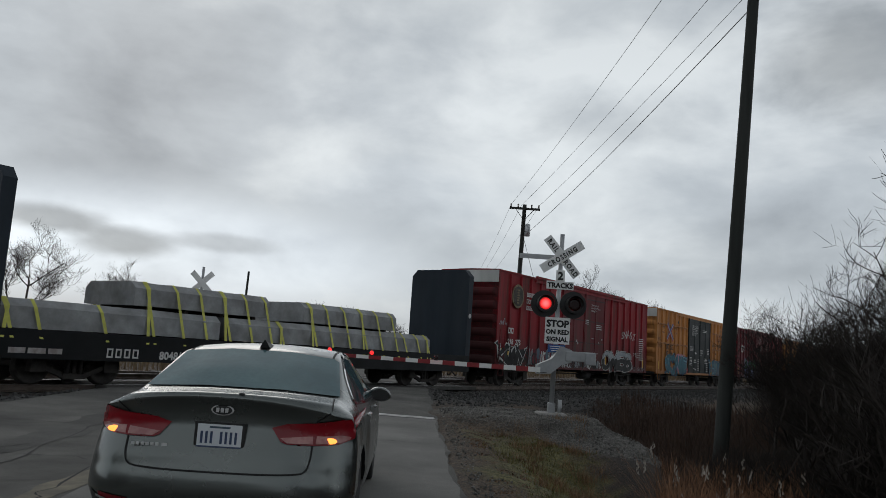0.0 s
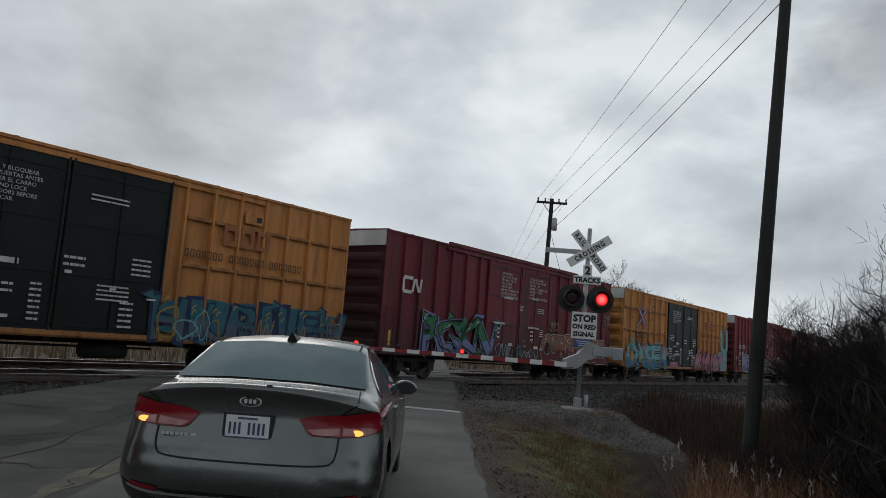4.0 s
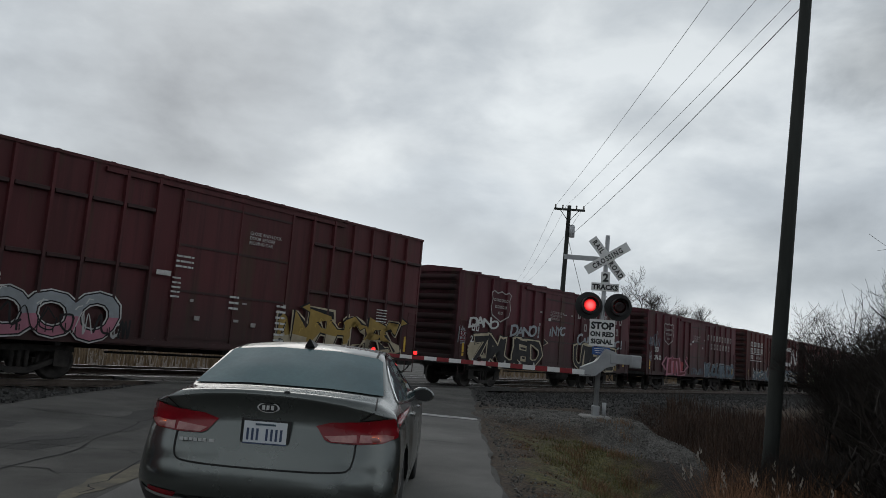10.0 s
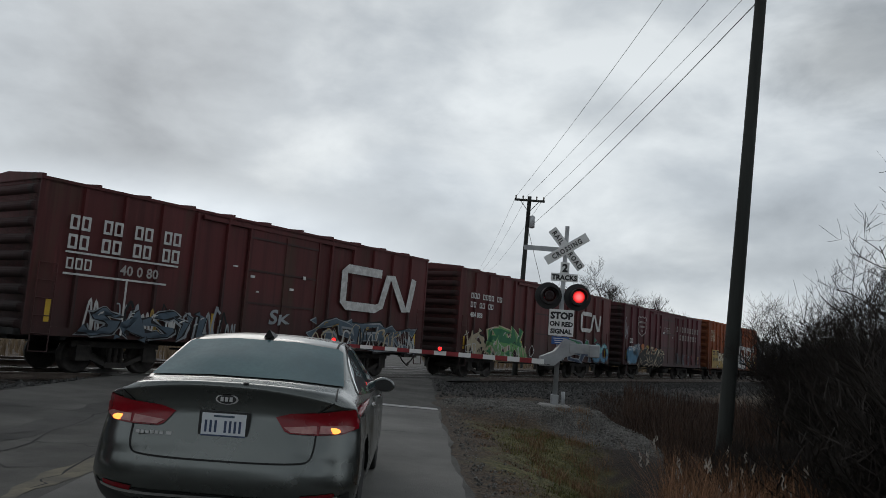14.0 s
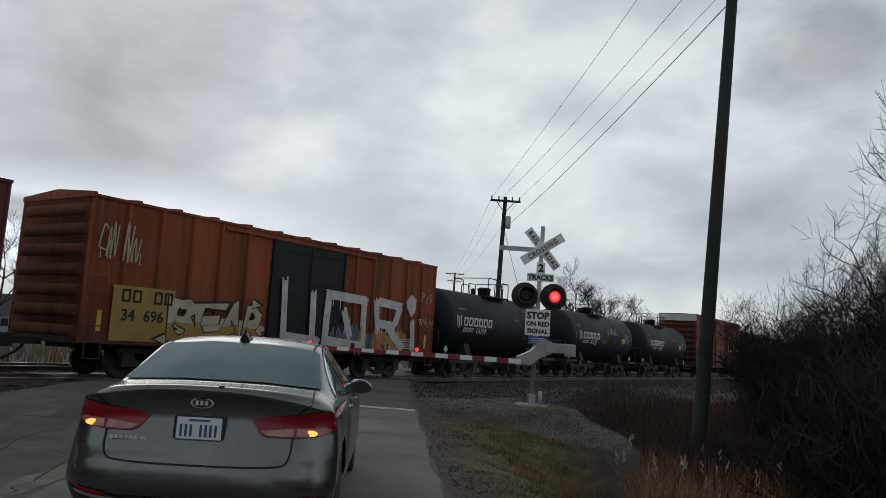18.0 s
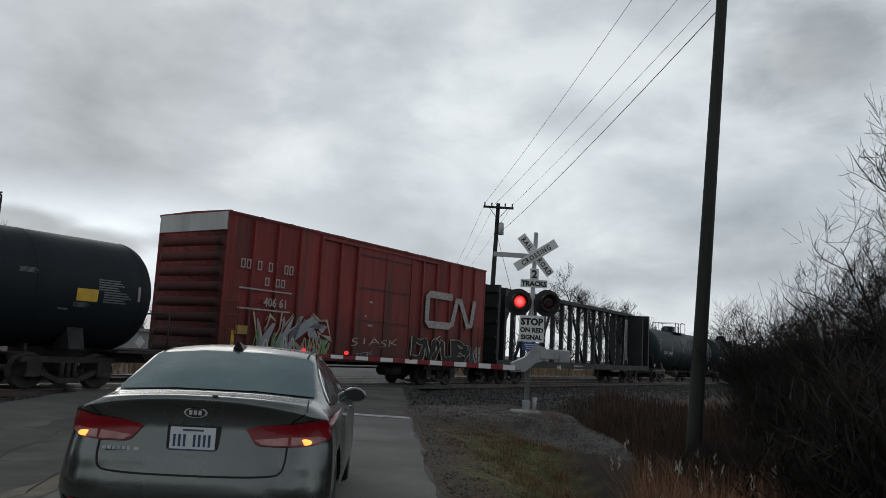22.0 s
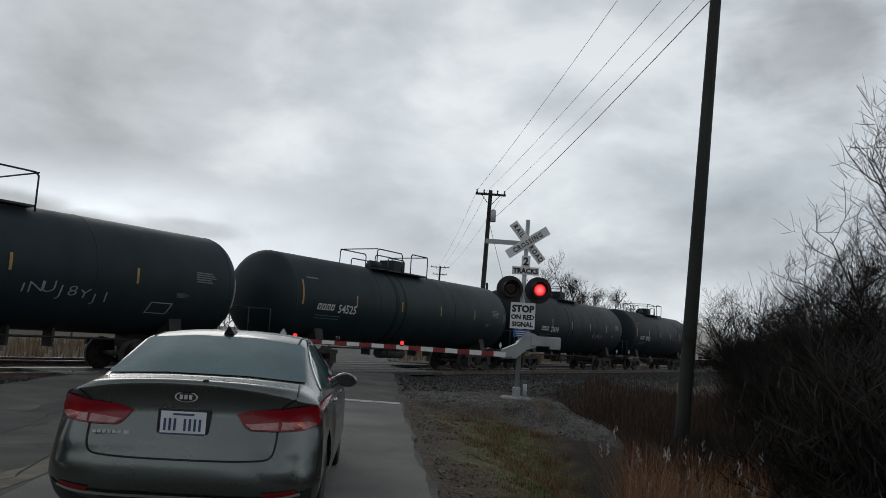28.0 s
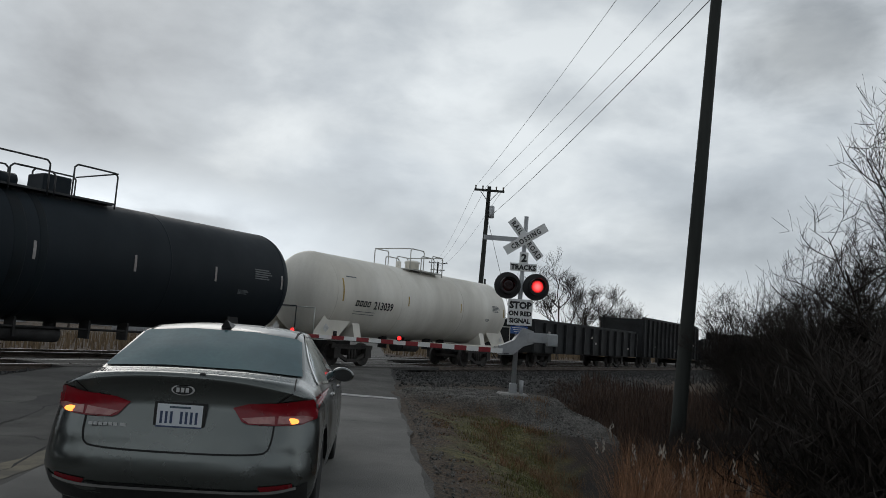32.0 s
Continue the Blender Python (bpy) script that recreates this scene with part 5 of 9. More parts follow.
for q0, q1, num, sd in ((146.18, 161.0, "275 48", 80), (163.35, 178.3, "276 00", 90), (214.85, 229.5, "273 90", 100)):
    c, L = boxcar("maroon boxcar with a white shield outline and graffiti", q0, q1, LO, OXIDE_C, bays=14, door=(0.1, 2.8), ribs=9, roof="seam")
    shield(c, -5.38, 2.58, 1.38, 1.18, STENCIL_DIM)
    note(c, -6.6, 1.70, num, 0.34, bold=0.01)
    blocks(c, -6.55, 2.12, "##", 0.26, 0.20, 0.07, STENCIL)
    blocks(c, 1.70, 3.20, "#i#######", 0.34, 0.24, 0.305, STENCIL_DIM, bold=True)
    blocks(c, 2.35, 2.66, "#######", 0.34, 0.24, 0.32, STENCIL_DIM, bold=True)
    note(c, -0.85, 3.25, "CLOSE AND LOCK\nDOORS BEFORE\nMOVING CAR", 0.14, STENCIL_DIM, y=-1.612)
    bars_text(c, -1.0, 2.9, 0.2, 0.12, 1, STENCIL, y=-1.611, seed=sd + 30)
    placards(c, (-1.6, 0.6), 2.7, sd)
    if sd == 80:
        smudge(c, -6.75, -5.6, 0.95, 1.75, "cream", 79)
        piece(c, "ZMUED", -6.3, -1.5, 0.90, 1.98, "black", "cream", edge="black", seed=81, fat=2, wild=0.35, lap=1.2, glint="")
        for k in range(5):
            bm = bmesh.new()
            blob(bm, -6.4 + 1.1 * k, 0.98, [(-0.16, -0.09), (0.16, -0.09), (0.02, 0.14)], -1.608, 0)
            face_out(bm)
            part("paint_spike", bm, spray("white"), c)
        tag(c, "DANO", -6.75, -4.85, 2.30, 2.72, "white", 83, True)
        tag(c, "DANO!", -3.9, -1.5, 2.15, 2.62, "grey", 84, True)
        tag(c, "INYC", -0.95, 0.5, 2.3, 2.7, "grey", 85, True)
        tag(c, "CANO! LOC!", 1.75, 6.6, 2.0, 2.50, "grey", 86, True)
        piece(c, "UIHOE", 1.55, 5.6, 0.92, 2.05, "black", "cream", edge="black", seed=82, fat=2, wild=0.25, glint="")
        scribble(c, 4.6, 6.2, 0.95, 1.4, ("gold", "cream", "black"), 87, 5)
        piece(c, "8S", -7.3, -6.9, 1.7, 2.1, "maroon", "grey", seed=88)
    elif sd == 90:
        smudge(c, -4.6, -2.3, 1.0, 1.8, "red", 95)
        piece(c, "ITL", -4.9, -2.2, 0.95, 1.85, "maroon", "pink", edge="pink", seed=91, wild=0.3, glint="", lap=1.3)
        roller(c, [(-5.5, 1.5, -4.9, 1.9), (-5.5, 1.5, -5.0, 1.2), (-2.1, 1.8, -1.5, 1.45), (-2.1, 1.2, -1.5, 1.45)], 0.05, "pink", 96)
        piece(c, "IUOUIUDD", 1.3, 7.0, 0.92, 1.75, "slate", "black", edge="grey", seed=92, fat=1, wild=0.4, glint="grey")
        scribble(c, -0.9, 1.0, 1.0, 1.5, ("grey", "slate"), 93, 5)
        scribble(c, -7.3, -5.9, 2.4, 3.3, ("grey", "grey", "slate"), 94, 5, (0.012, 0.024))
    else:
        smudge(c, -7.0, -5.2, 0.92, 1.9, "blue", 104)
        smudge(c, -6.0, -4.9, 1.4, 2.1, "slate", 105)
        smudge(c, -5.0, -0.9, 0.92, 1.75, "black", 106)
        for k in range(5):
            smudge(c, -4.7 + 0.8 * k, -4.2 + 0.8 * k, 1.75, 2.15 - 0.06 * k, ("orange", "gold", "cream")[k % 3], 107 + k)
        piece(c, "KSSKS", -5.0, -0.8, 0.92, 1.85, "black", "cream", edge="black", seed=101, wild=0.9, glint="orange")
        tag(c, "PUS", -5.75, -4.9, 1.8, 2.15, "grey", 102, True)
        scribble(c, 1.5, 6.9, 0.95, 1.9, ("slate", "maroon", "black"), 103, 14)
        tag(c, "SEBO", -6.9, -6.4, 0.95, 1.1, "white", 97)
    tapes(c, L, 0.86, TAPE_Y, 4)
    scribble(c, -7.35, -6.95, 2.3 if sd == 100 else 1.6, 3.7 if sd == 100 else 2.4, ("grey",), sd + 7, 2, (0.012, 0.022))

for q0, q1, num, sd in ((180.87, 195.45, "40 0 80", 110), (197.75, 212.75, "404 888", 120)):
    c, L = boxcar("brown boxcar with a large white company mark and graffiti", q0, q1, LO + 0.06, OXIDE_D, bays=14, door=(0.1, 2.9), ribs=9)
    if sd == 110:
        blocks(c, -6.57, 3.28, "## ## ## ##", 0.33, 0.22, 0.055, STENCIL, bold=True)
        blocks(c, -6.57, 2.84, "## ## ## ##", 0.33, 0.22, 0.055, STENCIL, bold=True)
        blocks(c, -6.55, 2.38, "###", 0.26, 0.17, 0.05, STENCIL)
        note(c, -5.2, 2.38, num, 0.34, STENCIL_DIM, bold=0.008)
        for z, xe in ((2.74, -3.6), (2.25, -3.9)):
            part("underline", box(-6.6, xe, -1.598, -1.593, z, z + 0.045), STENCIL, c, "white painted line")
        part("corner_line", box(-5.02, -4.97, -1.598, -1.593, 0.95, 2.25), STENCIL, c, "white painted line")
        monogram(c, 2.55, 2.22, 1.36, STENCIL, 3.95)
        scribble(c, -5.9, -1.6, 0.95, 1.9, ("white", "black", "grey", "grey", "gold"), 111, 18)
        piece(c, "SASYL", -5.8, -2.2, 0.95, 1.55, "slate", "black", edge="grey", seed=114, wild=0.9)
        piece(c, "G5EBG", 1.5, 6.6, 0.92, 1.75, "slate", "grey", edge="black", seed=112, wild=0.7, glint="gold")
        scribble(c, 1.5, 6.7, 0.95, 1.8, ("white", "cream", "black"), 115, 12, (0.012, 0.03), lift=0.108)
        tag(c, "SK", -0.4, 0.4, 1.5, 1.9, "grey", 116, True)
        placards(c, (-2.0, -1.0, 0.4), 2.6, 113, STENCIL)
    else:
        blocks(c, -6.8, 3.20, "### #### ##", 0.22, 0.17, 0.055, STENCIL)
        blocks(c, -6.8, 2.84, "## ## ##", 0.22, 0.17, 0.055, STENCIL)
        note(c, -6.8, 2.45, num, 0.28, bold=0.008)
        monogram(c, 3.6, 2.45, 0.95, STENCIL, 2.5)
        piece(c, "WBWKI", -7.0, -3.4, 0.92, 1.85, "cream", "black", seed=121, wild=0.9)
        piece(c, "REK", -5.4, -2.2, 0.98, 2.1, "green", "lime", edge="cream", low="lime", seed=122, wild=0.9, lift=0.104)
        scribble(c, -7.0, -1.3, 0.95, 1.7, ("cream", "white", "black"), 124, 14, (0.012, 0.03), lift=0.112)
        piece(c, "VEA", 1.0, 5.0, 0.92, 1.95, "green", "slate", edge="grey", low="navy", seed=123, wild=0.5)
        piece(c, "OO", 5.3, 7.2, 0.92, 1.9, "aqua", "black", edge="slate", low="blue", seed=125, fat=1)
    tapes(c, L, 0.86, TAPE_Y, 4)

# its ends are a darker brown than the sides, with darker spots
c, L = boxcar("rusty orange boxcar with a black door and white block graffiti", 231.45, 246.25, LO + 0.1, RUSTORANGE, bays=15, door=(0.2, 3.4), doormat=DOORBLACK, ribs=7, endmat=surf("brown_end", (0.17, 0.055, 0.021), (0.085, 0.028, 0.014), 0.7, 0.8, streak=1.2, fine=18, rust=(0.05, 0.022, 0.012), spec=0.2))
part("yellow_field", box(-6.66, -4.86, -1.598, -1.593, 0.95, 2.30), spray("gold"), c, "worn yellow painted field")
note(c, -6.40, 1.45, "34  696", 0.40, spray("black"), y=-1.602, bold=0.01)
blocks(c, -6.42, 1.90, "## ##", 0.32, 0.25, 0.06, spray("black"), lift=0.103)
smudge(c, -4.9, -1.6, 0.92, 1.7, "cream", 130)
piece(c, "BEAR", -5.0, -1.6, 0.92, 2.15, "cream", "black", low="gold", seed=131, wild=0.4, fat=1, glint="", lap=1.2)
for k in range(2):
    smudge(c, 1.2 + 2.6 * k, 3.1 + 2.4 * k, 0.95, 1.75, ("slate", "gold")[k], 138 + k)
scribble(c, 1.1, 5.3, 0.98, 2.1, ("gold", "slate", "black", "orange"), 140, 10, (0.03, 0.07))
roller(c, [(-0.95, 3.05, -0.85, 1.25), (-0.9, 1.32, 0.75, 1.22), (0.35, 2.75, 0.42, 1.25)], 0.12, "white", 132, lift=0.118)
roller(c, [(1.02, 2.75, 3.1, 2.68), (1.12, 2.75, 1.05, 1.15), (2.95, 2.68, 3.0, 1.15), (1.1, 1.25, 2.95, 1.12), (1.9, 2.3, 2.3, 1.4)], 0.14, "white", 133)
roller(c, [(3.62, 2.75, 3.85, 1.15), (3.7, 2.72, 5.1, 2.62), (5.05, 2.6, 4.75, 1.95), (3.8, 1.95, 4.8, 1.9), (4.3, 1.9, 5.3, 1.12)], 0.14, "white", 134)
roller(c, [(5.85, 2.15, 5.95, 1.1)], 0.13, "white", 135)
bm = bmesh.new()
blob(bm, 5.75, 2.75, [(-0.35, 0.1), (-0.05, 0.38), (0.3, 0.22), (0.25, -0.25), (0.0, -0.45), (-0.3, -0.1)], -1.6, 0)
face_out(bm)
part("roller_patch", bm, spray("white"), c, "white rolled diamond shape")
scribble(c, -7.15, -6.72, 2.9, 4.0, ("cream",), 136, 2, (0.014, 0.022))
scribble(c, -6.5, -6.05, 2.85, 3.95, ("cream",), 137, 2, (0.014, 0.022))
tag(c, "PIS", 6.35, 7.1, 2.9, 3.3, "cream", 141)
tag(c, "TWIN", 6.2, 7.2, 2.0, 2.3, "cream", 142)
bars_text(c, 5.2, 1.12, 0.7, 0.35, 5, STENCIL, seed=144)
tapes(c, L, 0.86, TAPE_Y, 4)

c, L = boxcar("faded red high boxcar with a worn white company mark", 283.75, 298.55, HI, RED_CN, band=BANDWHITE, bays=15, door=(0.05, 3.35), ribs=8)
blocks(c, -6.9, 3.45, "## # #  ##", 0.28, 0.17, 0.05, STENCIL_DIM)
blocks(c, -5.9, 3.02, "# ##", 0.25, 0.17, 0.05, STENCIL_DIM)
note(c, -5.9, 2.42, "406 61", 0.36, STENCIL_DIM, bold=0.01)
for z in (2.86, 2.28):
    part("underline", box(-6.9, -4.75, -1.598, -1.593, z, z + 0.045), STENCIL_DIM, c, "worn white painted line")
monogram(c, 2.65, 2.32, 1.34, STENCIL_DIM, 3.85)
part("data_plate", box(-6.9, -6.45, -1.598, -1.593, 1.55, 1.8), spray("gold"), c, "small yellow plate")
piece(c, "VWKS", -6.2, -3.0, 0.92, 2.1, "grey", "maroon", edge="cream", seed=141, wild=1.1, glint="cream")
scribble(c, -6.2, -2.9, 0.95, 1.8, ("cream", "lime", "white"), 145, 8, (0.012, 0.03), lift=0.108)
tag(c, "SIASK", -1.85, 0.9, 1.45, 1.72, "cream", 143, lift=0.118)
tag(c, "TOK", -1.5, -0.5, 1.05, 1.25, "grey", 149, lift=0.118)
piece(c, "DWUB", 1.8, 6.0, 0.92, 1.85, "black", "cream", edge="black", seed=142, wild=0.6, fat=1, glint="")
scribble(c, 6.0, 7.1, 0.95, 1.9, ("grey", "slate"), 146, 4)
placards(c, (-1.0, 6.2), 2.4, 147)
tapes(c, L, 0.86, TAPE_Y, 3)

# -- tank cars --
TANK_BLACK = surf("tank_black", (0.0105, 0.0172, 0.0235), (0.008, 0.0128, 0.0175), 0.5, 0.58, streak=0.15, fine=14, dirt=0.04, spec=0.2)
TANK_GREEN = surf("tank_dark_green", (0.0125, 0.0265, 0.0315), (0.009, 0.019, 0.0225), 0.5, 0.56, streak=0.15, fine=14, dirt=0.05, spec=0.22)
TANK_SLATE = surf("tank_slate", (0.016, 0.029, 0.037), (0.011, 0.020, 0.026), 0.5, 0.56, streak=0.15, fine=14, dirt=0.05, spec=0.22)
TANK_WHITE = surf("tank_white", (0.86, 0.825, 0.75), (0.70, 0.66, 0.58), 0.8, 0.5, streak=0.8, fine=14, dirt=0.25)
DECAL = surf("dim_decal", (0.17, 0.18, 0.19), (0.09, 0.10, 0.105), 8.0, 0.6)
TAPE_DULL = surf("dull_orange_reflector", (0.42, 0.24, 0.05), (0.30, 0.17, 0.04), 5.0, 0.5)
SPILL = surf("spilled_product", (0.006, 0.008, 0.010), (0.010, 0.016, 0.020), 1.2, 0.6, spec=0.2, fine=6)
RAILING = surf("railing_steel", (0.03, 0.03, 0.032), rough=0.6)


def tank_car(label, q0, q1, body, radius=1.42, zc=2.36, railmat=None, number="", marks=4, tape=None, name_x=-3.7, sill_white=False, big_name=False, seed=0, ink=None):
    car, L = car_empty("tank_car", label, "tank car", q0, q1)
    railmat = railmat or RAILING
    prof = []
    head = 0.75
    for i in range(11):
        a = math.pi / 2 * i / 10
        prof.append((-L + head * (1 - math.cos(a)), max(radius * math.sin(a), 0.02)))
    prof += [(-x, r) for x, r in reversed(prof)]
    bm = lathe(prof, 48)
    bmesh.ops.translate(bm, verts=bm.verts[:], vec=(0, 0, zc))
    part("tank", bm, body, car, "long welded steel tank with domed heads")
    for x in (-L + head, -L / 3, L / 3, L - head):
        bm = lathe([(x - 0.02, radius), (x - 0.015, radius + 0.006), (x + 0.015, radius + 0.006), (x + 0.02, radius)], 48)
        bmesh.ops.translate(bm, verts=bm.verts[:], vec=(0, 0, zc))
        part("weld_seam", bm, body, car)
    top = zc + radius
    long_tank = not big_name and not sill_white
    half = 0.95 if big_name else 1.22
    if long_tank:
        # two tall loops of rail, a low one, a square valve housing and a manway lying open to the side
        x1, x0 = 1.1, -2.35 if seed in (5, 6, 8) else -1.5
        loops = ((x0, -0.72, 0.66), (x0 * 0.7, -0.55, 0.40), (-0.1, x1, 0.72))
        part("valve_housing", box(-0.52, 0.22, -0.36, 0.36, top - 0.08, top + 0.44, 0.03), body, car, "square dark valve housing")
        part("manway", lathe([(-1.62, 0.05), (-1.60, 0.2), (-1.05, 0.2), (-1.03, 0.05)], 14), body, car, "short round manway", (0, 0, top + 0.12))
        part("vent_valve", lathe([(top - 0.05, 0.09), (top + 0.10, 0.09), (top + 0.14, 0.05), (top + 0.24, 0.04)], 8, "z"), railmat, car, "", (-2.1, -0.3, 0))
        for xa, xb in ((-1.72, -1.42), (-1.12, -0.92)):
            bm = lathe([(xa, radius), (xa + 0.03, radius + 0.004), (xb - 0.03, radius + 0.004), (xb, radius)], 48)
            bmesh.ops.translate(bm, verts=bm.verts[:], vec=(0, 0, zc))
            part("spill_stain", bm, SPILL, car, "dark spilled product run down the tank")
    else:
        x0, x1, loops = -half, half, ((-half, -half * 0.2, 0.74), (-half * 0.35, half * 0.45, 0.52), (half * 0.3, half, 0.62))
        part("manway", lathe([(top - 0.1, 0.30), (top + 0.28, 0.30), (top + 0.30, 0.34), (top + 0.34, 0.34), (top + 0.40, 0.22)], 16, "z"), body, car, "round manway with a bolted cover", (0.25, 0, 0))
        part("valve", lathe([(top - 0.05, 0.12), (top + 0.25, 0.12), (top + 0.28, 0.05)], 10, "z"), body, car, "", (-0.75, 0, 0))
    part("platform", box(x0, x1, -0.9, 0.9, top - 0.10, top - 0.05), railmat, car, "grating platform on the tank top")
    for xa, xb, h in loops:
        for sy in (-1, 1):
            bm = bmesh.new()
            add_path(bm, [(xa, sy * 0.9, top - 0.2), (xa, sy * 0.9, top + h - 0.08), (xa + 0.08, sy * 0.9, top + h), (xb - 0.08, sy * 0.9, top + h), (xb, sy * 0.9, top + h - 0.08), (xb, sy * 0.9, top - 0.2)], 0.022, 6)
            part("railing", bm, railmat, car, "bent tube railing")
    for xx, hh in ((x0, loops[0][2]), (x1, loops[-1][2])):
        part("end_rail", tube((xx, -0.9, top + hh), (xx, 0.9, top + hh), 0.02, n=6), railmat, car)
    low = zc - radius
    if sill_white:
        for s in (-1, 1):
            for sy in (-1, 1):
                bm = bmesh.new()
                pr = [(L + 0.15, 0.98), (L - 1.25, 0.98), (L - 2.1, 1.75), (L - 0.75, 2.0)]
                for off in (0, 0.02):
                    bm.faces.new([bm.verts.new((s * a, sy * (1.12 + off), b)) for a, b in pr])
                part("skirt", bm, body, car, "sloping white end skirt")
        part("white_sill", box(-L, L, -1.3, -1.22, 0.92, 1.0), body, car)
    for s in (-1, 1):
        part("stub_sill", box(s * (L - 1.2) - 1.9, s * (L - 1.2) + 1.9, -0.28, 0.28, 0.62, 0.98), UNDER, car)
        bm = bmesh.new()
        vs = [(-1.25, 0.95), (1.25, 0.95), (1.05, zc - radius * 0.55), (0.55, low + 0.05), (-0.55, low + 0.05), (-1.05, zc - radius * 0.55)]
        a = [bm.verts.new((s * (L - 2.3) - 0.2, y, z)) for y, z in vs]
        b = [bm.verts.new((s * (L - 2.3) + 0.2, y, z)) for y, z in vs]
        for i in range(6):
            bm.faces.new((a[i], a[(i + 1) % 6], b[(i + 1) % 6], b[i]))
        bm.faces.new(a[::-1])
        bm.faces.new(b)
        bmesh.ops.recalc_face_normals(bm, faces=bm.faces[:])
        part("saddle", bm, body if sill_white else UNDER, car, "cradle under the tank end")
        bm = bmesh.new()
        xe = s * (L - 0.1)
        add_path(bm, [(xe - s * 1.3, -1.35, 0.98), (xe + s * 0.3, -1.35, 0.98), (xe + s * 0.3, 1.35, 0.98), (xe - s * 1.3, 1.35, 0.98)], 0.03, 6)
        add_path(bm, [(xe + s * 0.3, -1.3, 0.98), (xe + s * 0.3, -1.3, 1.95), (xe + s * 0.3, 1.3, 1.95), (xe + s * 0.3, 1.3, 0.98)], 0.022, 6)
        add_box(bm, min(xe - s * 1.2, xe + s * 0.3), max(xe - s * 1.2, xe + s * 0.3), -1.4, 1.4, 0.9, 0.95)
        part("end_step", bm, railmat, car, "end platform with a hand rail")
    bm = bmesh.new()
    add_tube(bm, (-1.4, -0.5, low - 0.28), (0.2, -0.5, low - 0.28), 0.19, n=10)
    add_tube(bm, (-L + 3, -0.7, low - 0.12), (L - 3, -0.7, low - 0.12), 0.03, n=5)
    for x in (-2.2, -1.0, 0.9, 2.0):
        add_box(bm, x - 0.03, x + 0.03, -0.75, -0.35, low - 0.35, low + 0.1)
    add_tube(bm, (0.3, 0, low - 0.4), (0.3, 0, low + 0.1), 0.15, n=10)
    part("brake_gear", bm, UNDER, car, "brake reservoir and piping under the tank")
    trucks(car, L - 2.3)
    couplers(car, L + 0.05)

    def on_side(a):
        return -math.cos(radians(a)) * (radius + 0.012), zc + math.sin(radians(a)) * (radius + 0.012)

    def decal(x, w, a0, a1, mat, nm, lab="", skew=0.0):
        bm = bmesh.new()
        if nm == "data_panel":
            rows = 5 if a1 - a0 > 4 else 1
            for r in range(rows):
                prev = None
                for i in range(2):
                    a = a0 + (a1 - a0) * (r + 0.55 * i) / rows
                    y, z = on_side(a)
                    e = w * (0.75 + 0.25 * ((r * 3 + rows) % 4) / 3)
                    row = [bm.verts.new((x, y, z)), bm.verts.new((x + e, y, z))]
                    if prev:
                        bm.faces.new((prev[0], prev[1], row[1], row[0]))
                    prev = row
            ob = part(nm, bm, DECAL, car, lab)
            ob["kind"] = "stuff"
            return ob
        n = 5
        prev = None
        for i in range(n + 1):
            a = a0 + (a1 - a0) * i / n
            y, z = on_side(a)
            row = [bm.verts.new((x + skew * i / n, y, z)), bm.verts.new((x + w + skew * i / n, y, z))]
            if prev:
                bm.faces.new((prev[0], prev[1], row[1], row[0]))
            prev = row
        return part(nm, bm, mat, car, lab)

    for i in range(marks):
        x = -L + 1.0 + (2 * L - 1.9) * i / max(marks - 1, 1) if seed != 5 else (-5.04, -2.29, 0.34, 3.60)[i]
        first = i == 0 and not big_name
        decal(x, 0.07, -9 if first else -6, 22 if first else 9, TAPE_DULL if first and tape is None else tape or STENCIL_DIM, "reflector", "upright reflective strip")

    def hollow(x, w, a0, a1, mat, lean=0.05):
        """One plain hollow block of a company name, laid on the tank's curve."""
        bm = bmesh.new()
        tx, ta = w * 0.27, (a1 - a0) * 0.22
        for xa, xb, aa, ab in ((x, x + tx, a0, a1), (x + w - tx, x + w, a0, a1), (x + tx, x + w - tx, a0, a0 + ta), (x + tx, x + w - tx, a1 - ta, a1)):
            prev = None
            for i in range(4):
                a = aa + (ab - aa) * i / 3
                y, z = on_side(a)
                k = lean * (a - a0) / (a1 - a0)
                row = [bm.verts.new((xa + k, y - 0.004, z)), bm.verts.new((xb + k, y - 0.004, z))]
                if prev:
                    bm.faces.new((prev[0], prev[1], row[1], row[0]))
                prev = row
        bmesh.ops.remove_doubles(bm, verts=bm.verts[:], dist=0.0005)
        part("name_shape", bm, mat, car)

    if big_name:
        x0 = name_x
        for k in range(6):
            hollow(x0 + 0.41 * k, 0.34, -5.5, 9.5, STENCIL)
        for k in range(3):
            decal(x0 - 0.52 + k * 0.14, 0.08, -7 - (k == 1) * 3, 12 - (k == 1) * 3, STENCIL, "emblem", "small white emblem")
        for k in range(4):
            hollow(x0 + 0.22 * k, 0.16, -16, -8.5, STENCIL)
        y, z = on_side(-12)
        lettering(number, 0.36, STENCIL, car, (x0 + 0.95, y - 0.04, z - 0.13), (102, 0, 0), bold=0.008)
        decal(x0 + 6.0, 0.55, -10, 2, TAPE_Y, "placard", "orange placard")
        decal(x0 + 6.7, 0.75, -10, 2, STENCIL_DIM, "data_panel")
        decal(x0 + 4.6, 0.45, 12, 17, STENCIL_DIM, "data_panel")
        decal(x0 + 5.6, 0.30, -20, -17, STENCIL_DIM, "data_panel")
        decal(-L + 1.25, 0.6, 22, 26, STENCIL_DIM, "data_panel")
    elif number:
        y, z = on_side(-11)
        x0 = -L + {5: 0.62, 7: 2.4}.get(seed, 1.75)
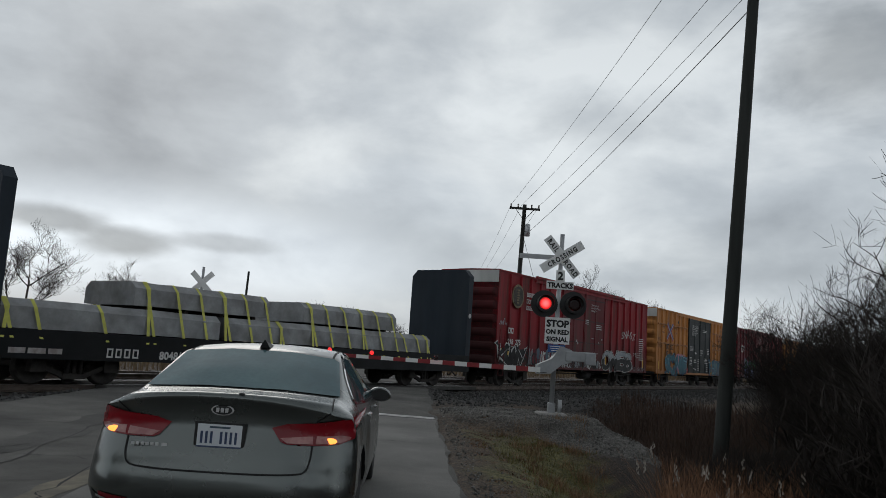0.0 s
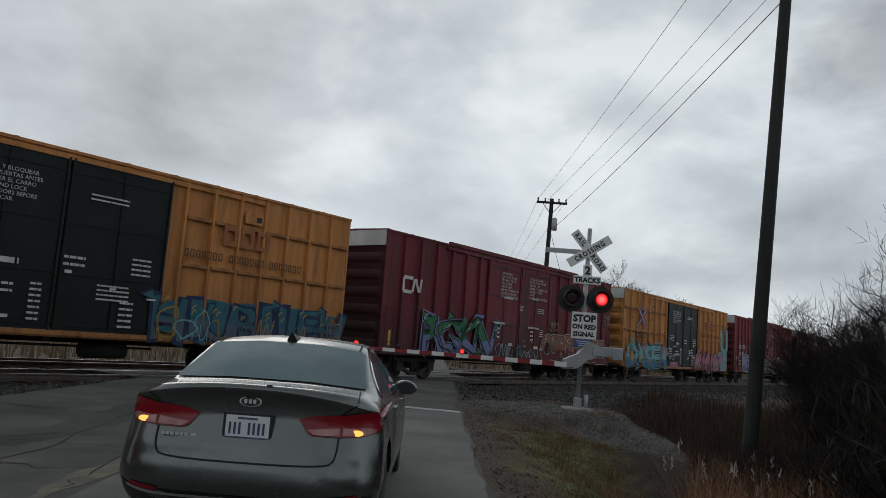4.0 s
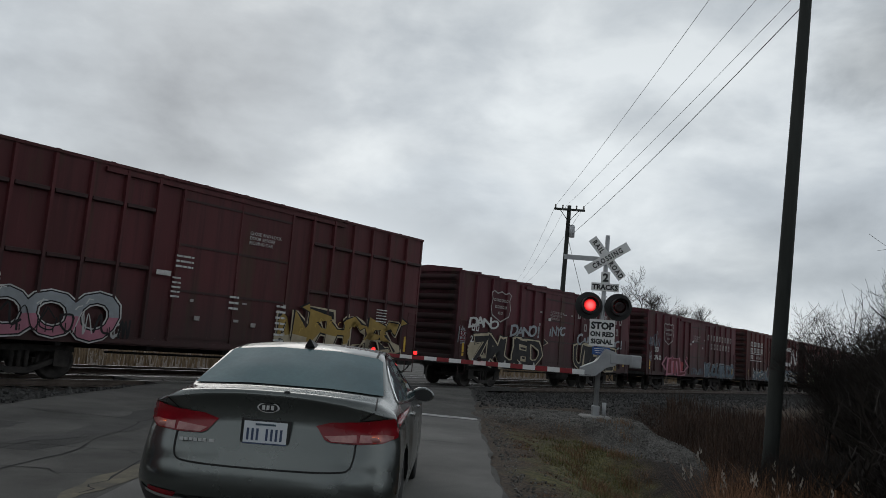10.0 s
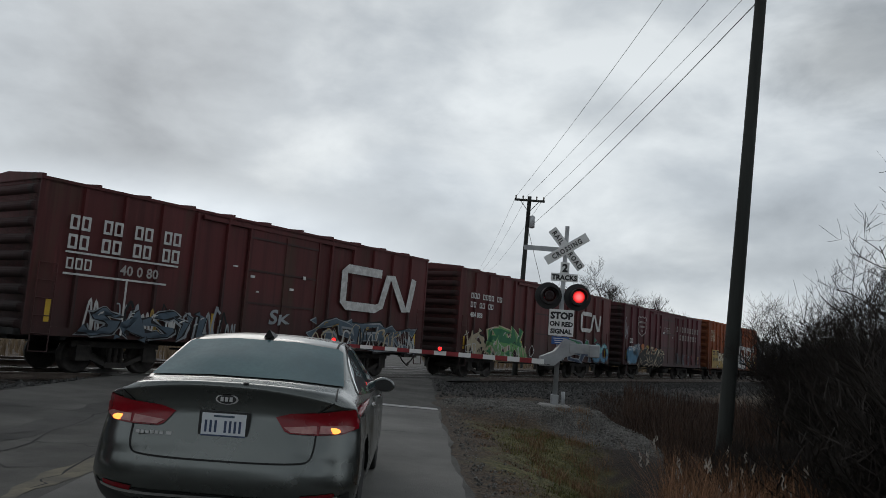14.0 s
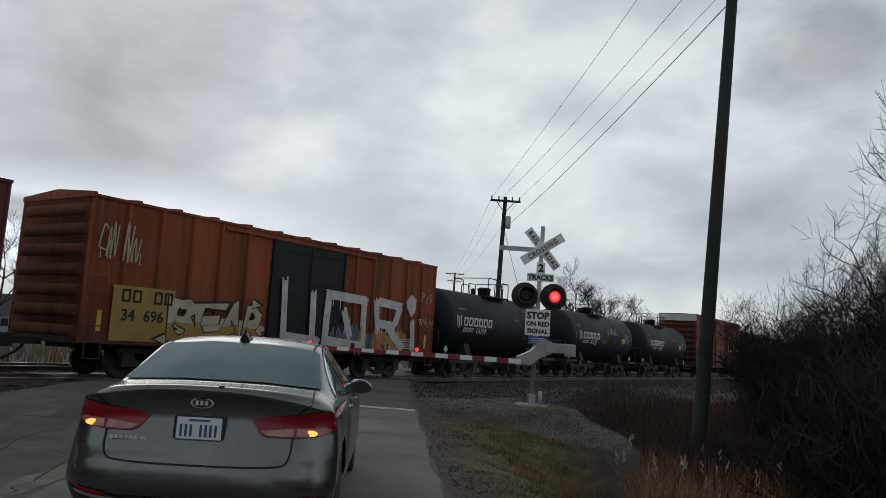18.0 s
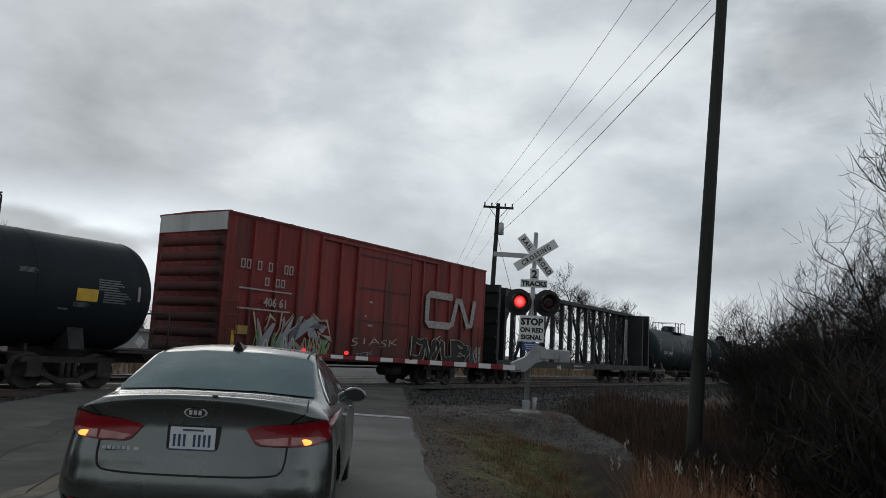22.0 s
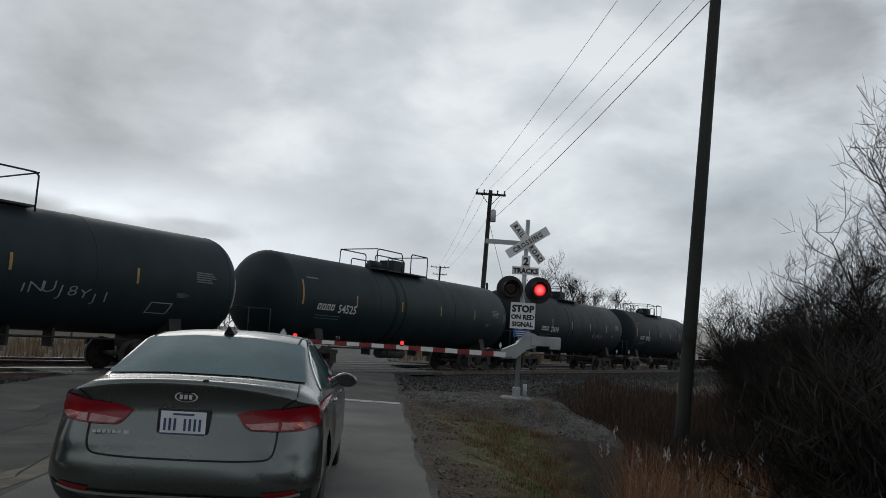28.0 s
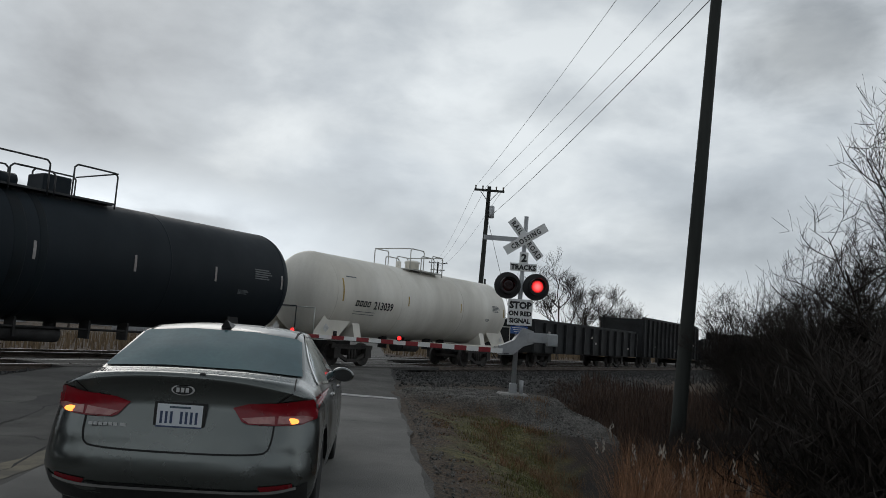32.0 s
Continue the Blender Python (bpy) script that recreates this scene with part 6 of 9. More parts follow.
        for k in range(4):
            hollow(x0 + 0.225 * k, 0.17, -14, -6, ink or STENCIL)
        lettering(number, 0.40, ink or STENCIL, car, (x0 + 1.0, y - 0.04, z - 0.13), (101, 0, 0), bold=0.008)
        for k in range(2):
            decal(x0, 1.5, -22 - 4 * k, -20.4 - 4 * k, STENCIL_DIM, "data_panel")
        decal(-L + 1.25, 0.7, 25, 28, STENCIL_DIM, "data_panel")
    def wrapped(words, x, w, z0, z1, sd, slope=0.0):
        """A thin scrawl that follows the tank's curve."""
        for ob in tag(car, words, x, x + w, z0, z1, "grey", sd, slope=slope):
            for v in ob.data.vertices:
                v.co.y = -math.sqrt(max((radius + 0.012) ** 2 - (v.co.z - zc) ** 2, 0.01))

    def outline(x, w, a0, a1, lean=0.09):
        """A hollow white placard holder."""
        for xa, xb, aa, ab in ((x, x + 0.035, a0, a1), (x + w - 0.035, x + w, a0, a1), (x, x + w, a0, a0 + 1), (x, x + w, a1 - 1, a1)):
            decal(xa + lean * (aa - a0) / (a1 - a0), xb - xa, aa, ab, STENCIL_DIM, "placard_edge", "white edge of a placard", lean * (ab - aa) / (a1 - a0))

    if seed == 2:
        wrapped("ISO", -0.8, 1.0, 1.98, 2.2, 20)
        wrapped("WAK", 0.45, 1.5, 2.55, 2.95, 21)
        wrapped("II", 1.3, 0.5, 2.05, 2.25, 22)
    elif seed == 5:
        wrapped("INA", -4.72, 0.8, 1.80, 2.05, 50)
        wrapped("INUJ8YJI", 0.6, 2.4, 1.86, 2.12, 51, -0.02)
        outline(-5.0, 0.30, -30, -21)
        outline(4.1, 0.68, -36, -23)
        decal(-3.2, 0.85, -19, -17.5, STENCIL_DIM, "data_panel")
        decal(-3.2, 0.85, -25, -23.5, STENCIL_DIM, "data_panel")
        decal(-0.6, 0.98, -31, -29.8, STENCIL_DIM, "data_panel")
        decal(L - 0.62, 0.05, -22, 10, STENCIL_DIM, "reflector", "upright reflective strip")
    elif seed == 7:
        wrapped("ESKA", 1.9, 1.6, 1.98, 2.2, 70)
    decal(L - 2.0, 0.7, 2, 14, STENCIL_DIM, "data_panel", "white table of small data")
    decal(L - 2.6, 0.42, -16, -11, STENCIL_DIM, "data_panel", "", 0.1)
    for s in (-1, 1):
        bm = bmesh.new()
        blob(bm, s * (L - 0.55), zc - radius * 0.82, [(0, -0.16), (0.16, 0), (0, 0.16), (-0.16, 0)], -1.2, 0)
        bm.faces.ensure_lookup_table()
        if bm.faces[0].normal.y > 0:
            bm.faces[0].normal_flip()
        part("hazard_diamond", bm, STENCIL, car, "white hazard diamond on a bracket")
    return car, L


for q0, q1, num, sd in ((247.2, 257.6, "16199", 1), (259.45, 269.95, "60123", 2), (271.5, 282.0, "15489", 3)):
    tank_car("black tank car with a white company name and railed dome", q0, q1, TANK_BLACK, 1.40, 2.34, number=num, big_name=True, marks=2, name_x=-3.7 if sd == 1 else -3.3, seed=sd)
for q0, q1, num, body, tp, sd in ((323.2, 339.2, "54945", TANK_GREEN, None, 4), (340.9, 355.9, "227", TANK_SLATE, TAPE_DULL, 5), (357.2, 373.0, "54525", TANK_GREEN, TAPE_DULL, 6), (373.9, 389.2, "23614", TANK_BLACK, TAPE_DULL, 7), (390.5, 405.6, "70450", TANK_BLACK, None, 8)):
    tank_car("long dark tank car with upright reflector strips", q0, q1, body, 1.58 if sd > 7 else 1.54 if sd > 6 else 1.48, 2.55 if sd > 7 else 2.50 if sd > 6 else 2.43, number=num, marks=4 if sd == 5 else 6, tape=tp, seed=sd)
tank_car("weathered white tank car with a railed dome", 406.9, 420.8, TANK_WHITE, 1.46, 2.50, railmat=surf("railing_white", (0.55, 0.54, 0.5), rough=0.6), number="213039", marks=4, tape=spray("yellow"), sill_white=True, seed=9, ink=spray("black"))

# -- bulkhead flat car with strapped grey beams --
BEAM = surf("concrete_beam", (0.36, 0.37, 0.375), (0.20, 0.205, 0.21), 1.6, 0.7, fine=9, dirt=0.6)
STRAP = surf("yellow_strap", (0.58, 0.57, 0.10), (0.42, 0.41, 0.08), 4.0, 0.6)
FLATBLACK = surf("flatcar_black", (0.008, 0.010, 0.0125), (0.006, 0.007, 0.008), 1.5, 0.6, dirt=0.05, spec=0.2)
c, L = car_empty("flatcar", "black bulkhead flatcar carrying strapped grey beams", "freight car", 8.0, 26.9)
part("deck", box(-L, L, -1.45, 1.45, 0.98, 1.10), FLATBLACK, c)
part("side_sill", box(-L, L, -1.46, -1.38, 0.60, 1.24), FLATBLACK, c, "deep black side sill")
part("side_sill", box(-L, L, 1.38, 1.46, 0.60, 1.24), FLATBLACK, c)
for s in (-1, 1):
    bm = bmesh.new()
    pr = [(-1.45, 1.0), (1.45, 1.0), (1.45, 4.45), (1.2, 4.72), (-1.2, 4.72), (-1.45, 4.45)]
    a = [bm.verts.new((s * L - s * 0.32, y, z)) for y, z in pr]
    b = [bm.verts.new((s * L, y, z)) for y, z in pr]
    for i in range(6):
        bm.faces.new((a[i], a[(i + 1) % 6], b[(i + 1) % 6], b[i]))
    bm.faces.new(a[::-1])
    bm.faces.new(b)
    bmesh.ops.recalc_face_normals(bm, faces=bm.faces[:])
    bk = part("bulkhead", bm, surf("bulkhead_navy", (0.016, 0.026, 0.038), (0.011, 0.018, 0.027), 1.2, 0.6, dirt=0.08, spec=0.25, streak=0.6), c, "tall dark navy end bulkhead")
    for y in (-0.9, -0.3, 0.3, 0.9):
        part("stiffener", box(s * L if s > 0 else s * L - 0.12, s * L + 0.12 if s > 0 else s * L, y - 0.06, y + 0.06, 1.1, 4.5), FLATBLACK, bk)
note(c, -L + 4.35, 0.68, "804811", 0.28, STENCIL, y=-1.465, bold=0.01)
blocks(c, -L + 2.9, 0.68, "####", 0.22, 0.16, 0.07, STENCIL, y=-1.465, lift=0.006)
bars_text(c, -L + 0.6, 0.72, 1.2, 0.12, 1, STENCIL_DIM, y=-1.462, seed=5)
bars_text(c, -L + 6.4, 0.66, 1.0, 0.22, 2, STENCIL_DIM, y=-1.462, seed=6)
trucks(c, L - 2.4)
couplers(c, L + 0.05)
FLATCAR = c


def beam_stack(x0, x1, hw, z0, z1):
    """A wrapped stack with chamfered long edges."""
    bm = bmesh.new()
    c = 0.17
    pr = [(-hw, z0), (hw, z0), (hw, z1 - c), (hw - c * 1.2, z1), (-hw + c * 1.2, z1), (-hw, z1 - c)]
    n = 6
    rings = []
    for i in range(n + 1):
        x = x0 + (x1 - x0) * i / n
        rings.append([bm.verts.new((x, y + random.uniform(-0.012, 0.012), z + random.uniform(-0.012, 0.008))) for y, z in pr])
    for p, q in zip(rings, rings[1:]):
        for i in range(6):
            bm.faces.new((p[i], p[(i + 1) % 6], q[(i + 1) % 6], q[i]))
    bm.faces.new(rings[0][::-1])
    bm.faces.new(rings[-1])
    bmesh.ops.recalc_face_normals(bm, faces=bm.faces[:])
    return part("beam_stack", bm, BEAM, FLATCAR, "grey wrapped beam stack")


def lashing(x, hw, z1, lean):
    """A strap over the load, down to the sill on both sides."""
    bm = bmesh.new()
    w = 0.042
    path = [(-1.47, 1.04, lean), (-hw - 0.012, z1 - 0.17, 0), (-hw + 0.20, z1 + 0.012, 0), (hw - 0.20, z1 + 0.012, 0), (hw + 0.012, z1 - 0.17, 0), (1.47, 1.04, lean)]
    prev = None
    for y, z, o in path:
        row = [bm.verts.new((x + o - w, y, z)), bm.verts.new((x + o + w, y, z))]
        if prev:
            bm.faces.new((prev[0], prev[1], row[1], row[0]))
        prev = row
    bmesh.ops.recalc_face_normals(bm, faces=bm.faces[:])
    return part("strap", bm, STRAP, FLATCAR, "yellow lashing strap")


for x0, x1, hw, z0, z1, straps in ((-9.05, -3.15, 1.30, 1.26, 1.90, (-8.95, -8.3, -6.7)), (-2.85, 6.85, 1.30, 1.26, 1.90, (-0.9, 5.2, 6.0, 6.6)), (-5.75, -1.2, 1.10, 1.99, 2.60, (-5.4, -4.5, -3.75, -2.95, -2.15, -1.4)), (0.25, 4.95, 1.10, 1.97, 2.59, (0.5, 1.25, 2.1, 2.95, 3.8, 4.65))):
    beam_stack(x0, x1, hw, z0, z1)
    for k, x in enumerate(straps):
        lashing(x, hw, z1, 0.14)
        if k % 3 == 0:
            lashing(x + 0.05, hw, z1 + 0.006, -0.12)
    for x in np.linspace(x0 + 0.5, x1 - 0.5, 4):
        part("bolster_block", box(float(x) - 0.06, float(x) + 0.06, -hw + 0.1, hw - 0.1, 1.10 if z0 < 1.5 else 1.90, z0), TIE, FLATCAR, "timber spacer under the stack")
part("bulkhead_disc", tube((9.29, -1.462, 2.84), (9.29, -1.47, 2.84), 0.09, n=16), STENCIL, FLATCAR, "small round white disc")

# -- centre-beam flat car, empty --
CBEAM = surf("centrebeam_green", (0.013, 0.018, 0.018), (0.009, 0.012, 0.012), 1.5, 0.6, dirt=0.08, spec=0.35)
c, L = car_empty("centrebeam_car", "empty dark green centre-beam flatcar with an open truss", "freight car", 300.0, 321.7)
part("deck", box(-L, L, -1.42, 1.42, 0.96, 1.10), CBEAM, c)
for sy in (-1, 1):
    part("side_sill", box(-L, L, sy * 1.42 - 0.04, sy * 1.42 + 0.04, 0.84, 1.14), CBEAM, c)
for s in (-1, 1):
    bk = part("bulkhead", box(s * L - 0.22, s * L + 0.0, -1.42, 1.42, 1.0, 4.55) if s > 0 else box(s * L, s * L + 0.22, -1.42, 1.42, 1.0, 4.55), CBEAM, c, "tall end bulkhead with worn lettering")
    for k in range(5):
        z = 1.4 + k * 0.7
        part("stiffener", box(s * L, s * L + s * 0.1, -1.4, 1.4, z, z + 0.12) if s > 0 else box(s * L - 0.1, s * L, -1.4, 1.4, z, z + 0.12), CBEAM, bk)
    part("wing_panel", box(s * (L - 0.2) - (1.5 if s > 0 else 0), s * (L - 0.2) + (0 if s > 0 else 1.5), -0.30, 0.30, 1.1, 4.42), CBEAM, c, "solid end panel of the centre beam")
    part("wing_rib", box(s * (L - 1.0) - 0.1, s * (L - 1.0) + 0.1, -1.3, 1.3, 1.1, 4.5), CBEAM, c)
    if s > 0:
        bars_text(c, L - 1.66, 1.5, 0.42, 2.7, 19, STENCIL, y=-0.31, seed=7, gap=0.7)
        bars_text(c, L - 1.0, 3.95, 0.6, 0.4, 3, STENCIL, y=-0.31, seed=8)
        bars_text(c, L - 1.0, 2.6, 0.6, 0.5, 4, STENCIL, y=-0.31, seed=9)
        for k, pts in enumerate(([(L - 1.12, 1.25), (L - 1.0, 2.2), (L - 0.80, 3.2), (L - 0.72, 3.8)], [(L - 0.62, 1.2), (L - 0.60, 2.4), (L - 0.52, 3.3), (L - 0.50, 3.95)], [(L - 1.85, 1.2), (L - 1.80, 2.6), (L - 1.72, 4.2)])):
            bm = bmesh.new()
            stroke(bm, [(a + random.uniform(-0.02, 0.02), b) for a, b in curve_pts(pts, 4)], 0.055, -0.312 - 0.002 * k, 0)
            for f in bm.faces:
                f.normal_update()
                if f.normal.y > 0:
                    f.normal_flip()
            part("chafe_stripe", bm, STENCIL, c, "white stripe worn through the paint")
    else:
        bars_text(c, -L + 0.4, 3.1, 0.5, 0.8, 5, STENCIL_DIM, y=-0.31, seed=10)
part("top_chord", box(-L + 0.2, L - 0.2, -0.30, 0.30, 4.46, 4.66), CBEAM, c, "flat top chord")
n = 15
for i in range(n + 1):
    x = -L + 1.8 + (2 * L - 3.6) * i / n
    big_post = i % 2 == 0
    w = 0.095 if big_post else 0.075
    p = part("post", shared(("cbpost", big_post), lambda: (box(-w, w, -0.11, 0.11, 1.1, 4.48), CBEAM), "post"), None, c, "upright post of the truss", (x, 0, 0))
    bm = bmesh.new()
    for k in range(8):
        zz = 1.3 + 0.38 * k + random.uniform(-0.15, 0.15)
        e = random.choice((-w, w - 0.03))
        add_box(bm, e, e + 0.03, -0.125, -0.112, zz, zz + random.uniform(0.06, 0.28))
    part("chafe_mark", bm, STENCIL, p, "worn white marks")["kind"] = "stuff"
    if big_post and 0 < i < n:
        run = 1.75 * (2 * L - 3.6) / n * (1 if x > 0 else -1)
        part("brace", tube((x, 0, 4.42), (x + run, 0, 1.15), 0.085, n=6), CBEAM, c, "diagonal brace of the truss")
        part("gusset", box(x - 0.2, x + 0.2, -0.118, 0.118, 4.2, 4.45), CBEAM, c)
note(c, -L + 6.6, 0.78, "948", 0.3, STENCIL, y=-1.465, bold=0.01)
bars_text(c, -L + 8.8, 0.76, 1.2, 0.26, 2, STENCIL_DIM, y=-1.462, seed=9)
trucks(c, L - 2.5)
couplers(c, L + 0.05)

# -- open cars at the tail --
def open_car(label, q0, q1, H, body, bays):
    car, L = car_empty("gondola", label, "freight car", q0, q1)
    for sy in (-1, 1):
        part("side_wall", box(-L, L, sy * 1.45 - 0.04, sy * 1.45 + 0.04, 0.8, H), body, car)
        part("top_rail", box(-L, L, sy * 1.45 - 0.09, sy * 1.45 + 0.09, H, H + 0.14), body, car)
        for i in range(bays + 1):
            x = -L + 2 * L * i / bays
            part("stake", rib_piece("stake", 0.16, 0.14, H - 0.8, body), None, car, "", (x, sy * 1.49, 0.8), (0, 0, 0 if sy < 0 else 180))
    for s in (-1, 1):
        part("end_wall", box(s * L - 0.05, s * L + 0.05, -1.45, 1.45, 0.8, H), body, car)
    part("floor", box(-L, L, -1.4, 1.4, 0.75, 0.85), UNDER, car)
    placards(car, (-L + 2, 0, L - 2), 1.6, int(q0), STENCIL_DIM)
    trucks(car, L - 2.3)
    couplers(car, L + 0.05)
    return car


GONDOLA = surf("gondola_black", (0.013, 0.0145, 0.0155), (0.009, 0.009, 0.010), 1.2, 0.7, dirt=0.06, spec=0.3)
open_car("low black ribbed gondola", 423.2, 439.6, 2.35, GONDOLA, 12)
open_car("tall black open hopper car", 441.3, 456.3, 3.45, GONDOLA, 14)
open_car("low black ribbed gondola with a worn rim", 458.2, 473.4, 2.5, GONDOLA, 12)
open_car("tall black open hopper car", 472.8, 488.0, 3.5, GONDOLA, 14)


# ---- the waiting saloon ----
from mathutils.bvhtree import BVHTree

CARPAINT = surf("warm_grey_metallic", (0.130, 0.142, 0.137), (0.112, 0.122, 0.117), 1.0, 0.28, metal=0.85, coat=0.4, fine=200, mix=0.2)
GLASS = surf("tinted_glass", (0.080, 0.165, 0.175), (0.040, 0.085, 0.098), 1.3, 0.03, spec=0.6, coat=0.25, mix=0.4)
SEAM = surf("panel_gap", (0.008, 0.008, 0.008), rough=0.8)
TRIM = surf("black_trim", (0.02, 0.02, 0.02), rough=0.5)
SILVER = surf("badge_silver", (0.66, 0.66, 0.65), (0.52, 0.52, 0.52), 6.0, 0.35, metal=0.15)
CHROME = surf("chrome", (0.75, 0.75, 0.76), (0.7, 0.7, 0.7), 4.0, 0.12, metal=1.0)
LAMP_RED = surf("tail_lamp_red", (0.25, 0.005, 0.012), (0.15, 0.003, 0.008), 3.0, 0.25, coat=0.1, spec=0.4, mix=0.3)
LAMP_CLEAR = surf("lamp_clear", (0.46, 0.22, 0.20), (0.30, 0.10, 0.10), 14.0, 0.2, coat=0.3)
AMBER = glow("turn_lamp_amber", (1.0, 0.31, 0.06), 2.1)
RUBBER = surf("tyre_rubber", (0.02, 0.02, 0.02), rough=0.85)
ALLOY = surf("alloy_rim", (0.35, 0.35, 0.36), rough=0.35, metal=0.8)
PLATE = surf("plate_white", (0.72, 0.74, 0.76), (0.62, 0.66, 0.70), 8.0, 0.4, mix=0.3)
PLATE_INK = surf("plate_ink", (0.05, 0.075, 0.15), rough=0.5)
SAL_X, SAL_Y = -1.26, 5.40
BULBS = []


def lerp_tab(tab, v):
    return float(np.interp(v, [a for a, _ in tab], [b for _, b in tab]))


HALF = [(0.22, 0.86), (0.32, 0.905), (0.45, 0.925), (0.60, 0.925), (0.75, 0.92), (0.88, 0.905), (0.97, 0.875), (1.06, 0.82)]
REAR = [(0.22, 0.14), (0.34, 0.06), (0.40, 0.022), (0.46, 0.0), (0.53, 0.004), (0.575, 0.013), (0.605, 0.024), (0.64, 0.035), (0.69, 0.045), (0.73, 0.058), (0.80, 0.085), (0.90, 0.118), (0.98, 0.118), (1.04, 0.09), (1.08, 0.055), (1.11, 0.04)]
ST = [  # along, shoulder z, shoulder x, rail x, rail z, centre z, width factor
    (0.50, 1.00, 0.80, 0.74, 1.065, 1.10, 1.0), (0.70, 1.005, 0.80, 0.745, 1.085, 1.115, 1.0), (1.05, 1.0, 0.80, 0.70, 1.235, 1.285, 1.01), (1.38, 0.99, 0.80, 0.65, 1.375, 1.42, 1.01),
    (1.65, 0.985, 0.80, 0.63, 1.41, 1.455, 1.03), (2.1, 0.98, 0.80, 0.62, 1.425, 1.468, 1.03), (2.6, 0.975, 0.80, 0.60, 1.405, 1.45, 1.03), (2.95, 0.97, 0.80, 0.60, 1.34, 1.395, 1.03), (3.35, 0.96, 0.80, 0.62, 1.19, 1.235, 1.03),
    (3.75, 0.945, 0.80, 0.65, 1.01, 1.05, 1.02), (4.2, 0.86, 0.76, 0.62, 0.92, 0.95, 0.98), (4.6, 0.74, 0.68, 0.5, 0.78, 0.81, 0.90), (4.83, 0.6, 0.5, 0.4, 0.62, 0.64, 0.70)]


def st_at(y):
    ys = [s[0] for s in ST]
    return [float(np.interp(y, ys, [s[k] for s in ST])) for k in range(1, 7)]


def rear_y(x, z):
    u = abs(x) / lerp_tab(HALF, z)
    return lerp_tab(REAR, z) + 0.29 * u ** 6


def saloon_shell():
    nv, nu, zb = 30, 56, 0.24
    zs_lip = lambda u: 1.105 - 0.115 * abs(u) ** 2.6
    bm = bmesh.new()
    grid = []
    for j in range(nv + 1):
        row = []
        for i in range(nu + 1):
            u = -1 + 2 * i / nu
            z = zb + (zs_lip(u) - zb) * j / nv
            x = u * lerp_tab(HALF, z)
            row.append(bm.verts.new((x, lerp_tab(REAR, zb + (1.105 - zb) * j / nv) + 0.29 * abs(u) ** 6, z)))
        grid.append(row)
    for j in range(nv):
        for i in range(nu):
            bm.faces.new((grid[j][i], grid[j][i + 1], grid[j + 1][i + 1], grid[j + 1][i]))
    border = [grid[j][nu] for j in range(nv + 1)] + [grid[nv][i] for i in range(nu - 1, -1, -1)] + [grid[j][0] for j in range(nv - 1, -1, -1)]
    ys = list(np.linspace(0.47, 1.7, 22)) + list(np.linspace(1.8, 4.83, 36))
    for y in ys:
        sz, sx, rx, rz, cz, wf = st_at(y)
        ring = []
        for j in range(nv + 1):
            z = zb + (sz - zb) * j / nv
            ring.append((lerp_tab(HALF, z) * wf * (1 if z < 0.95 else 1 - 0.0 * z), z))
        sxx = ring[-1][0]
        top = []
        for i in range(nu - 1, -1, -1):
            u = -1 + 2 * i / nu
            a = abs(u)
            if a > 0.78:
                k = (1 - a) / 0.22
                x = sxx + (rx - sxx) * k
                z = sz + (rz - sz) * (k ** 0.9)
            else:
                k = a / 0.78
                x = rx * k
                z = rz + (cz - rz) * (1 - k ** 2.4)
            top.append((math.copysign(x, u), z))
        full = [(x, z) for x, z in ring] + top + [(-x, z) for x, z in ring[-2::-1]]
        vs = [bm.verts.new((x, y, z)) for x, z in full]
        for k in range(len(border) - 1):
            bm.faces.new((border[k], vs[k], vs[k + 1], border[k + 1]))
        border = vs
    bm.faces.new(border[::-1])
    for wy in (1.04, 3.85):
        dead = [f for f in bm.faces if abs(f.calc_center_median().x) > 0.55 and (f.calc_center_median().y - wy) ** 2 + (f.calc_center_median().z - 0.33) ** 2 < 0.385 ** 2 and f.calc_center_median().z < 0.8]
        bmesh.ops.delete(bm, geom=dead, context="FACES")
    bmesh.ops.recalc_face_normals(bm, faces=bm.faces[:])
    for f in bm.faces:
        f.smooth = True
    return bm


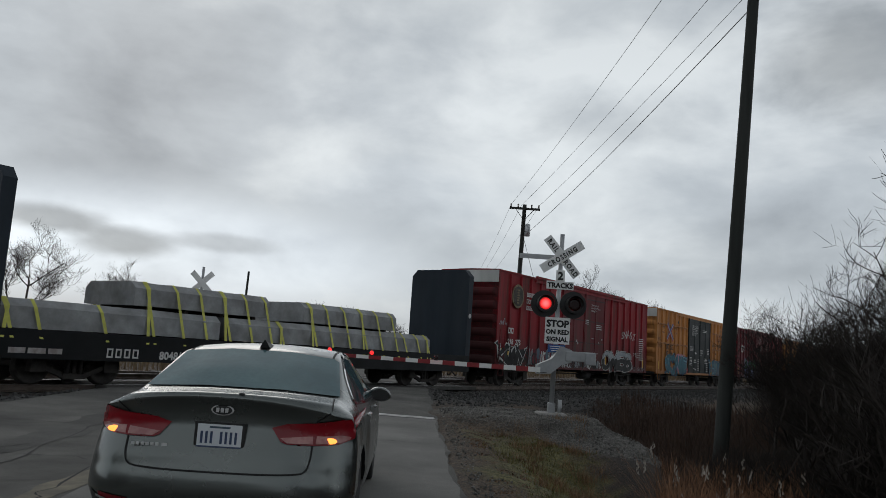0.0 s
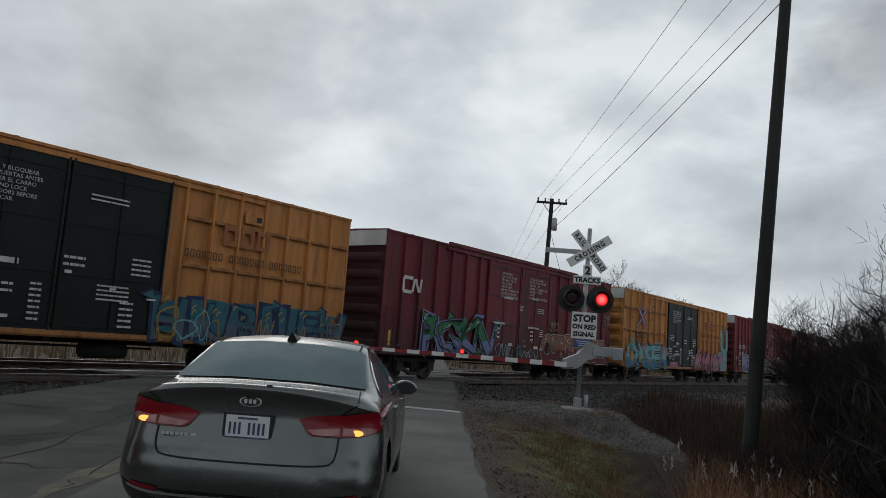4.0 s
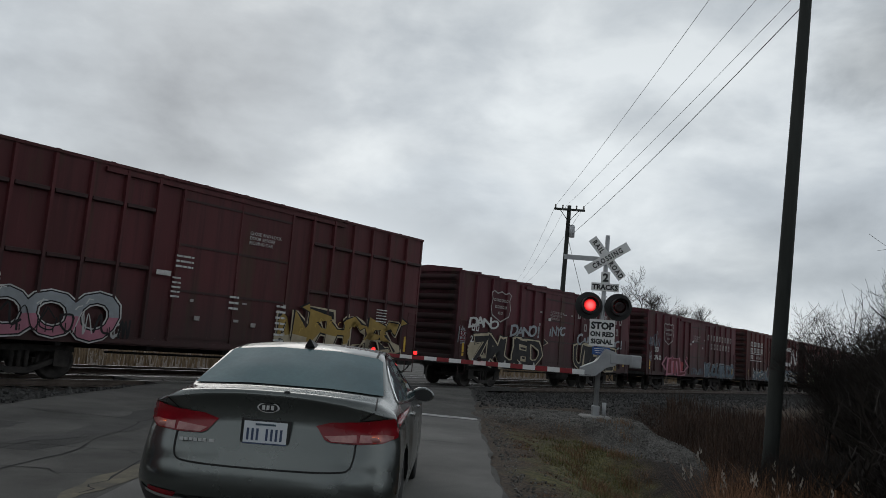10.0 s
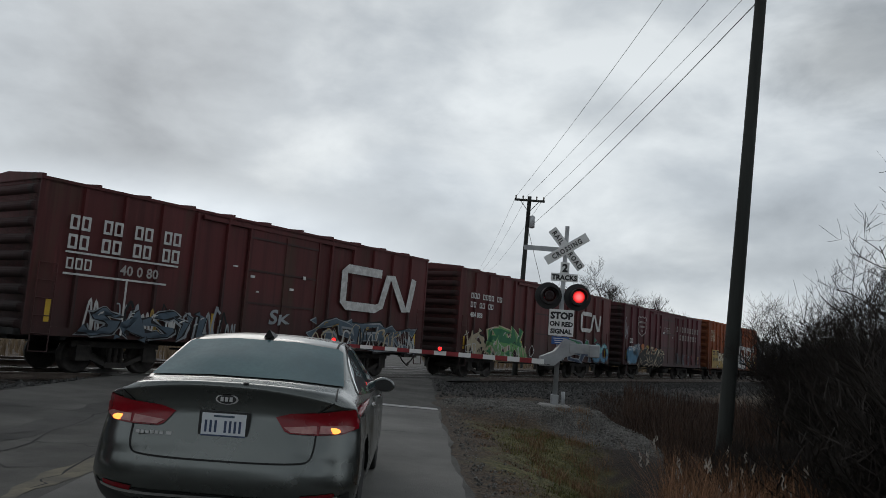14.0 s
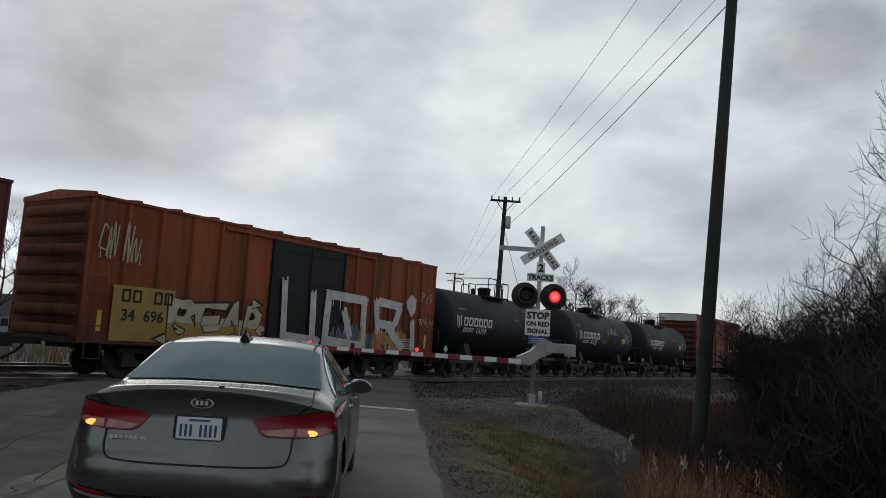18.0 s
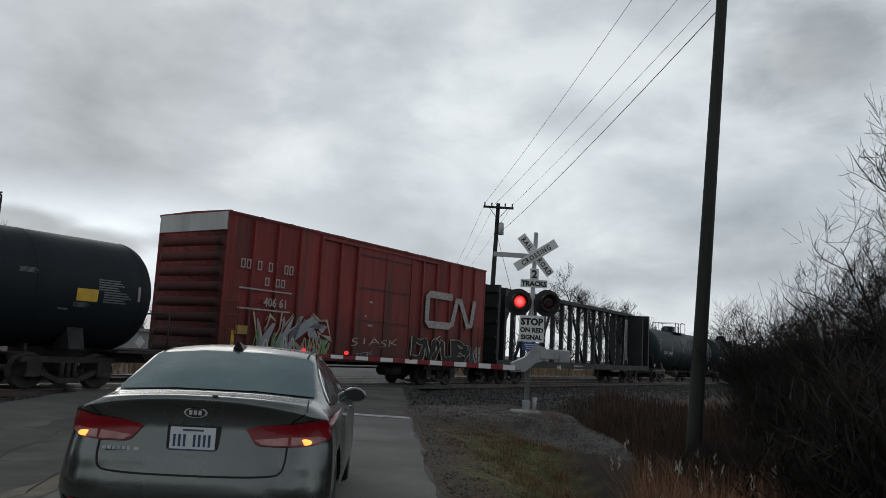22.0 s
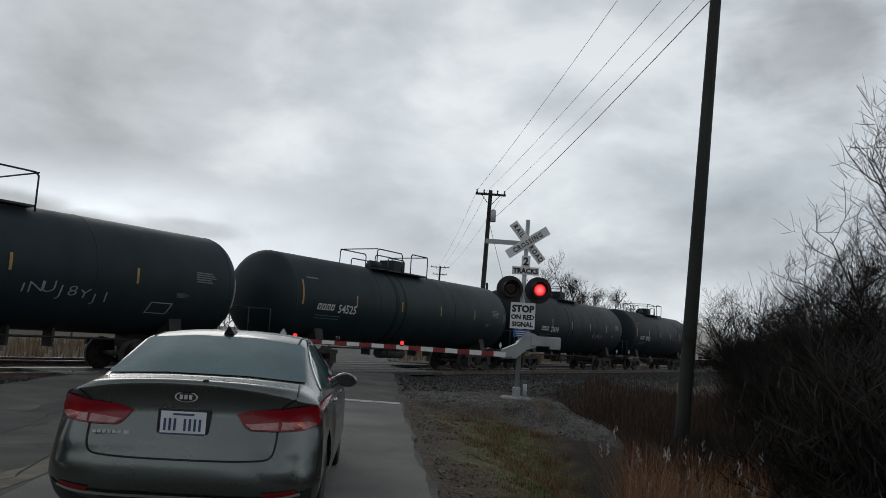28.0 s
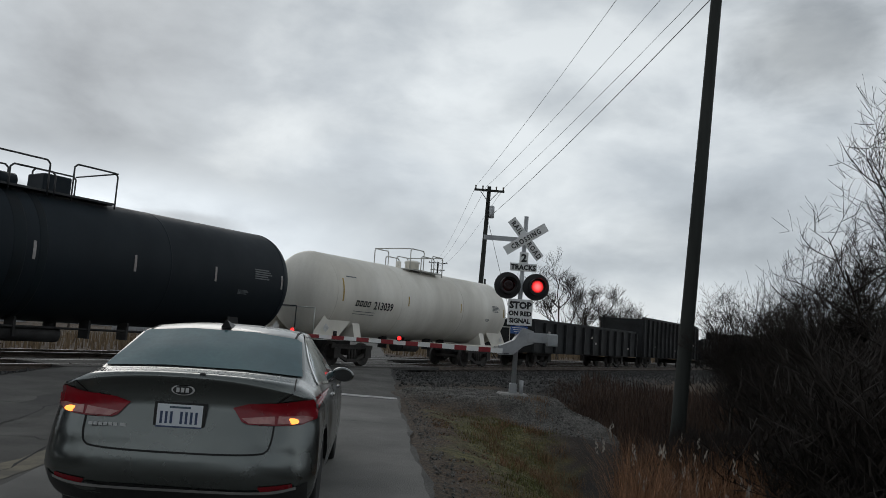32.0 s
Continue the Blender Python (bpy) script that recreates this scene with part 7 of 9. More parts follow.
def build_saloon():
    car = thing("sedan", "warm grey metallic saloon car waiting at the stop line", "car", Matrix.Translation((SAL_X, SAL_Y, 0)))
    bm = saloon_shell()
    tree = BVHTree.FromBMesh(bm)
    body = part("body", bm, CARPAINT, car)

    def patch(name, poly, material, way="rear", off=0.006, cuts=4, parent=None, label="", thick=0.0):
        """A shape drawn on the shell: laid on it from behind or from the side."""
        b = bmesh.new()
        if way == "rear":
            vs = [b.verts.new((x, -1.0, z)) for x, z in poly]
            d = Vector((0, 1, 0))
        elif way == "top":
            vs = [b.verts.new((x, y, 3.0)) for x, y in poly]
            d = Vector((0, 0, -1))
        else:
            sgn = 1 if way == "right" else -1
            vs = [b.verts.new((2.0 * sgn, y, z)) for y, z in poly]
            d = Vector((-sgn, 0, 0))
        f = b.faces.new(vs)
        bmesh.ops.triangulate(b, faces=[f])
        bmesh.ops.subdivide_edges(b, edges=b.edges[:], cuts=cuts, use_grid_fill=True)
        bmesh.ops.triangulate(b, faces=b.faces[:])
        bad = []
        for v in b.verts:
            hit, n, _, _ = tree.ray_cast(v.co, d)
            if hit is None:
                bad.append(v)
            else:
                if n.dot(d) > 0:
                    n = -n
                v.co = hit + n * off
        bmesh.ops.delete(b, geom=bad, context="VERTS")
        b.normal_update()
        for f in b.faces:
            if f.normal.dot(d) > 0:
                f.normal_flip()
            f.smooth = True
        return part(name, b, material, parent or car, label)

    def line(name, pts, r, material, way="rear", off=0.004, parent=None, label=""):
        b = bmesh.new()
        P = [Vector(p) for p in curve_pts(pts, 8)]
        prev = None
        for i, p in enumerate(P):
            t = (P[min(i + 1, len(P) - 1)] - P[max(i - 1, 0)]).normalized()
            nn = Vector((-t.y, t.x)) * r
            row = []
            for q in (p + nn, p - nn):
                if way == "rear":
                    o, d = Vector((q.x, -1, q.y)), Vector((0, 1, 0))
                elif way == "top":
                    o, d = Vector((q.x, q.y, 3)), Vector((0, 0, -1))
                else:
                    o, d = Vector((2.0, q.x, q.y)), Vector((-1, 0, 0))
                hit, n, _, _ = tree.ray_cast(o, d)
                if hit is None:
                    row = None
                    break
                if n.dot(d) > 0:
                    n = -n
                row.append(b.verts.new(hit + n * off))
            if row and prev:
                f = b.faces.new((prev[0], prev[1], row[1], row[0]))
                f.smooth = True
            prev = row
        return part(name, b, material, parent or car, label)

    patch("rear_window", [(-0.735, 1.10), (-0.3, 1.125), (0.3, 1.125), (0.735, 1.10), (0.655, 1.345), (0.61, 1.37), (0.25, 1.405), (-0.25, 1.405), (-0.61, 1.37), (-0.655, 1.345)], GLASS, cuts=7, label="sloping tinted rear window reflecting the sky")
    for s in ("right", "left"):
        patch("side_window", [(0.98, 1.06), (1.25, 1.04), (2.05, 1.02), (2.05, 1.36), (1.70, 1.375), (1.40, 1.30)], GLASS, s, cuts=5, label="tinted rear side window")
        patch("side_window", [(2.10, 1.02), (3.25, 1.00), (3.40, 1.02), (2.95, 1.30), (2.60, 1.36), (2.10, 1.365)], GLASS, s, cuts=5, label="tinted front side window")
    line("window_trim", [(0.95, 1.045), (1.5, 1.02), (2.2, 1.0), (3.3, 0.985)], 0.012, CHROME, "side", 0.008)
    line("window_trim", [(0.95, 1.05), (1.2, 1.22), (1.45, 1.335), (1.75, 1.395), (2.1, 1.40), (2.6, 1.375)], 0.012, CHROME, "side", 0.008, label="chrome strip over the side windows")
    # lamps
    for s in (-1, 1):
        out = [(s * 0.34, 0.905), (s * 0.44, 0.935), (s * 0.66, 0.955), (s * 0.80, 0.975), (s * 0.893, 0.975), (s * 0.895, 0.93), (s * 0.89, 0.84), (s * 0.80, 0.805), (s * 0.62, 0.797), (s * 0.45, 0.80), (s * 0.41, 0.815)]
        tl = patch("tail_light", out, LAMP_RED, off=0.010, cuts=4, label="wide red tail light wrapping round the corner")
        patch("reverse_lamp", [(s * 0.405, 0.838), (s * 0.62, 0.858), (s * 0.625, 0.805), (s * 0.455, 0.806)], LAMP_CLEAR, off=0.016, cuts=3, parent=tl, label="pale lower strip of the tail light")
        patch("turn_lamp", [(s * 0.645, 0.860), (s * 0.80, 0.866), (s * 0.862, 0.852), (s * 0.855, 0.832), (s * 0.79, 0.812), (s * 0.642, 0.806)], LAMP_CLEAR, off=0.016, cuts=3, parent=tl, label="amber turn lamp")
        hit = tree.ray_cast(Vector((s * 0.745, -1, 0.832)), Vector((0, 1, 0)))[0]
        b = lathe([(-0.006, 0.006), (-0.005, 0.017), (-0.001, 0.021)], 20, "y")
        k = len(b.faces)
        b2 = lathe([(0.001, 0.021), (0.005, 0.017), (0.006, 0.006)], 20, "y")
        tmp = bpy.data.meshes.new("bulb_back")
        b2.to_mesh(tmp)
        b2.free()
        b.from_mesh(tmp)
        bpy.data.meshes.remove(tmp)
        b.faces.ensure_lookup_table()
        for f in b.faces[k:]:
            f.material_index = 1
        for v in b.verts:
            v.co.x *= 2.1
        at = hit + Vector((0, -0.028, 0))
        BULBS.append((part("turn_bulb", b, [AMBER, LAMP_CLEAR], tl, "blinking amber bulb", at), at))
        patch("bumper_reflector", [(s * 0.56, 0.405), (s * 0.78, 0.425), (s * 0.78, 0.395), (s * 0.58, 0.372)], LAMP_RED, off=0.008, cuts=2, label="red bumper reflector")
    # lid gaps and creases
    line("lid_gap", [(-0.625, 0.80), (-0.62, 0.70), (-0.595, 0.635), (-0.52, 0.612), (-0.25, 0.60), (0.25, 0.60), (0.52, 0.612), (0.595, 0.635), (0.62, 0.70), (0.625, 0.80)], 0.006, SEAM, label="dark gap round the boot lid")
    line("lid_gap", [(-0.64, 0.955), (-0.70, 1.0), (-0.73, 1.02)], 0.005, SEAM)
    line("lid_gap", [(0.64, 0.955), (0.70, 1.0), (0.73, 1.02)], 0.005, SEAM)
    for s in (-1, 1):
        line("lid_gap", [(s * 0.735, 0.22), (s * 0.715, 0.45), (s * 0.70, 0.66)], 0.005, SEAM, "top", label="gap beside the boot lid")
        line("roof_gap", [(s * 0.60, 1.34), (s * 0.585, 1.9), (s * 0.585, 2.6)], 0.009, SEAM, "top", label="black joint along the roof")
    for yy in (2.08, 3.2):
        line("door_gap", [(yy, 1.0), (yy + 0.02, 0.7), (yy + 0.03, 0.35)], 0.005, SEAM, "side")
    line("door_gap", [(1.05, 1.02), (1.16, 0.85), (1.45, 0.6), (1.47, 0.35)], 0.005, SEAM, "side")
    patch("bumper_insert", [(-0.875, 0.425), (-0.80, 0.395), (-0.50, 0.365), (0.5, 0.365), (0.80, 0.395), (0.875, 0.425), (0.87, 0.26), (0.5, 0.25), (-0.5, 0.25), (-0.87, 0.26)], TRIM, off=0.006, cuts=4, label="black lower bumper insert")
    line("bumper_strip", [(-0.80, 0.395), (-0.5, 0.362), (0.5, 0.362), (0.80, 0.395)], 0.010, CHROME, off=0.012, label="thin bright bumper strip")
    # plate, emblem, name
    y = rear_y(0, 0.83)
    pl = part("number_plate_frame", box(-0.172, 0.172, y - 0.024, y + 0.03, 0.735, 0.923, 0.006), TRIM, car, "black number plate frame")
    part("number_plate", box(-0.150, 0.150, y - 0.027, y - 0.023, 0.764, 0.910), PLATE, pl, "white number plate")
    for k in range(8):
        if k != 3:
            part("plate_bar", shared("plate_bar", lambda: (box(0, 0.016, -0.030, -0.0275, 0.782, 0.862), PLATE_INK), "plate_bar"), None, pl, "dark blue plain bar", (-0.128 + k * 0.033, y, 0))
    part("plate_bar", box(-0.07, 0.07, y - 0.030, y - 0.0275, 0.884, 0.897), spray("slate"), pl)
    part("plate_bar", box(-0.152, 0.152, y - 0.0295, y - 0.0275, 0.757, 0.766), PLATE_INK, pl)
    y = rear_y(0, 1.01)
    bm = bmesh.new()
    for r, ya, mi in ((1.0, y - 0.012, 0), (0.84, y - 0.018, 1)):
        vs = [bm.verts.new((math.cos(2 * math.pi * i / 28) * 0.078 * r, ya, 1.005 + math.sin(2 * math.pi * i / 28) * 0.036 * r)) for i in range(28)]
        bm.faces.new(vs[::-1]).material_index = mi
    for i in range(3):
        add_box(bm, -0.042 + i * 0.031, -0.022 + i * 0.031, y - 0.024, y - 0.0185, 0.99, 1.02, 0)
    for f in bm.faces:
        f.normal_update()
    part("emblem", bm, [SILVER, TRIM], car, "oval chrome emblem on the boot lid")
    y = rear_y(-0.47, 0.755)
    for i in range(7):
        x = -0.585 + i * 0.032 + (0.012 if i == 6 else 0)
        part("badge", box(x, x + (0.036 if i == 6 else 0.024), y - 0.008, y - 0.002, 0.745, 0.766), SILVER, car, "small bright badge as a plain bar")
    part("boot_button", lathe([(1.108, 0.022), (1.122, 0.02), (1.126, 0.01)], 10, "z"), TRIM, car, "", (0.11, 0.14, 0))
    # antenna fin
    hit, _, _, _ = tree.ray_cast(Vector((0, 1.55, 3)), Vector((0, 0, -1)))
    zt = hit.z
    bm = bmesh.new()
    pr = [(-0.045, 1.42, zt - 0.012), (0.045, 1.42, zt - 0.012), (0.045, 1.68, zt + 0.002), (-0.045, 1.68, zt + 0.002)]
    b0 = [bm.verts.new(p) for p in pr]
    t0 = [bm.verts.new(p) for p in ((-0.006, 1.40, zt + 0.055), (0.006, 1.40, zt + 0.055))]
    bm.faces.new((b0[0], b0[1], t0[1], t0[0]))
    bm.faces.new((b0[1], b0[2], t0[1]))
    bm.faces.new((b0[2], b0[3], t0[0], t0[1]))
    bm.faces.new((b0[3], b0[0], t0[0]))
    bmesh.ops.recalc_face_normals(bm, faces=bm.faces[:])
    part("antenna_fin", bm, TRIM, car, "black antenna fin on the roof")
    # mirrors, handles, wheels
    for s in (-1, 1):
        bm = bmesh.new()
        bmesh.ops.create_uvsphere(bm, u_segments=16, v_segments=10, radius=1)
        for v in bm.verts:
            v.co = Vector((s * (0.965 + v.co.x * 0.115), 2.93 + v.co.y * 0.09, 1.015 + v.co.z * 0.075 - 0.01 * v.co.x * s))
        for f in bm.faces:
            f.smooth = True
        mr = part("mirror", bm, CARPAINT, car, "grey door mirror housing")
        bm = bmesh.new()
        vs = [bm.verts.new((s * (0.965 + math.cos(2 * math.pi * i / 16) * 0.098), 2.845 - 0.012, 1.013 + math.sin(2 * math.pi * i / 16) * 0.06)) for i in range(16)]
        f = bm.faces.new(vs)
        f.normal_update()
        if f.normal.y > 0:
            f.normal_flip()
        part("mirror_glass", bm, TRIM, mr)
        part("mirror_arm", tube((s * 0.80, 2.95, 0.99), (s * 0.90, 2.94, 1.0), 0.03), TRIM, mr)
        for hy in (1.55, 2.6):
            part("door_handle", box(min(s * 0.915, s * 0.95), max(s * 0.915, s * 0.95), hy, hy + 0.2, 0.90, 0.925, 0.006), CHROME, car, "chrome door handle")
        for wy in (1.04, 3.85):
            tyre = part("wheel", lathe([(-0.11, 0.24), (-0.11, 0.315), (-0.09, 0.335), (0.09, 0.335), (0.11, 0.315), (0.11, 0.24)], 32), RUBBER, car, "black tyre on an alloy rim", (s * 0.80, wy, 0.335))
            part("rim", lathe([(-0.05, 0.245), (-0.05, 0.22), (s * 0.06, 0.20), (s * 0.07, 0.06), (s * 0.09, 0.05)], 24), ALLOY, tyre)
            part("wheel_well", lathe([(-0.16, 0.40), (-0.15, 0.40)], 24), TRIM, car, "", (s * 0.62, wy, 0.36))
    part("floor_pan", box(-0.78, 0.78, 0.3, 4.5, 0.2, 0.26), TRIM, car)
    part("exhaust", tube((0.5, 0.08, 0.27), (0.5, 0.5, 0.27), 0.04), CHROME, car)
    return car


build_saloon()


# ---- the crossing signal, gate and poles ----
LENS_DARK = surf("dark_red_lens", (0.022, 0.004, 0.004), rough=0.2)


def lens_glow(name, r):
    """Red light-emitting lens, bright in the middle and dimmer to its rim."""
    m = glow(name, (1.0, 0.035, 0.035), 1.0)
    nt = m.node_tree
    bs = nt.nodes["Principled BSDF"]
    tc = nt.nodes.new("ShaderNodeTexCoord")
    ln = nt.nodes.new("ShaderNodeVectorMath")
    ln.operation = "LENGTH"
    nt.links.new(tc.outputs["Object"], ln.inputs[0])
    mr = nt.nodes.new("ShaderNodeMapRange")
    for i, v in ((1, r * 0.1), (2, r * 0.85), (3, 6.0), (4, 0.45)):
        mr.inputs[i].default_value = v
    mr.interpolation_type = "SMOOTHSTEP"
    nt.links.new(ln.outputs["Value"], mr.inputs[0])
    nt.links.new(mr.outputs[0], bs.inputs["Emission Strength"])
    return m


LENS_LIT = lens_glow("lit_red_lens", 0.165)
LENS_SMALL = glow("lit_small_red_lens", (1.0, 0.02, 0.02), 2.0)
FLASHERS = []


def blade_sign(sig, cx, cz, y, ang, words, length=1.22, high=0.23, back=False):
    b = part("crossbuck_blade", box(-length / 2, length / 2, -0.008, 0.008, -high / 2, high / 2, 0.004), GALV if back else WHITE, sig, "white crossbuck blade" if not back else "grey back of a crossbuck blade", (cx, y, cz), (0, -ang, 0))
    if words:
        for wtxt, xx in words:
            lettering(wtxt, high * 0.76, BLACK, b, (xx, -0.012, -high * 0.27), align="CENTER", bold=0.006, spacing=1.28, squeeze=0.84)
    return b


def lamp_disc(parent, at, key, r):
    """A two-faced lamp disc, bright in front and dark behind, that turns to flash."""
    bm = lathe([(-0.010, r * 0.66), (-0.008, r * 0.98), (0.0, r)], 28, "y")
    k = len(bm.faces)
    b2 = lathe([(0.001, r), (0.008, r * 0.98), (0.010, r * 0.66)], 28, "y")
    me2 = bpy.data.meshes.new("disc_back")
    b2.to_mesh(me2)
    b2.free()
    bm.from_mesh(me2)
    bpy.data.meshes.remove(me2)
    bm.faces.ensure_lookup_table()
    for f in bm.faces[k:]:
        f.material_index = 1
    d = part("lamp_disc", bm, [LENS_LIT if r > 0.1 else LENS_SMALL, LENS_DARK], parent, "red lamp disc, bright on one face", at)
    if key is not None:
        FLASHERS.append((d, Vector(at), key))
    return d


def lens_ring():
    """A flat black ring between the lens and the hood."""
    bm = bmesh.new()
    n = 32
    rows = [[bm.verts.new((math.cos(2 * math.pi * i / n) * r, y, math.sin(2 * math.pi * i / n) * r)) for i in range(n)] for r, y in ((0.153, -0.19), (0.204, -0.19), (0.204, -0.02), (0.153, -0.02))]
    for a, b in zip(rows, rows[1:] + rows[:1]):
        for i in range(n):
            bm.faces.new((a[i], a[(i + 1) % n], b[(i + 1) % n], b[i]))
    bmesh.ops.recalc_face_normals(bm, faces=bm.faces[:])
    return bm


def flasher(sig, x, z, y, key):
    """A round lamp on a black backboard, with a hood."""
    bd = part("backboard", lathe([(-0.012, 0.335), (0.012, 0.335)], 32, "y"), BLACK, sig, "round black backboard", (x, y, z))
    part("lamp_housing", lathe([(0.0, 0.17), (0.16, 0.15), (0.2, 0.08)], 20, "y"), BLACK, bd)
    bm = bmesh.new()
    n = 20
    rings = []
    for yy in (-0.02, -0.30):
        rings.append([bm.verts.new((math.cos(math.pi * (-0.12 + 1.24 * i / n)) * 0.205, yy - (0.0 if yy > -0.1 else 0.06 * (i / n) * (1 - i / n) * 4), math.sin(math.pi * (-0.12 + 1.24 * i / n)) * 0.205)) for i in range(n + 1)])
    for i in range(n):
        bm.faces.new((rings[0][i], rings[0][i + 1], rings[1][i + 1], rings[1][i])).smooth = True
    part("hood", bm, BLACK, bd, "black hood over the lamp")
    part("lens_ring", lens_ring(), BLACK, bd)
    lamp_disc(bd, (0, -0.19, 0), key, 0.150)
    return bd


MAST = Vector((3.50, 19.30, float(land_z(np.float64(3.5), np.float64(19.3)))))
sig = thing("crossing_signal", "railway crossing signal with crossbuck, red lamps and gate mechanism", "signal", Matrix.Translation((MAST.x, MAST.y, 0)))
zb = MAST.z
part("mast", tube((0.0, 0, zb), (0.09, 0, 4.62), 0.062, 0.055, 14), GALV, sig, "round galvanised mast")
part("mast_base", box(-0.09, 0.09, -0.09, 0.09, zb - 0.05, zb + 0.30, 0.02), GALV, sig, "flanged cast base")
part("foundation", box(-0.35, 0.35, -0.35, 0.35, zb - 0.35, zb + 0.06, 0.03), surf("concrete", (0.34, 0.33, 0.31), (0.24, 0.23, 0.22), 3.0, 0.9, bump=0.4), sig)
part("junction_pipe", tube((0.2, -0.05, zb), (0.2, -0.05, zb + 0.38), 0.05), GALV, sig)
blade_sign(sig, 0.09, 4.04, -0.09, 34, [("CROSSING", 0)])
blade_sign(sig, 0.09, 4.04, -0.065, -50, [("RAIL", -0.36), ("ROAD", 0.36)])
part("side_sign", box(-0.95, -0.05, 0.11, 0.135, 3.97, 4.09), GALV, sig, "edge of a sign facing another road")
t2 = part("track_sign", box(-0.11, 0.11, -0.085, -0.072, 3.42, 3.70, 0.004), WHITE, sig, "white sign with the number of tracks", (0.07, 0, 0))
lettering("2", 0.27, BLACK, t2, (0, -0.09, 3.465), align="CENTER", bold=0.012)
t3 = part("track_sign", box(-0.34, 0.34, -0.085, -0.072, 3.22, 3.42, 0.004), WHITE, sig, "white sign with the word tracks", (0.07, 0, 0))
lettering("TRACKS", 0.17, BLACK, t3, (0, -0.09, 3.26), align="CENTER", bold=0.008)
part("lamp_arm", tube((-0.30, 0.02, 2.86), (0.42, 0.02, 2.86), 0.04), GALV, sig, "cross arm that holds the lamps")
flasher(sig, -0.30, 2.84, -0.06, 0)
flasher(sig, 0.42, 2.85, -0.06, 1)
sg = part("stop_sign_board", box(-0.31, 0.31, -0.10, -0.085, 1.87, 2.52, 0.004), WHITE, sig, "white board with black words", (0.05, 0, 0))
lettering("STOP", 0.23, BLACK, sg, (0, -0.104, 2.29), align="CENTER", bold=0.012)
lettering("ON RED", 0.155, BLACK, sg, (0, -0.104, 2.11), align="CENTER", bold=0.008)
lettering("SIGNAL", 0.155, BLACK, sg, (0, -0.104, 1.93), align="CENTER", bold=0.008)
bs_ = part("notice", box(-0.215, 0.215, -0.09, -0.078, 1.66, 1.85, 0.003), BLUE, sig, "small blue notice with white lines", (0.05, 0, 0))
bm = bmesh.new()
for k in range(3):
    add_box(bm, -0.17 + 0.02 * k, 0.17 - 0.03 * k, -0.094, -0.0905, 1.80 - 0.05 * k, 1.815 - 0.05 * k)
part("notice_lines", bm, WHITE, bs_)
bm = bmesh.new()
pr = [(-0.42, 1.12), (-0.10, 1.14), (0.16, 1.36), (0.40, 1.44), (0.40, 1.74), (0.14, 1.82), (-0.08, 1.50), (-0.42, 1.34)]
a = [bm.verts.new((x, -0.26, z)) for x, z in pr]
b = [bm.verts.new((x, 0.10, z)) for x, z in pr]
for i in range(len(pr)):
    bm.faces.new((a[i], a[(i + 1) % len(pr)], b[(i + 1) % len(pr)], b[i]))
bm.faces.new(a)
bm.faces.new(b[::-1])
bmesh.ops.recalc_face_normals(bm, faces=bm.faces[:])
part("gate_mechanism", bm, GALV, sig, "grey gate mechanism housing")
part("counterweight_arm", box(0.25, 0.98, -0.30, -0.20, 1.47, 1.71, 0.01), GALV, sig, "grey counterweight arm")
part("counterweight", box(0.72, 0.98, -0.36, -0.20, 1.40, 1.70, 0.02), GALV, sig)

gate = thing("crossing_gate", "lowered crossing gate arm with red and white bands", "gate", Matrix.Translation((MAST.x, MAST.y - 0.29, 0)))
n, x0, x1 = 21, -0.36, -6.6


def arm_z(x):
    return 1.215 + 0.009 * -x


for i in range(n):
    a, b = x0 + (x1 - x0) * i / n, x0 + (x1 - x0) * (i + 1) / n
    h = 0.060 - 0.026 * i / n
    bm = bmesh.new()
    vs = [bm.verts.new(p) for p in ((a, -0.02, arm_z(a) - h), (b, -0.02, arm_z(b) - h), (b, 0.02, arm_z(b) - h), (a, 0.02, arm_z(a) - h), (a, -0.02, arm_z(a) + h), (b, -0.02, arm_z(b) + h), (b, 0.02, arm_z(b) + h), (a, 0.02, arm_z(a) + h))]
    for q in ((3, 2, 1, 0), (4, 5, 6, 7), (0, 1, 5, 4), (1, 2, 6, 5), (2, 3, 7, 6), (3, 0, 4, 7)):
        bm.faces.new([vs[k] for k in q])
    bmesh.ops.recalc_face_normals(bm, faces=bm.faces[:])
    part("arm_band", bm, REDTAPE if i % 2 else WHITE, gate, "red band" if i % 2 else "white band")
for x, key in ((-2.90, 1), (-4.45, 0), (-5.46, None)):
    lp = part("gate_lamp", tube((x, 0.0, arm_z(x) + 0.04), (x, 0.0, arm_z(x) + 0.16), 0.05, n=12), BLACK, gate, "small gate lamp")
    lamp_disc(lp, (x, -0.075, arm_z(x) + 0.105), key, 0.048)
part("gate_cable", tube((-0.2, 0, 1.16), (-5.4, 0, 1.21), 0.008, n=5), BLACK, gate)

# the signal on the far side, seen from behind
sig2 = thing("crossing_signal", "far crossing signal seen from behind, grey crossbuck and lamps", "signal", Matrix.Translation((-9.0, 33.0, float(land_z(np.float64(-9), np.float64(33.0))))))
part("mast", tube((0, 0, 0), (0.05, 0, 4.4), 0.062, 0.055, 12), GALV, sig2)
blade_sign(sig2, 0.05, 3.72, -0.07, 45, None)
blade_sign(sig2, 0.05, 3.72, -0.09, -45, None)
part("lamp_arm", tube((-0.42, 0, 2.72), (0.46, 0, 2.72), 0.04), GALV, sig2)
flasher(sig2, -0.40, 2.70, -0.06, 1)
flasher(sig2, 0.38, 2.72, -0.06, 0)
part("gate_mechanism", box(-0.3, 0.35, -0.15, 0.2, 1.1, 1.6, 0.03), GALV, sig2)
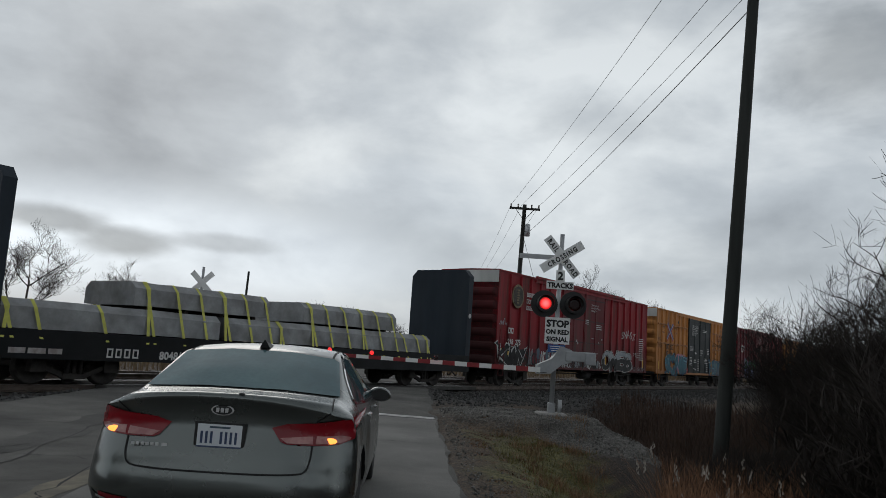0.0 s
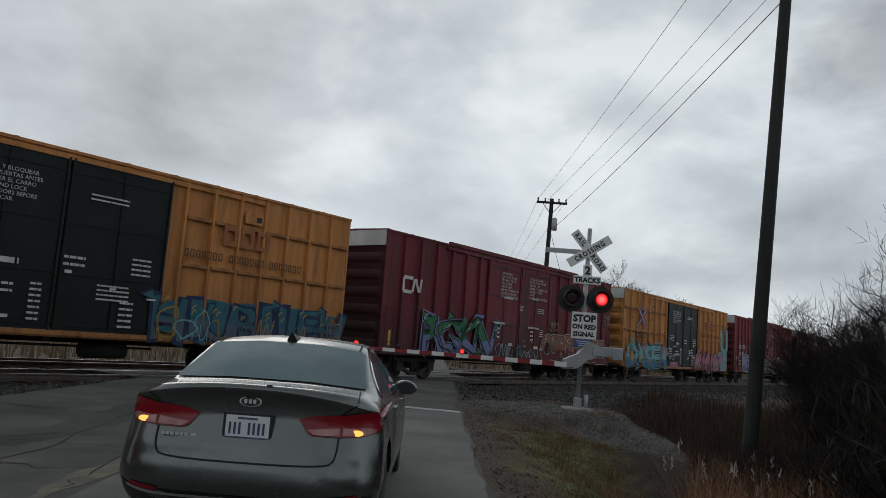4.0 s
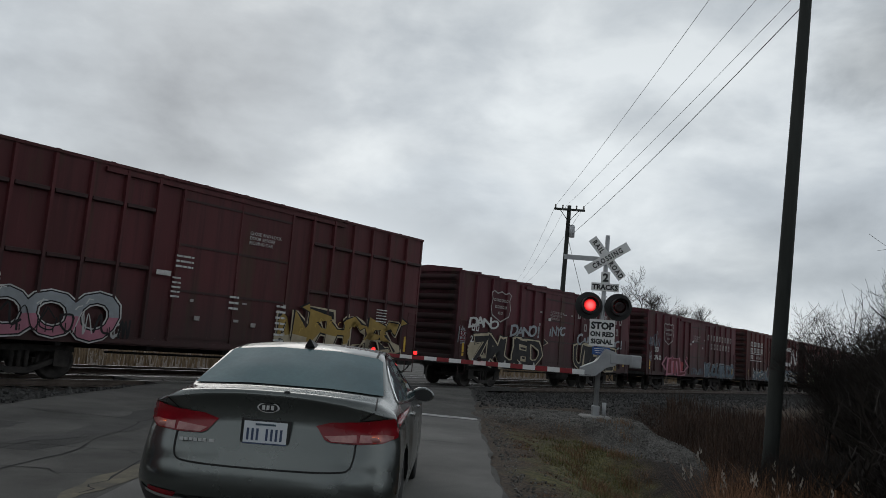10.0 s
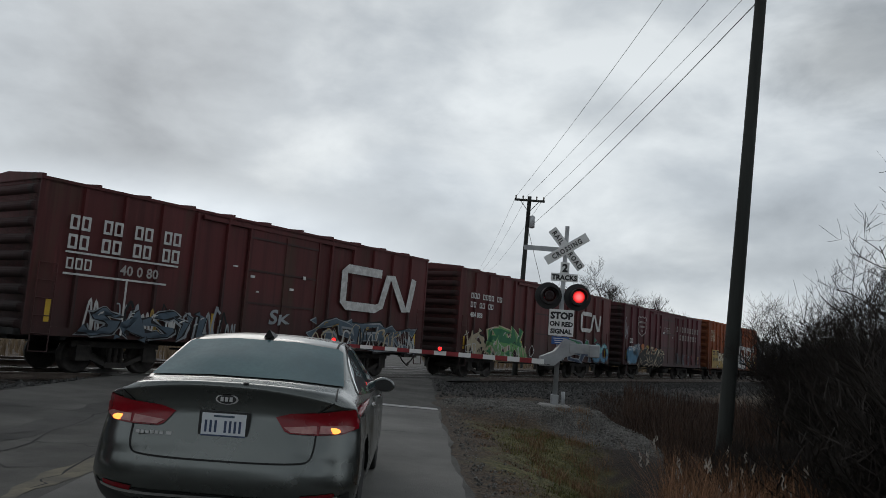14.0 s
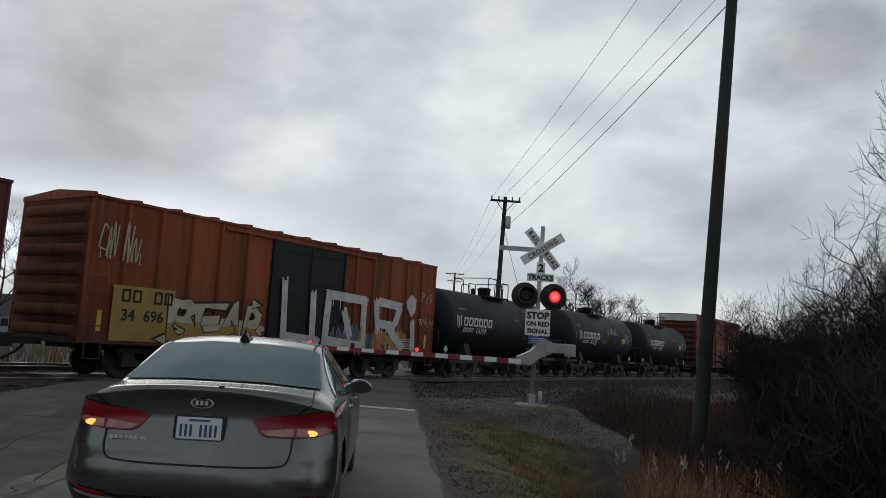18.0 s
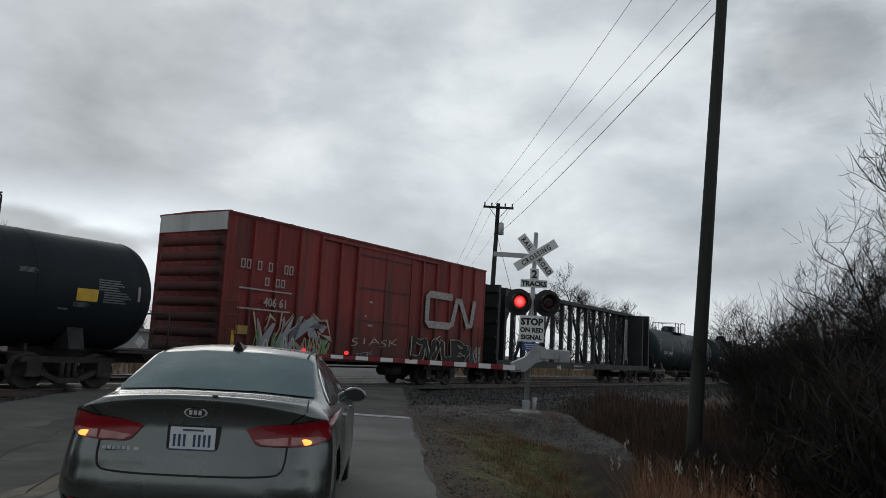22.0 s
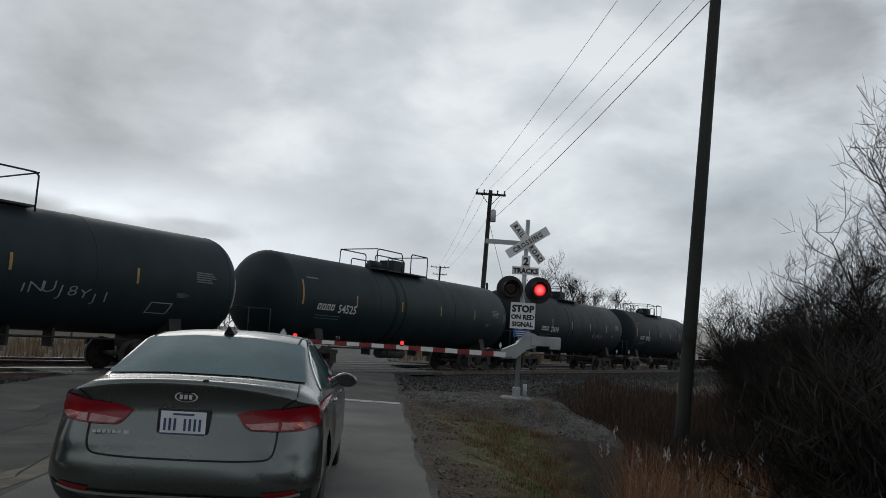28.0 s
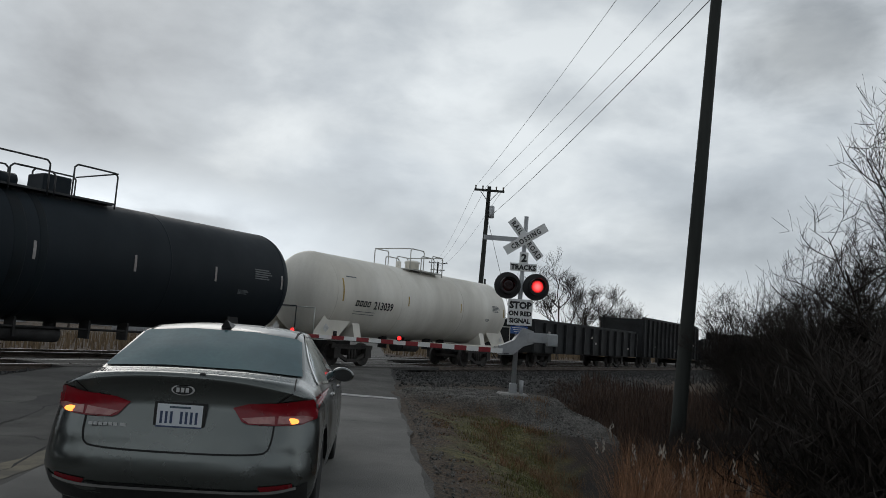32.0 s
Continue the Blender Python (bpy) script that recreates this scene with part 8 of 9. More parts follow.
part("foundation", box(-0.3, 0.3, -0.3, 0.3, -0.3, 0.05), MATS["concrete"], sig2)


def wooden_pole(base, top, r0, r1, label, arms=(), gear=False):
    p = thing("utility_pole", label, "pole", Matrix.Translation(base))
    d = Vector(top) - Vector(base)
    bm = bmesh.new()
    n = 10
    for i in range(n):
        a, b = i / n, (i + 1) / n
        add_tube(bm, d * a, d * b, r0 + (r1 - r0) * a, r0 + (r1 - r0) * b, 14, cap=i in (0, n - 1))
    bmesh.ops.remove_doubles(bm, verts=bm.verts[:], dist=0.0005)
    part("shaft", bm, POLEWOOD, p, "tapered weathered wooden shaft")
    for k, (f, half, ax) in enumerate(arms):
        c = d * f
        dirv = Vector((math.cos(ax), math.sin(ax), 0))
        bm = bmesh.new()
        nrm = Vector((-dirv.y, dirv.x, 0))
        q = c - nrm * (r1 + 0.06)
        for s in (-1, 1):
            pass
        vs = []
        for e in (-half, half):
            for oy in (-0.05, 0.05):
                for oz in (-0.06, 0.06):
                    vs.append(bm.verts.new(q + dirv * e + nrm * oy + Vector((0, 0, oz))))
        for f4 in ((0, 1, 3, 2), (4, 6, 7, 5), (0, 4, 5, 1), (2, 3, 7, 6), (0, 2, 6, 4), (1, 5, 7, 3)):
            bm.faces.new([vs[i] for i in f4])
        bmesh.ops.recalc_face_normals(bm, faces=bm.faces[:])
        am = part("cross_arm", bm, POLEWOOD, p, "wooden cross arm")
        for e in (-0.92, -0.45, 0.45, 0.92):
            g = q + dirv * e * half
            part("insulator", shared("insulator", lambda: (lathe([(0.0, 0.03), (0.06, 0.05), (0.10, 0.03), (0.14, 0.06), (0.2, 0.03)], 10, "z"), CERAMIC), "insulator"), None, am, "", tuple(g + Vector((0, 0, 0.06))))
        for s in (-1, 1):
            part("brace", tube(q + dirv * s * half * 0.6 - Vector((0, 0, 0.05)), c - Vector((0, 0, 0.65)), 0.02, n=5), POLEWOOD, am)
    if gear:
        c = d * 0.86
        part("transformer", lathe([(-0.35, 0.14), (-0.33, 0.16), (0.3, 0.16), (0.36, 0.08)], 14, "z"), GALV, p, "small grey pole transformer", tuple(c + Vector((0.24, -0.1, 0))))
    return p


def hang(a, b, sag, r, name="wire"):
    pts = []
    a, b = Vector(a), Vector(b)
    for i in range(25):
        t = i / 24
        p = a.lerp(b, t)
        p.z -= sag * 4 * t * (1 - t)
        pts.append(p)
    bm = bmesh.new()
    rings = []
    for p in pts:
        rings.append([bm.verts.new(p + Vector((ox * r, 0, oz * r))) for ox, oz in ((-1, -1), (1, -1), (1, 1), (-1, 1))])
    for p, q in zip(rings, rings[1:]):
        for i in range(4):
            bm.faces.new((p[i], p[(i + 1) % 4], q[(i + 1) % 4], q[i]))
    return tagged(part(name, bm, WIRE, None), "thin overhead wire between the poles", "wire", group="overhead wires")


NEAR_BASE, NEAR_TOP = Vector((5.88, 14.8, -0.9)), Vector((6.62, 14.8, 12.6))
FAR_BASE, FAR_TOP = Vector((5.60, 43.6, -0.4)), Vector((5.86, 43.6, 10.1))
wooden_pole(NEAR_BASE, NEAR_TOP, 0.146, 0.098, "tall weathered wooden utility pole leaning over the brush", [(0.925, 2.1, radians(0))])
wooden_pole(FAR_BASE, FAR_TOP, 0.16, 0.11, "wooden utility pole with a cross arm beyond the tracks", [(0.975, 0.86, radians(0))], gear=True)
wooden_pole((9.6, 132, -0.4), (9.8, 132, 13.8), 0.2, 0.14, "distant utility pole with two short arms", [(0.985, 1.6, 0), (0.90, 1.2, 0)])
wooden_pole((-13.0, 60, -0.4), (-12.85, 60, 6.6), 0.12, 0.08, "thin dark pole beyond the tracks", [])
wooden_pole((8.5, 62, -0.4), (8.45, 62, 6.2), 0.11, 0.09, "short dark post beyond the tracks", [])
fa = FAR_BASE.lerp(FAR_TOP, 0.975)
for near, e, sag in ((6.35, -0.79, 0.2), (7.62, -0.20, 0.3), (8.52, 0.79, 0.2)):
    hang((near, 14.6, 11.8), fa + Vector((e, -0.2, 0.2)), sag, 0.0052)
    hang((near, 14.6, 11.8), (near + 1.0, -28.0, 11.8), 0.5, 0.0042)
    hang(fa + Vector((e, -0.2, 0.2)), (9.8 + e, 131.8, 13.4), 0.8, 0.006)
hang(NEAR_BASE.lerp(NEAR_TOP, 0.735) + Vector((0.05, -0.1, -0.1)), FAR_BASE.lerp(FAR_TOP, 0.82), 0.2, 0.0075)
hang(FAR_BASE.lerp(FAR_TOP, 0.84), FAR_BASE + Vector((3.0, 1.0, 0.3)), 0.0, 0.01, "guy_wire")


# ---- plants ----
class Twigs:
    """Collects tapered branches into one mesh."""
    def __init__(self, seed):
        self.v, self.f, self.rs, self.fine = [], [], random.Random(seed), None

    def limb(self, pts, r0, r1, n):
        base = len(self.v)
        if n == 2:
            # the finest twigs are flat ribbons
            pts = (pts[0], pts[len(pts) // 2], pts[-1])
            a = (pts[-1] - pts[0]).cross(Vector((self.rs.uniform(-1, 1), self.rs.uniform(-1, 1), self.rs.uniform(-1, 1)))).normalized()
            for p, r in zip(pts, (r0, (r0 + r1) / 2, r1)):
                self.v += [tuple(p + a * r), tuple(p - a * r)]
            for i in (0, 2):
                self.f.append((base + i, base + i + 1, base + i + 3, base + i + 2))
            return
        m = len(pts)
        for i, p in enumerate(pts):
            d = (pts[min(i + 1, m - 1)] - pts[max(i - 1, 0)])
            d = d.normalized() if d.length > 1e-6 else Vector((0, 0, 1))
            a = d.orthogonal().normalized()
            b = d.cross(a)
            r = r0 + (r1 - r0) * i / (m - 1)
            for k in range(n):
                t = 2 * math.pi * k / n
                q = p + (a * math.cos(t) + b * math.sin(t)) * r
                self.v.append((q.x, q.y, q.z))
        for i in range(m - 1):
            for k in range(n):
                self.f.append((base + i * n + k, base + i * n + (k + 1) % n, base + (i + 1) * n + (k + 1) % n, base + (i + 1) * n + k))

    def grow(self, p, d, length, r, depth, spread=0.7, up=0.25, kids=(3, 5), minr=0.0035, n=None, thin=0.55):
        rs = self.rs
        seg = 4 if depth > 1 else 3
        pts = [p.copy()]
        q, dd = p.copy(), d.copy()
        for i in range(seg):
            dd = (dd + Vector((rs.uniform(-1, 1), rs.uniform(-1, 1), rs.uniform(-0.6, 1) * 1.0)) * 0.16 + Vector((0, 0, up * 0.15))).normalized()
            q = q + dd * (length / seg)
            pts.append(q.copy())
        (self.fine if self.fine and depth <= 2 else self).limb(pts, r, max(r * 0.45, minr * 0.7), n or (6 if r > 0.05 else 4 if r > 0.015 else 3 if depth > 1 else 2))
        if depth <= 0:
            return
        for _ in range(rs.randint(*kids)):
            t = rs.uniform(0.3, 1.0)
            i = min(int(t * seg), seg - 1)
            at = pts[i].lerp(pts[i + 1], t * seg - i)
            side = Vector((rs.uniform(-1, 1), rs.uniform(-1, 1), rs.uniform(-0.35, 0.8)))
            nd = (dd * (1 - spread * 0.5) + side.normalized() * spread + Vector((0, 0, up * 0.4))).normalized()
            self.grow(at, nd, length * rs.uniform(0.5, 0.78), max(r * thin * rs.uniform(0.75, 1.1), minr), depth - 1, spread, up, kids, minr, None, thin)

    def mesh(self, name, material):
        me = mesh_of(name, self.v, self.f, True)
        me.materials.append(material)
        return me


def bare_tree(seed, height, trunk, depth=5, kids=(3, 4), minr=0.006, spread=0.75, out=0.55, up=0.35):
    """A leafless tree: a trunk and a crown of fine branches, as two meshes."""
    t = Twigs(seed)
    rs = t.rs
    pts = [Vector((0, 0, -0.2))]
    for i in range(5):
        pts.append(pts[-1] + Vector((rs.uniform(-0.12, 0.12), rs.uniform(-0.12, 0.12), height * 0.13)))
    t.limb(pts, trunk, trunk * 0.6, 8)
    c = Twigs(seed + 1)
    for i in range(6):
        a = rs.uniform(0, 6.28)
        k = rs.uniform(0.35, 1.0)
        at = pts[min(int(k * 5), 4)].lerp(pts[min(int(k * 5), 4) + 1], 0.5)
        c.grow(at, Vector((math.cos(a) * out, math.sin(a) * out, 0.9)).normalized(), height * rs.uniform(0.28, 0.38), trunk * 0.5, depth - 1, spread, up, kids, minr)
    return t.mesh("trunk", BARK), c.mesh("crown", TWIG)


def shrub(seed, height, stems=9, depth=3, kids=(3, 5), minr=0.004, lean=0.5):
    c = Twigs(seed)
    c.fine = Twigs(seed)
    rs = c.rs
    for i in range(stems):
        a = rs.uniform(0, 6.28)
        c.grow(Vector((rs.uniform(-0.5, 0.5), rs.uniform(-0.5, 0.5), -0.1)), Vector((math.cos(a) * lean, math.sin(a) * lean, 1)).normalized(), height * rs.uniform(0.4, 0.6), 0.022, depth, 0.65, 0.3, kids, minr)
    return c.mesh("woody_stem", TWIG), c.fine.mesh("twig_mass", TWIG)


def gz(x, y):
    return float(land_z(np.float64(x), np.float64(y)))


def tall(me):
    return max(v.co.z for v in me.vertices)


# brush beside the road, low at the pole and higher further from the road
SHRUBS = [shrub(200 + i, h, st, 4, (3, 4), 0.0048) for i, (h, st) in enumerate(((3.0, 11), (2.4, 12), (3.4, 10), (1.8, 13)))]
SHRUB_TALL = [tall(me[1]) for me in SHRUBS]
rs = random.Random(11)
count = 0
while count < 125:
    y = rs.uniform(7.5, 22.5)
    side = math.degrees(math.atan2(rs.uniform(0.46, 0.84), 1.0))
    x = math.tan(radians(side)) * y
    if side < 26.1 + 55 / math.hypot(x, y) or (y < 12.2 and side < 37):
        continue
    if x * ACROSS.x + y * ACROSS.y > 10.8 or (abs(x - 5.9) < 0.7 and abs(y - 14.8) < 0.9):
        continue
    rise = float(np.interp(side, (24.0, 26.0, 28.0, 31.0, 35.5, 40.0), (-0.03, 0.012, 0.032, 0.046, 0.066, 0.085)))
    far = math.hypot(x, y)
    k = rs.randint(0, 3)
    z = gz(x, y)
    s = max(0.9, 1.5 + far * rise - z) * rs.uniform(0.78, 1.04) / SHRUB_TALL[k]
    count += 1
    ob = thing("bush", "leafless dark brown bush in the roadside brush", "bush", Matrix.Translation((x, y, z)) @ Matrix.Rotation(rs.uniform(0, 6.28), 4, "Z"), group="roadside brush")
    for nm, me in zip(("woody_stem", "twig_mass"), SHRUBS[k]):
        part(nm, me, None, ob).scale = (s * 1.4, s * 1.4, s)
# low scrub round the foot of the pole
for i in range(20):
    far, side = rs.uniform(12.3, 14.6), rs.uniform(21.5, 27.5)
    x, y = math.sin(radians(side)) * far, math.cos(radians(side)) * far
    k, z = rs.randint(0, 3), gz(x, y)
    s = (1.5 - far * rs.uniform(0.065, 0.095) - z) / SHRUB_TALL[k]
    ob = thing("bush", "low leafless scrub at the foot of the pole", "bush", Matrix.Translation((x, y, z)) @ Matrix.Rotation(rs.uniform(0, 6.28), 4, "Z"), group="roadside brush")
    for nm, me in zip(("woody_stem", "twig_mass"), SHRUBS[k]):
        part(nm, me, None, ob).scale = (s, s, s)
TREE_ME = [bare_tree(300 + 11 * i, 6.2, 0.11, 5, (4, 5), 0.0055, 0.9, 0.95, 0.1) for i in range(2)]
TREE_TALL = [tall(me[1]) for me in TREE_ME]
# bearing, distance, height of the top over the eye, turn
for k, (side, far, up, rz) in enumerate(((25.2, 18.0, 0.95, 0.3), (26.0, 17.0, 1.5, 2.1), (26.7, 16.0, 1.45, 4.0), (28.0, 17.0, 1.7, 5.2), (29.1, 15.0, 2.1, 1.2), (30.8, 16.0, 2.2, 3.3), (32.9, 15.5, 2.6, 0.9), (34.2, 14.5, 3.0, 2.9), (36.2, 16.0, 4.3, 0.6), (38.0, 14.0, 4.7, 1.9), (31.4, 14.0, 1.9, 4.4))):
    x, y = math.sin(radians(side)) * far, math.cos(radians(side)) * far
    z = gz(x, y)
    s = (1.5 + up - z) / TREE_TALL[k % 2]
    ob = thing("tree", "leafless tree standing in the brush", "tree", Matrix.Translation((x, y, z)) @ Matrix.Rotation(rz, 4, "Z"), group="roadside trees")
    wide = s * (0.62 if up > 3 else 0.8)
    for nm, me in zip(("trunk", "crown"), TREE_ME[k % 2]):
        part(nm, me, None, ob).scale = (wide, wide, s)

# trees beyond the tracks
FAR_TREES = [bare_tree(400 + 7 * i, h, 0.15, 5, (4, 5), 0.010, 0.85, 0.95) for i, h in enumerate((9.0, 8.0, 10.5))]
rs = random.Random(19)
for x, y, s in ((-39, 80, 1.0), (-46, 84, 0.9), (-33, 88, 0.8), (-26, 96, 0.75), (-20, 100, 0.7), (-13, 92, 0.72), (-9, 98, 0.66), (-3, 110, 0.6), (17.0, 72, 0.80), (20.4, 76, 0.74), (25.5, 88, 0.85), (-52, 78, 0.9), (-5, 84, 0.55), (30, 92, 0.8), (-60, 100, 1.0)):
    ob = thing("tree", "bare winter tree beyond the railway", "tree", Matrix.Translation((x, y, gz(x, y))) @ Matrix.Rotation(rs.uniform(0, 6.28), 4, "Z"), group="bare trees beyond the tracks")
    for nm, me in zip(("trunk", "crown"), rs.choice(FAR_TREES)):
        part(nm, me, None, ob).scale = (s, s, s)

# far woods along the horizon
w = Twigs(77)
for i in range(420):
    a = w.rs.uniform(-75, 75)
    r = w.rs.uniform(190, 330)
    x, y = math.sin(radians(a)) * r, math.cos(radians(a)) * r
    h = w.rs.uniform(5, 9)
    b = Vector((x, y, -0.5))
    w.limb([b, b + Vector((0, 0, h * 0.5)), b + Vector((w.rs.uniform(-1, 1), 0, h))], 0.18, 0.04, 3)
    for k in range(9):
        z0 = b + Vector((0, 0, h * w.rs.uniform(0.2, 0.8)))
        w.limb([z0, z0 + Vector((w.rs.uniform(-1.6, 1.6), w.rs.uniform(-1, 1), w.rs.uniform(0.8, 2.4))), z0 + Vector((w.rs.uniform(-2.8, 2.8), w.rs.uniform(-1, 1), w.rs.uniform(1.5, 4)))], 0.12, 0.03, 3)
tagged(new("far_woods", w.mesh("far_woods", BARK)), "low bare woods along the horizon", "woods", kind="stuff")


# unseen woods added behind the standing vehicles close the place and darken the saloon's reflections
w = Twigs(78)
for i in range(520):
    a = w.rs.uniform(95, 265)
    r = w.rs.uniform(22, 60)
    x, y = math.sin(radians(a)) * r, math.cos(radians(a)) * r
    if EDGE_L - 1.5 < x < EDGE_R + 1.5:
        continue
    h = w.rs.uniform(8, 12)
    b = Vector((x, y, -0.5))
    w.limb([b, b + Vector((0, 0, h * 0.5)), b + Vector((w.rs.uniform(-1, 1), 0, h))], 0.16, 0.04, 4)
    for k in range(14):
        z0 = b + Vector((0, 0, h * w.rs.uniform(0.1, 0.8)))
        w.limb([z0, z0 + Vector((w.rs.uniform(-1.4, 1.4), w.rs.uniform(-1.4, 1.4), w.rs.uniform(0.4, 1.8))), z0 + Vector((w.rs.uniform(-2.4, 2.4), w.rs.uniform(-2.4, 2.4), w.rs.uniform(1.0, 3.4)))], 0.09, 0.02, 3)
tagged(new("roadside_woods", w.mesh("roadside_woods", BARK)), "unseen bare woods added behind the queue to darken reflections", "woods", kind="stuff")


def blades(name, label, category, count, pick, high, wide, material, seed, lean=0.35, plume=None, bend=2):
    """Thin bent leaves of grass or reed, joined."""
    rs = random.Random(seed)
    v, f, mi = [], [], []
    while count:
        x, y = pick(rs)
        if EDGE_L - 0.05 < x < EDGE_R + 0.02:
            continue
        count -= 1
        z = gz(x, y) - 0.02
        h, wd, a = rs.uniform(*high), rs.uniform(*wide), rs.uniform(0, 6.283)
        l = rs.uniform(0, lean) * h
        dx, dy = math.cos(a), math.sin(a)
        b = len(v)
        seg = bend
        for i in range(seg + 1):
            t = i / seg
            px, py, pz = x + dx * l * t * t, y + dy * l * t * t, z + h * t * (1 - 0.15 * t * lean)
            ww = wd * (1 - t * 0.92) / 2
            v += [(px - dy * ww, py + dx * ww, pz), (px + dy * ww, py - dx * ww, pz)]
        for i in range(seg):
            f.append((b + 2 * i, b + 2 * i + 1, b + 2 * i + 3, b + 2 * i + 2))
            mi.append(0)
        if plume and rs.random() < plume:
            tx, ty, tz = v[-1]
            for k in range(7):
                s = rs.uniform(0.5, 1.0)
                c = len(v)
                ox, oy, oz = tx + rs.uniform(-0.02, 0.02), ty + rs.uniform(-0.02, 0.02), tz - 0.06 + 0.02 * k
                q = rs.uniform(0, 6.28)
                ex, ey = math.cos(q) * 0.018 * s, math.sin(q) * 0.018 * s
                v += [(ox - ex, oy - ey, oz - 0.02), (ox + ex, oy + ey, oz), (ox, oy, oz + 0.035)]
                f.append((c, c + 1, c + 2))
                mi.append(1)
    me = mesh_of(name, v, f)
    me.materials.append(material)
    if plume:
        me.materials.append(PLUME)
        me.polygons.foreach_set("material_index", mi)
    return tagged(new(name, me), label, category, kind="stuff")


def pick_grass(rs):
    y = rs.uniform(6.5, 16.8)
    return 1.45 + 1.75 * rs.random() ** 0.9 + 0.25 * math.sin(y * 1.3) + rs.gauss(0, 0.14) + 0.02 * y, y


def pick_litter(rs):
    y = rs.uniform(6.5, 18.5)
    return EDGE_R + 0.2 + abs(rs.gauss(0, 0.55)) + 0.02 * y, y


def pick_reed(rs):
    y = rs.uniform(7.6, 11.4)
    return (0.335 + 0.185 * rs.random() ** 1.2) * y + rs.gauss(0, 0.10), y


def pick_weeds(rs):
    while True:
        y = rs.uniform(11.5, 33)
        x = y * rs.uniform(0.235, 0.52) + rs.gauss(0, 0.2)
        if x * ACROSS.x + y * ACROSS.y < 13.4 and pad_shape(x, y) + tongue_shape(x, y) < 0.3 and (y > 16 or x > 0.325 * y):
            return x, y


def pick_far(rs):
    while True:
        y = rs.uniform(19, 37)
        x = y * rs.uniform(0.27, 0.60)
        if x * ACROSS.x + y * ACROSS.y < 13.4:
            return x, y


TUFTS = []


def pick_tuft(rs):
    """Grass grown in tussocks on the verge and the ditch's lip."""
    if not TUFTS:
        for i in range(70):
            y = rs.uniform(8.5, 18.2)
            TUFTS.append((1.9 + rs.random() ** 0.7 * (0.6 + 0.08 * y), y))
    x, y = rs.choice(TUFTS)
    return x + rs.gauss(0, 0.10), y + rs.gauss(0, 0.13)


def pick_field(rs):
    p = on_track(rs.uniform(-20, 130), CENTRE + rs.uniform(9.5, 40))
    return p.x, p.y


blades("verge_grass", "short dead grass on the verge", "grass", 21000, pick_grass, (0.025, 0.10), (0.006, 0.014), GRASS, 5, 1.0)
blades("leaf_litter", "flattened brown leaves and straw beside the road", "leaf litter", 7000, pick_litter, (0.02, 0.05), (0.02, 0.045), surf("leaf_brown", (0.17, 0.095, 0.050), (0.085, 0.050, 0.030), 1.5, 0.95, rand=0.5, island=True), 15, 2.6, bend=1)
blades("grass_tufts", "brown dead grass tussocks on the verge", "grass", 5200, pick_tuft, (0.06, 0.24), (0.006, 0.014), surf("tuft_brown", (0.25, 0.14, 0.070), (0.13, 0.082, 0.045), 1.2, 0.95, rand=0.4, island=True), 12, 0.9)
blades("reeds", "tall rusty brown reeds with pale plumes in the ditch", "reeds", 3400, pick_reed, (0.55, 1.5), (0.005, 0.014), REED, 6, 0.75, 0.014, 3)
blades("ditch_weeds", "dark dry weeds round the pole", "weeds", 26000, pick_weeds, (0.12, 0.55), (0.006, 0.018), surf("weed_dark", (0.070, 0.038, 0.024), (0.034, 0.020, 0.0135), 1.0, 0.95, rand=0.4, island=True), 8, 1.1)
blades("far_weeds", "tall brown weeds between the pole and the tracks", "weeds", 9000, pick_far, (0.3, 0.85), (0.02, 0.04), MATS["weed_dark"], 14, 0.5)
blades("field_grass", "tall tan grass beyond the tracks", "grass", 9000, pick_field, (0.4, 1.0), (0.05, 0.12), surf("field_tan", (0.19, 0.133, 0.078), (0.13, 0.092, 0.054), 0.4, 0.95, rand=0.25, island=True), 9, 0.3)


# ---- crossing panels and distant buildings ----
PANEL = surf("crossing_panel", (0.075, 0.07, 0.065), (0.045, 0.043, 0.04), 2.0, 0.9, bump=0.5)
PLANKED = {}
for w0 in (CENTRE, SECOND):
    s0, s1 = 9.0, 34.0
    for y0, y1 in ((-1.35, -0.83), (-0.68, 0.68), (0.83, 1.35)):
        n = 12
        run = (s1 - s0) / n
        for i in range(n):
            p = on_track(s0 + run * (i + 0.5), w0)
            if not EDGE_L - 1.2 < p.x < EDGE_R + 1.0:
                continue
            key = (y0, y1)
            if key not in PLANKED:
                ob = part("crossing_panel", box(-run / 2 + 0.01, run / 2 - 0.01, y0, y1, -0.12, -0.004, 0.006), PANEL, road, "dark crossing panel between the rails")
                PLANKED[key] = ob.data
            else:
                ob = part("crossing_panel", PLANKED[key], None, road, "dark crossing panel between the rails")
            ob.matrix_basis = Matrix.Translation(on_track(s0 + run * (i + 0.5), w0, RAILTOP)) @ TRACK_M

SIDING = surf("pale_siding", (0.30, 0.305, 0.31), (0.22, 0.225, 0.23), 1.0, 0.8, streak=1.0)
SHINGLE = surf("dark_shingle", (0.06, 0.06, 0.063), (0.04, 0.04, 0.042), 2.0, 0.9, bump=0.4)
DARKPANE = surf("dark_pane", (0.02, 0.022, 0.025), rough=0.15)


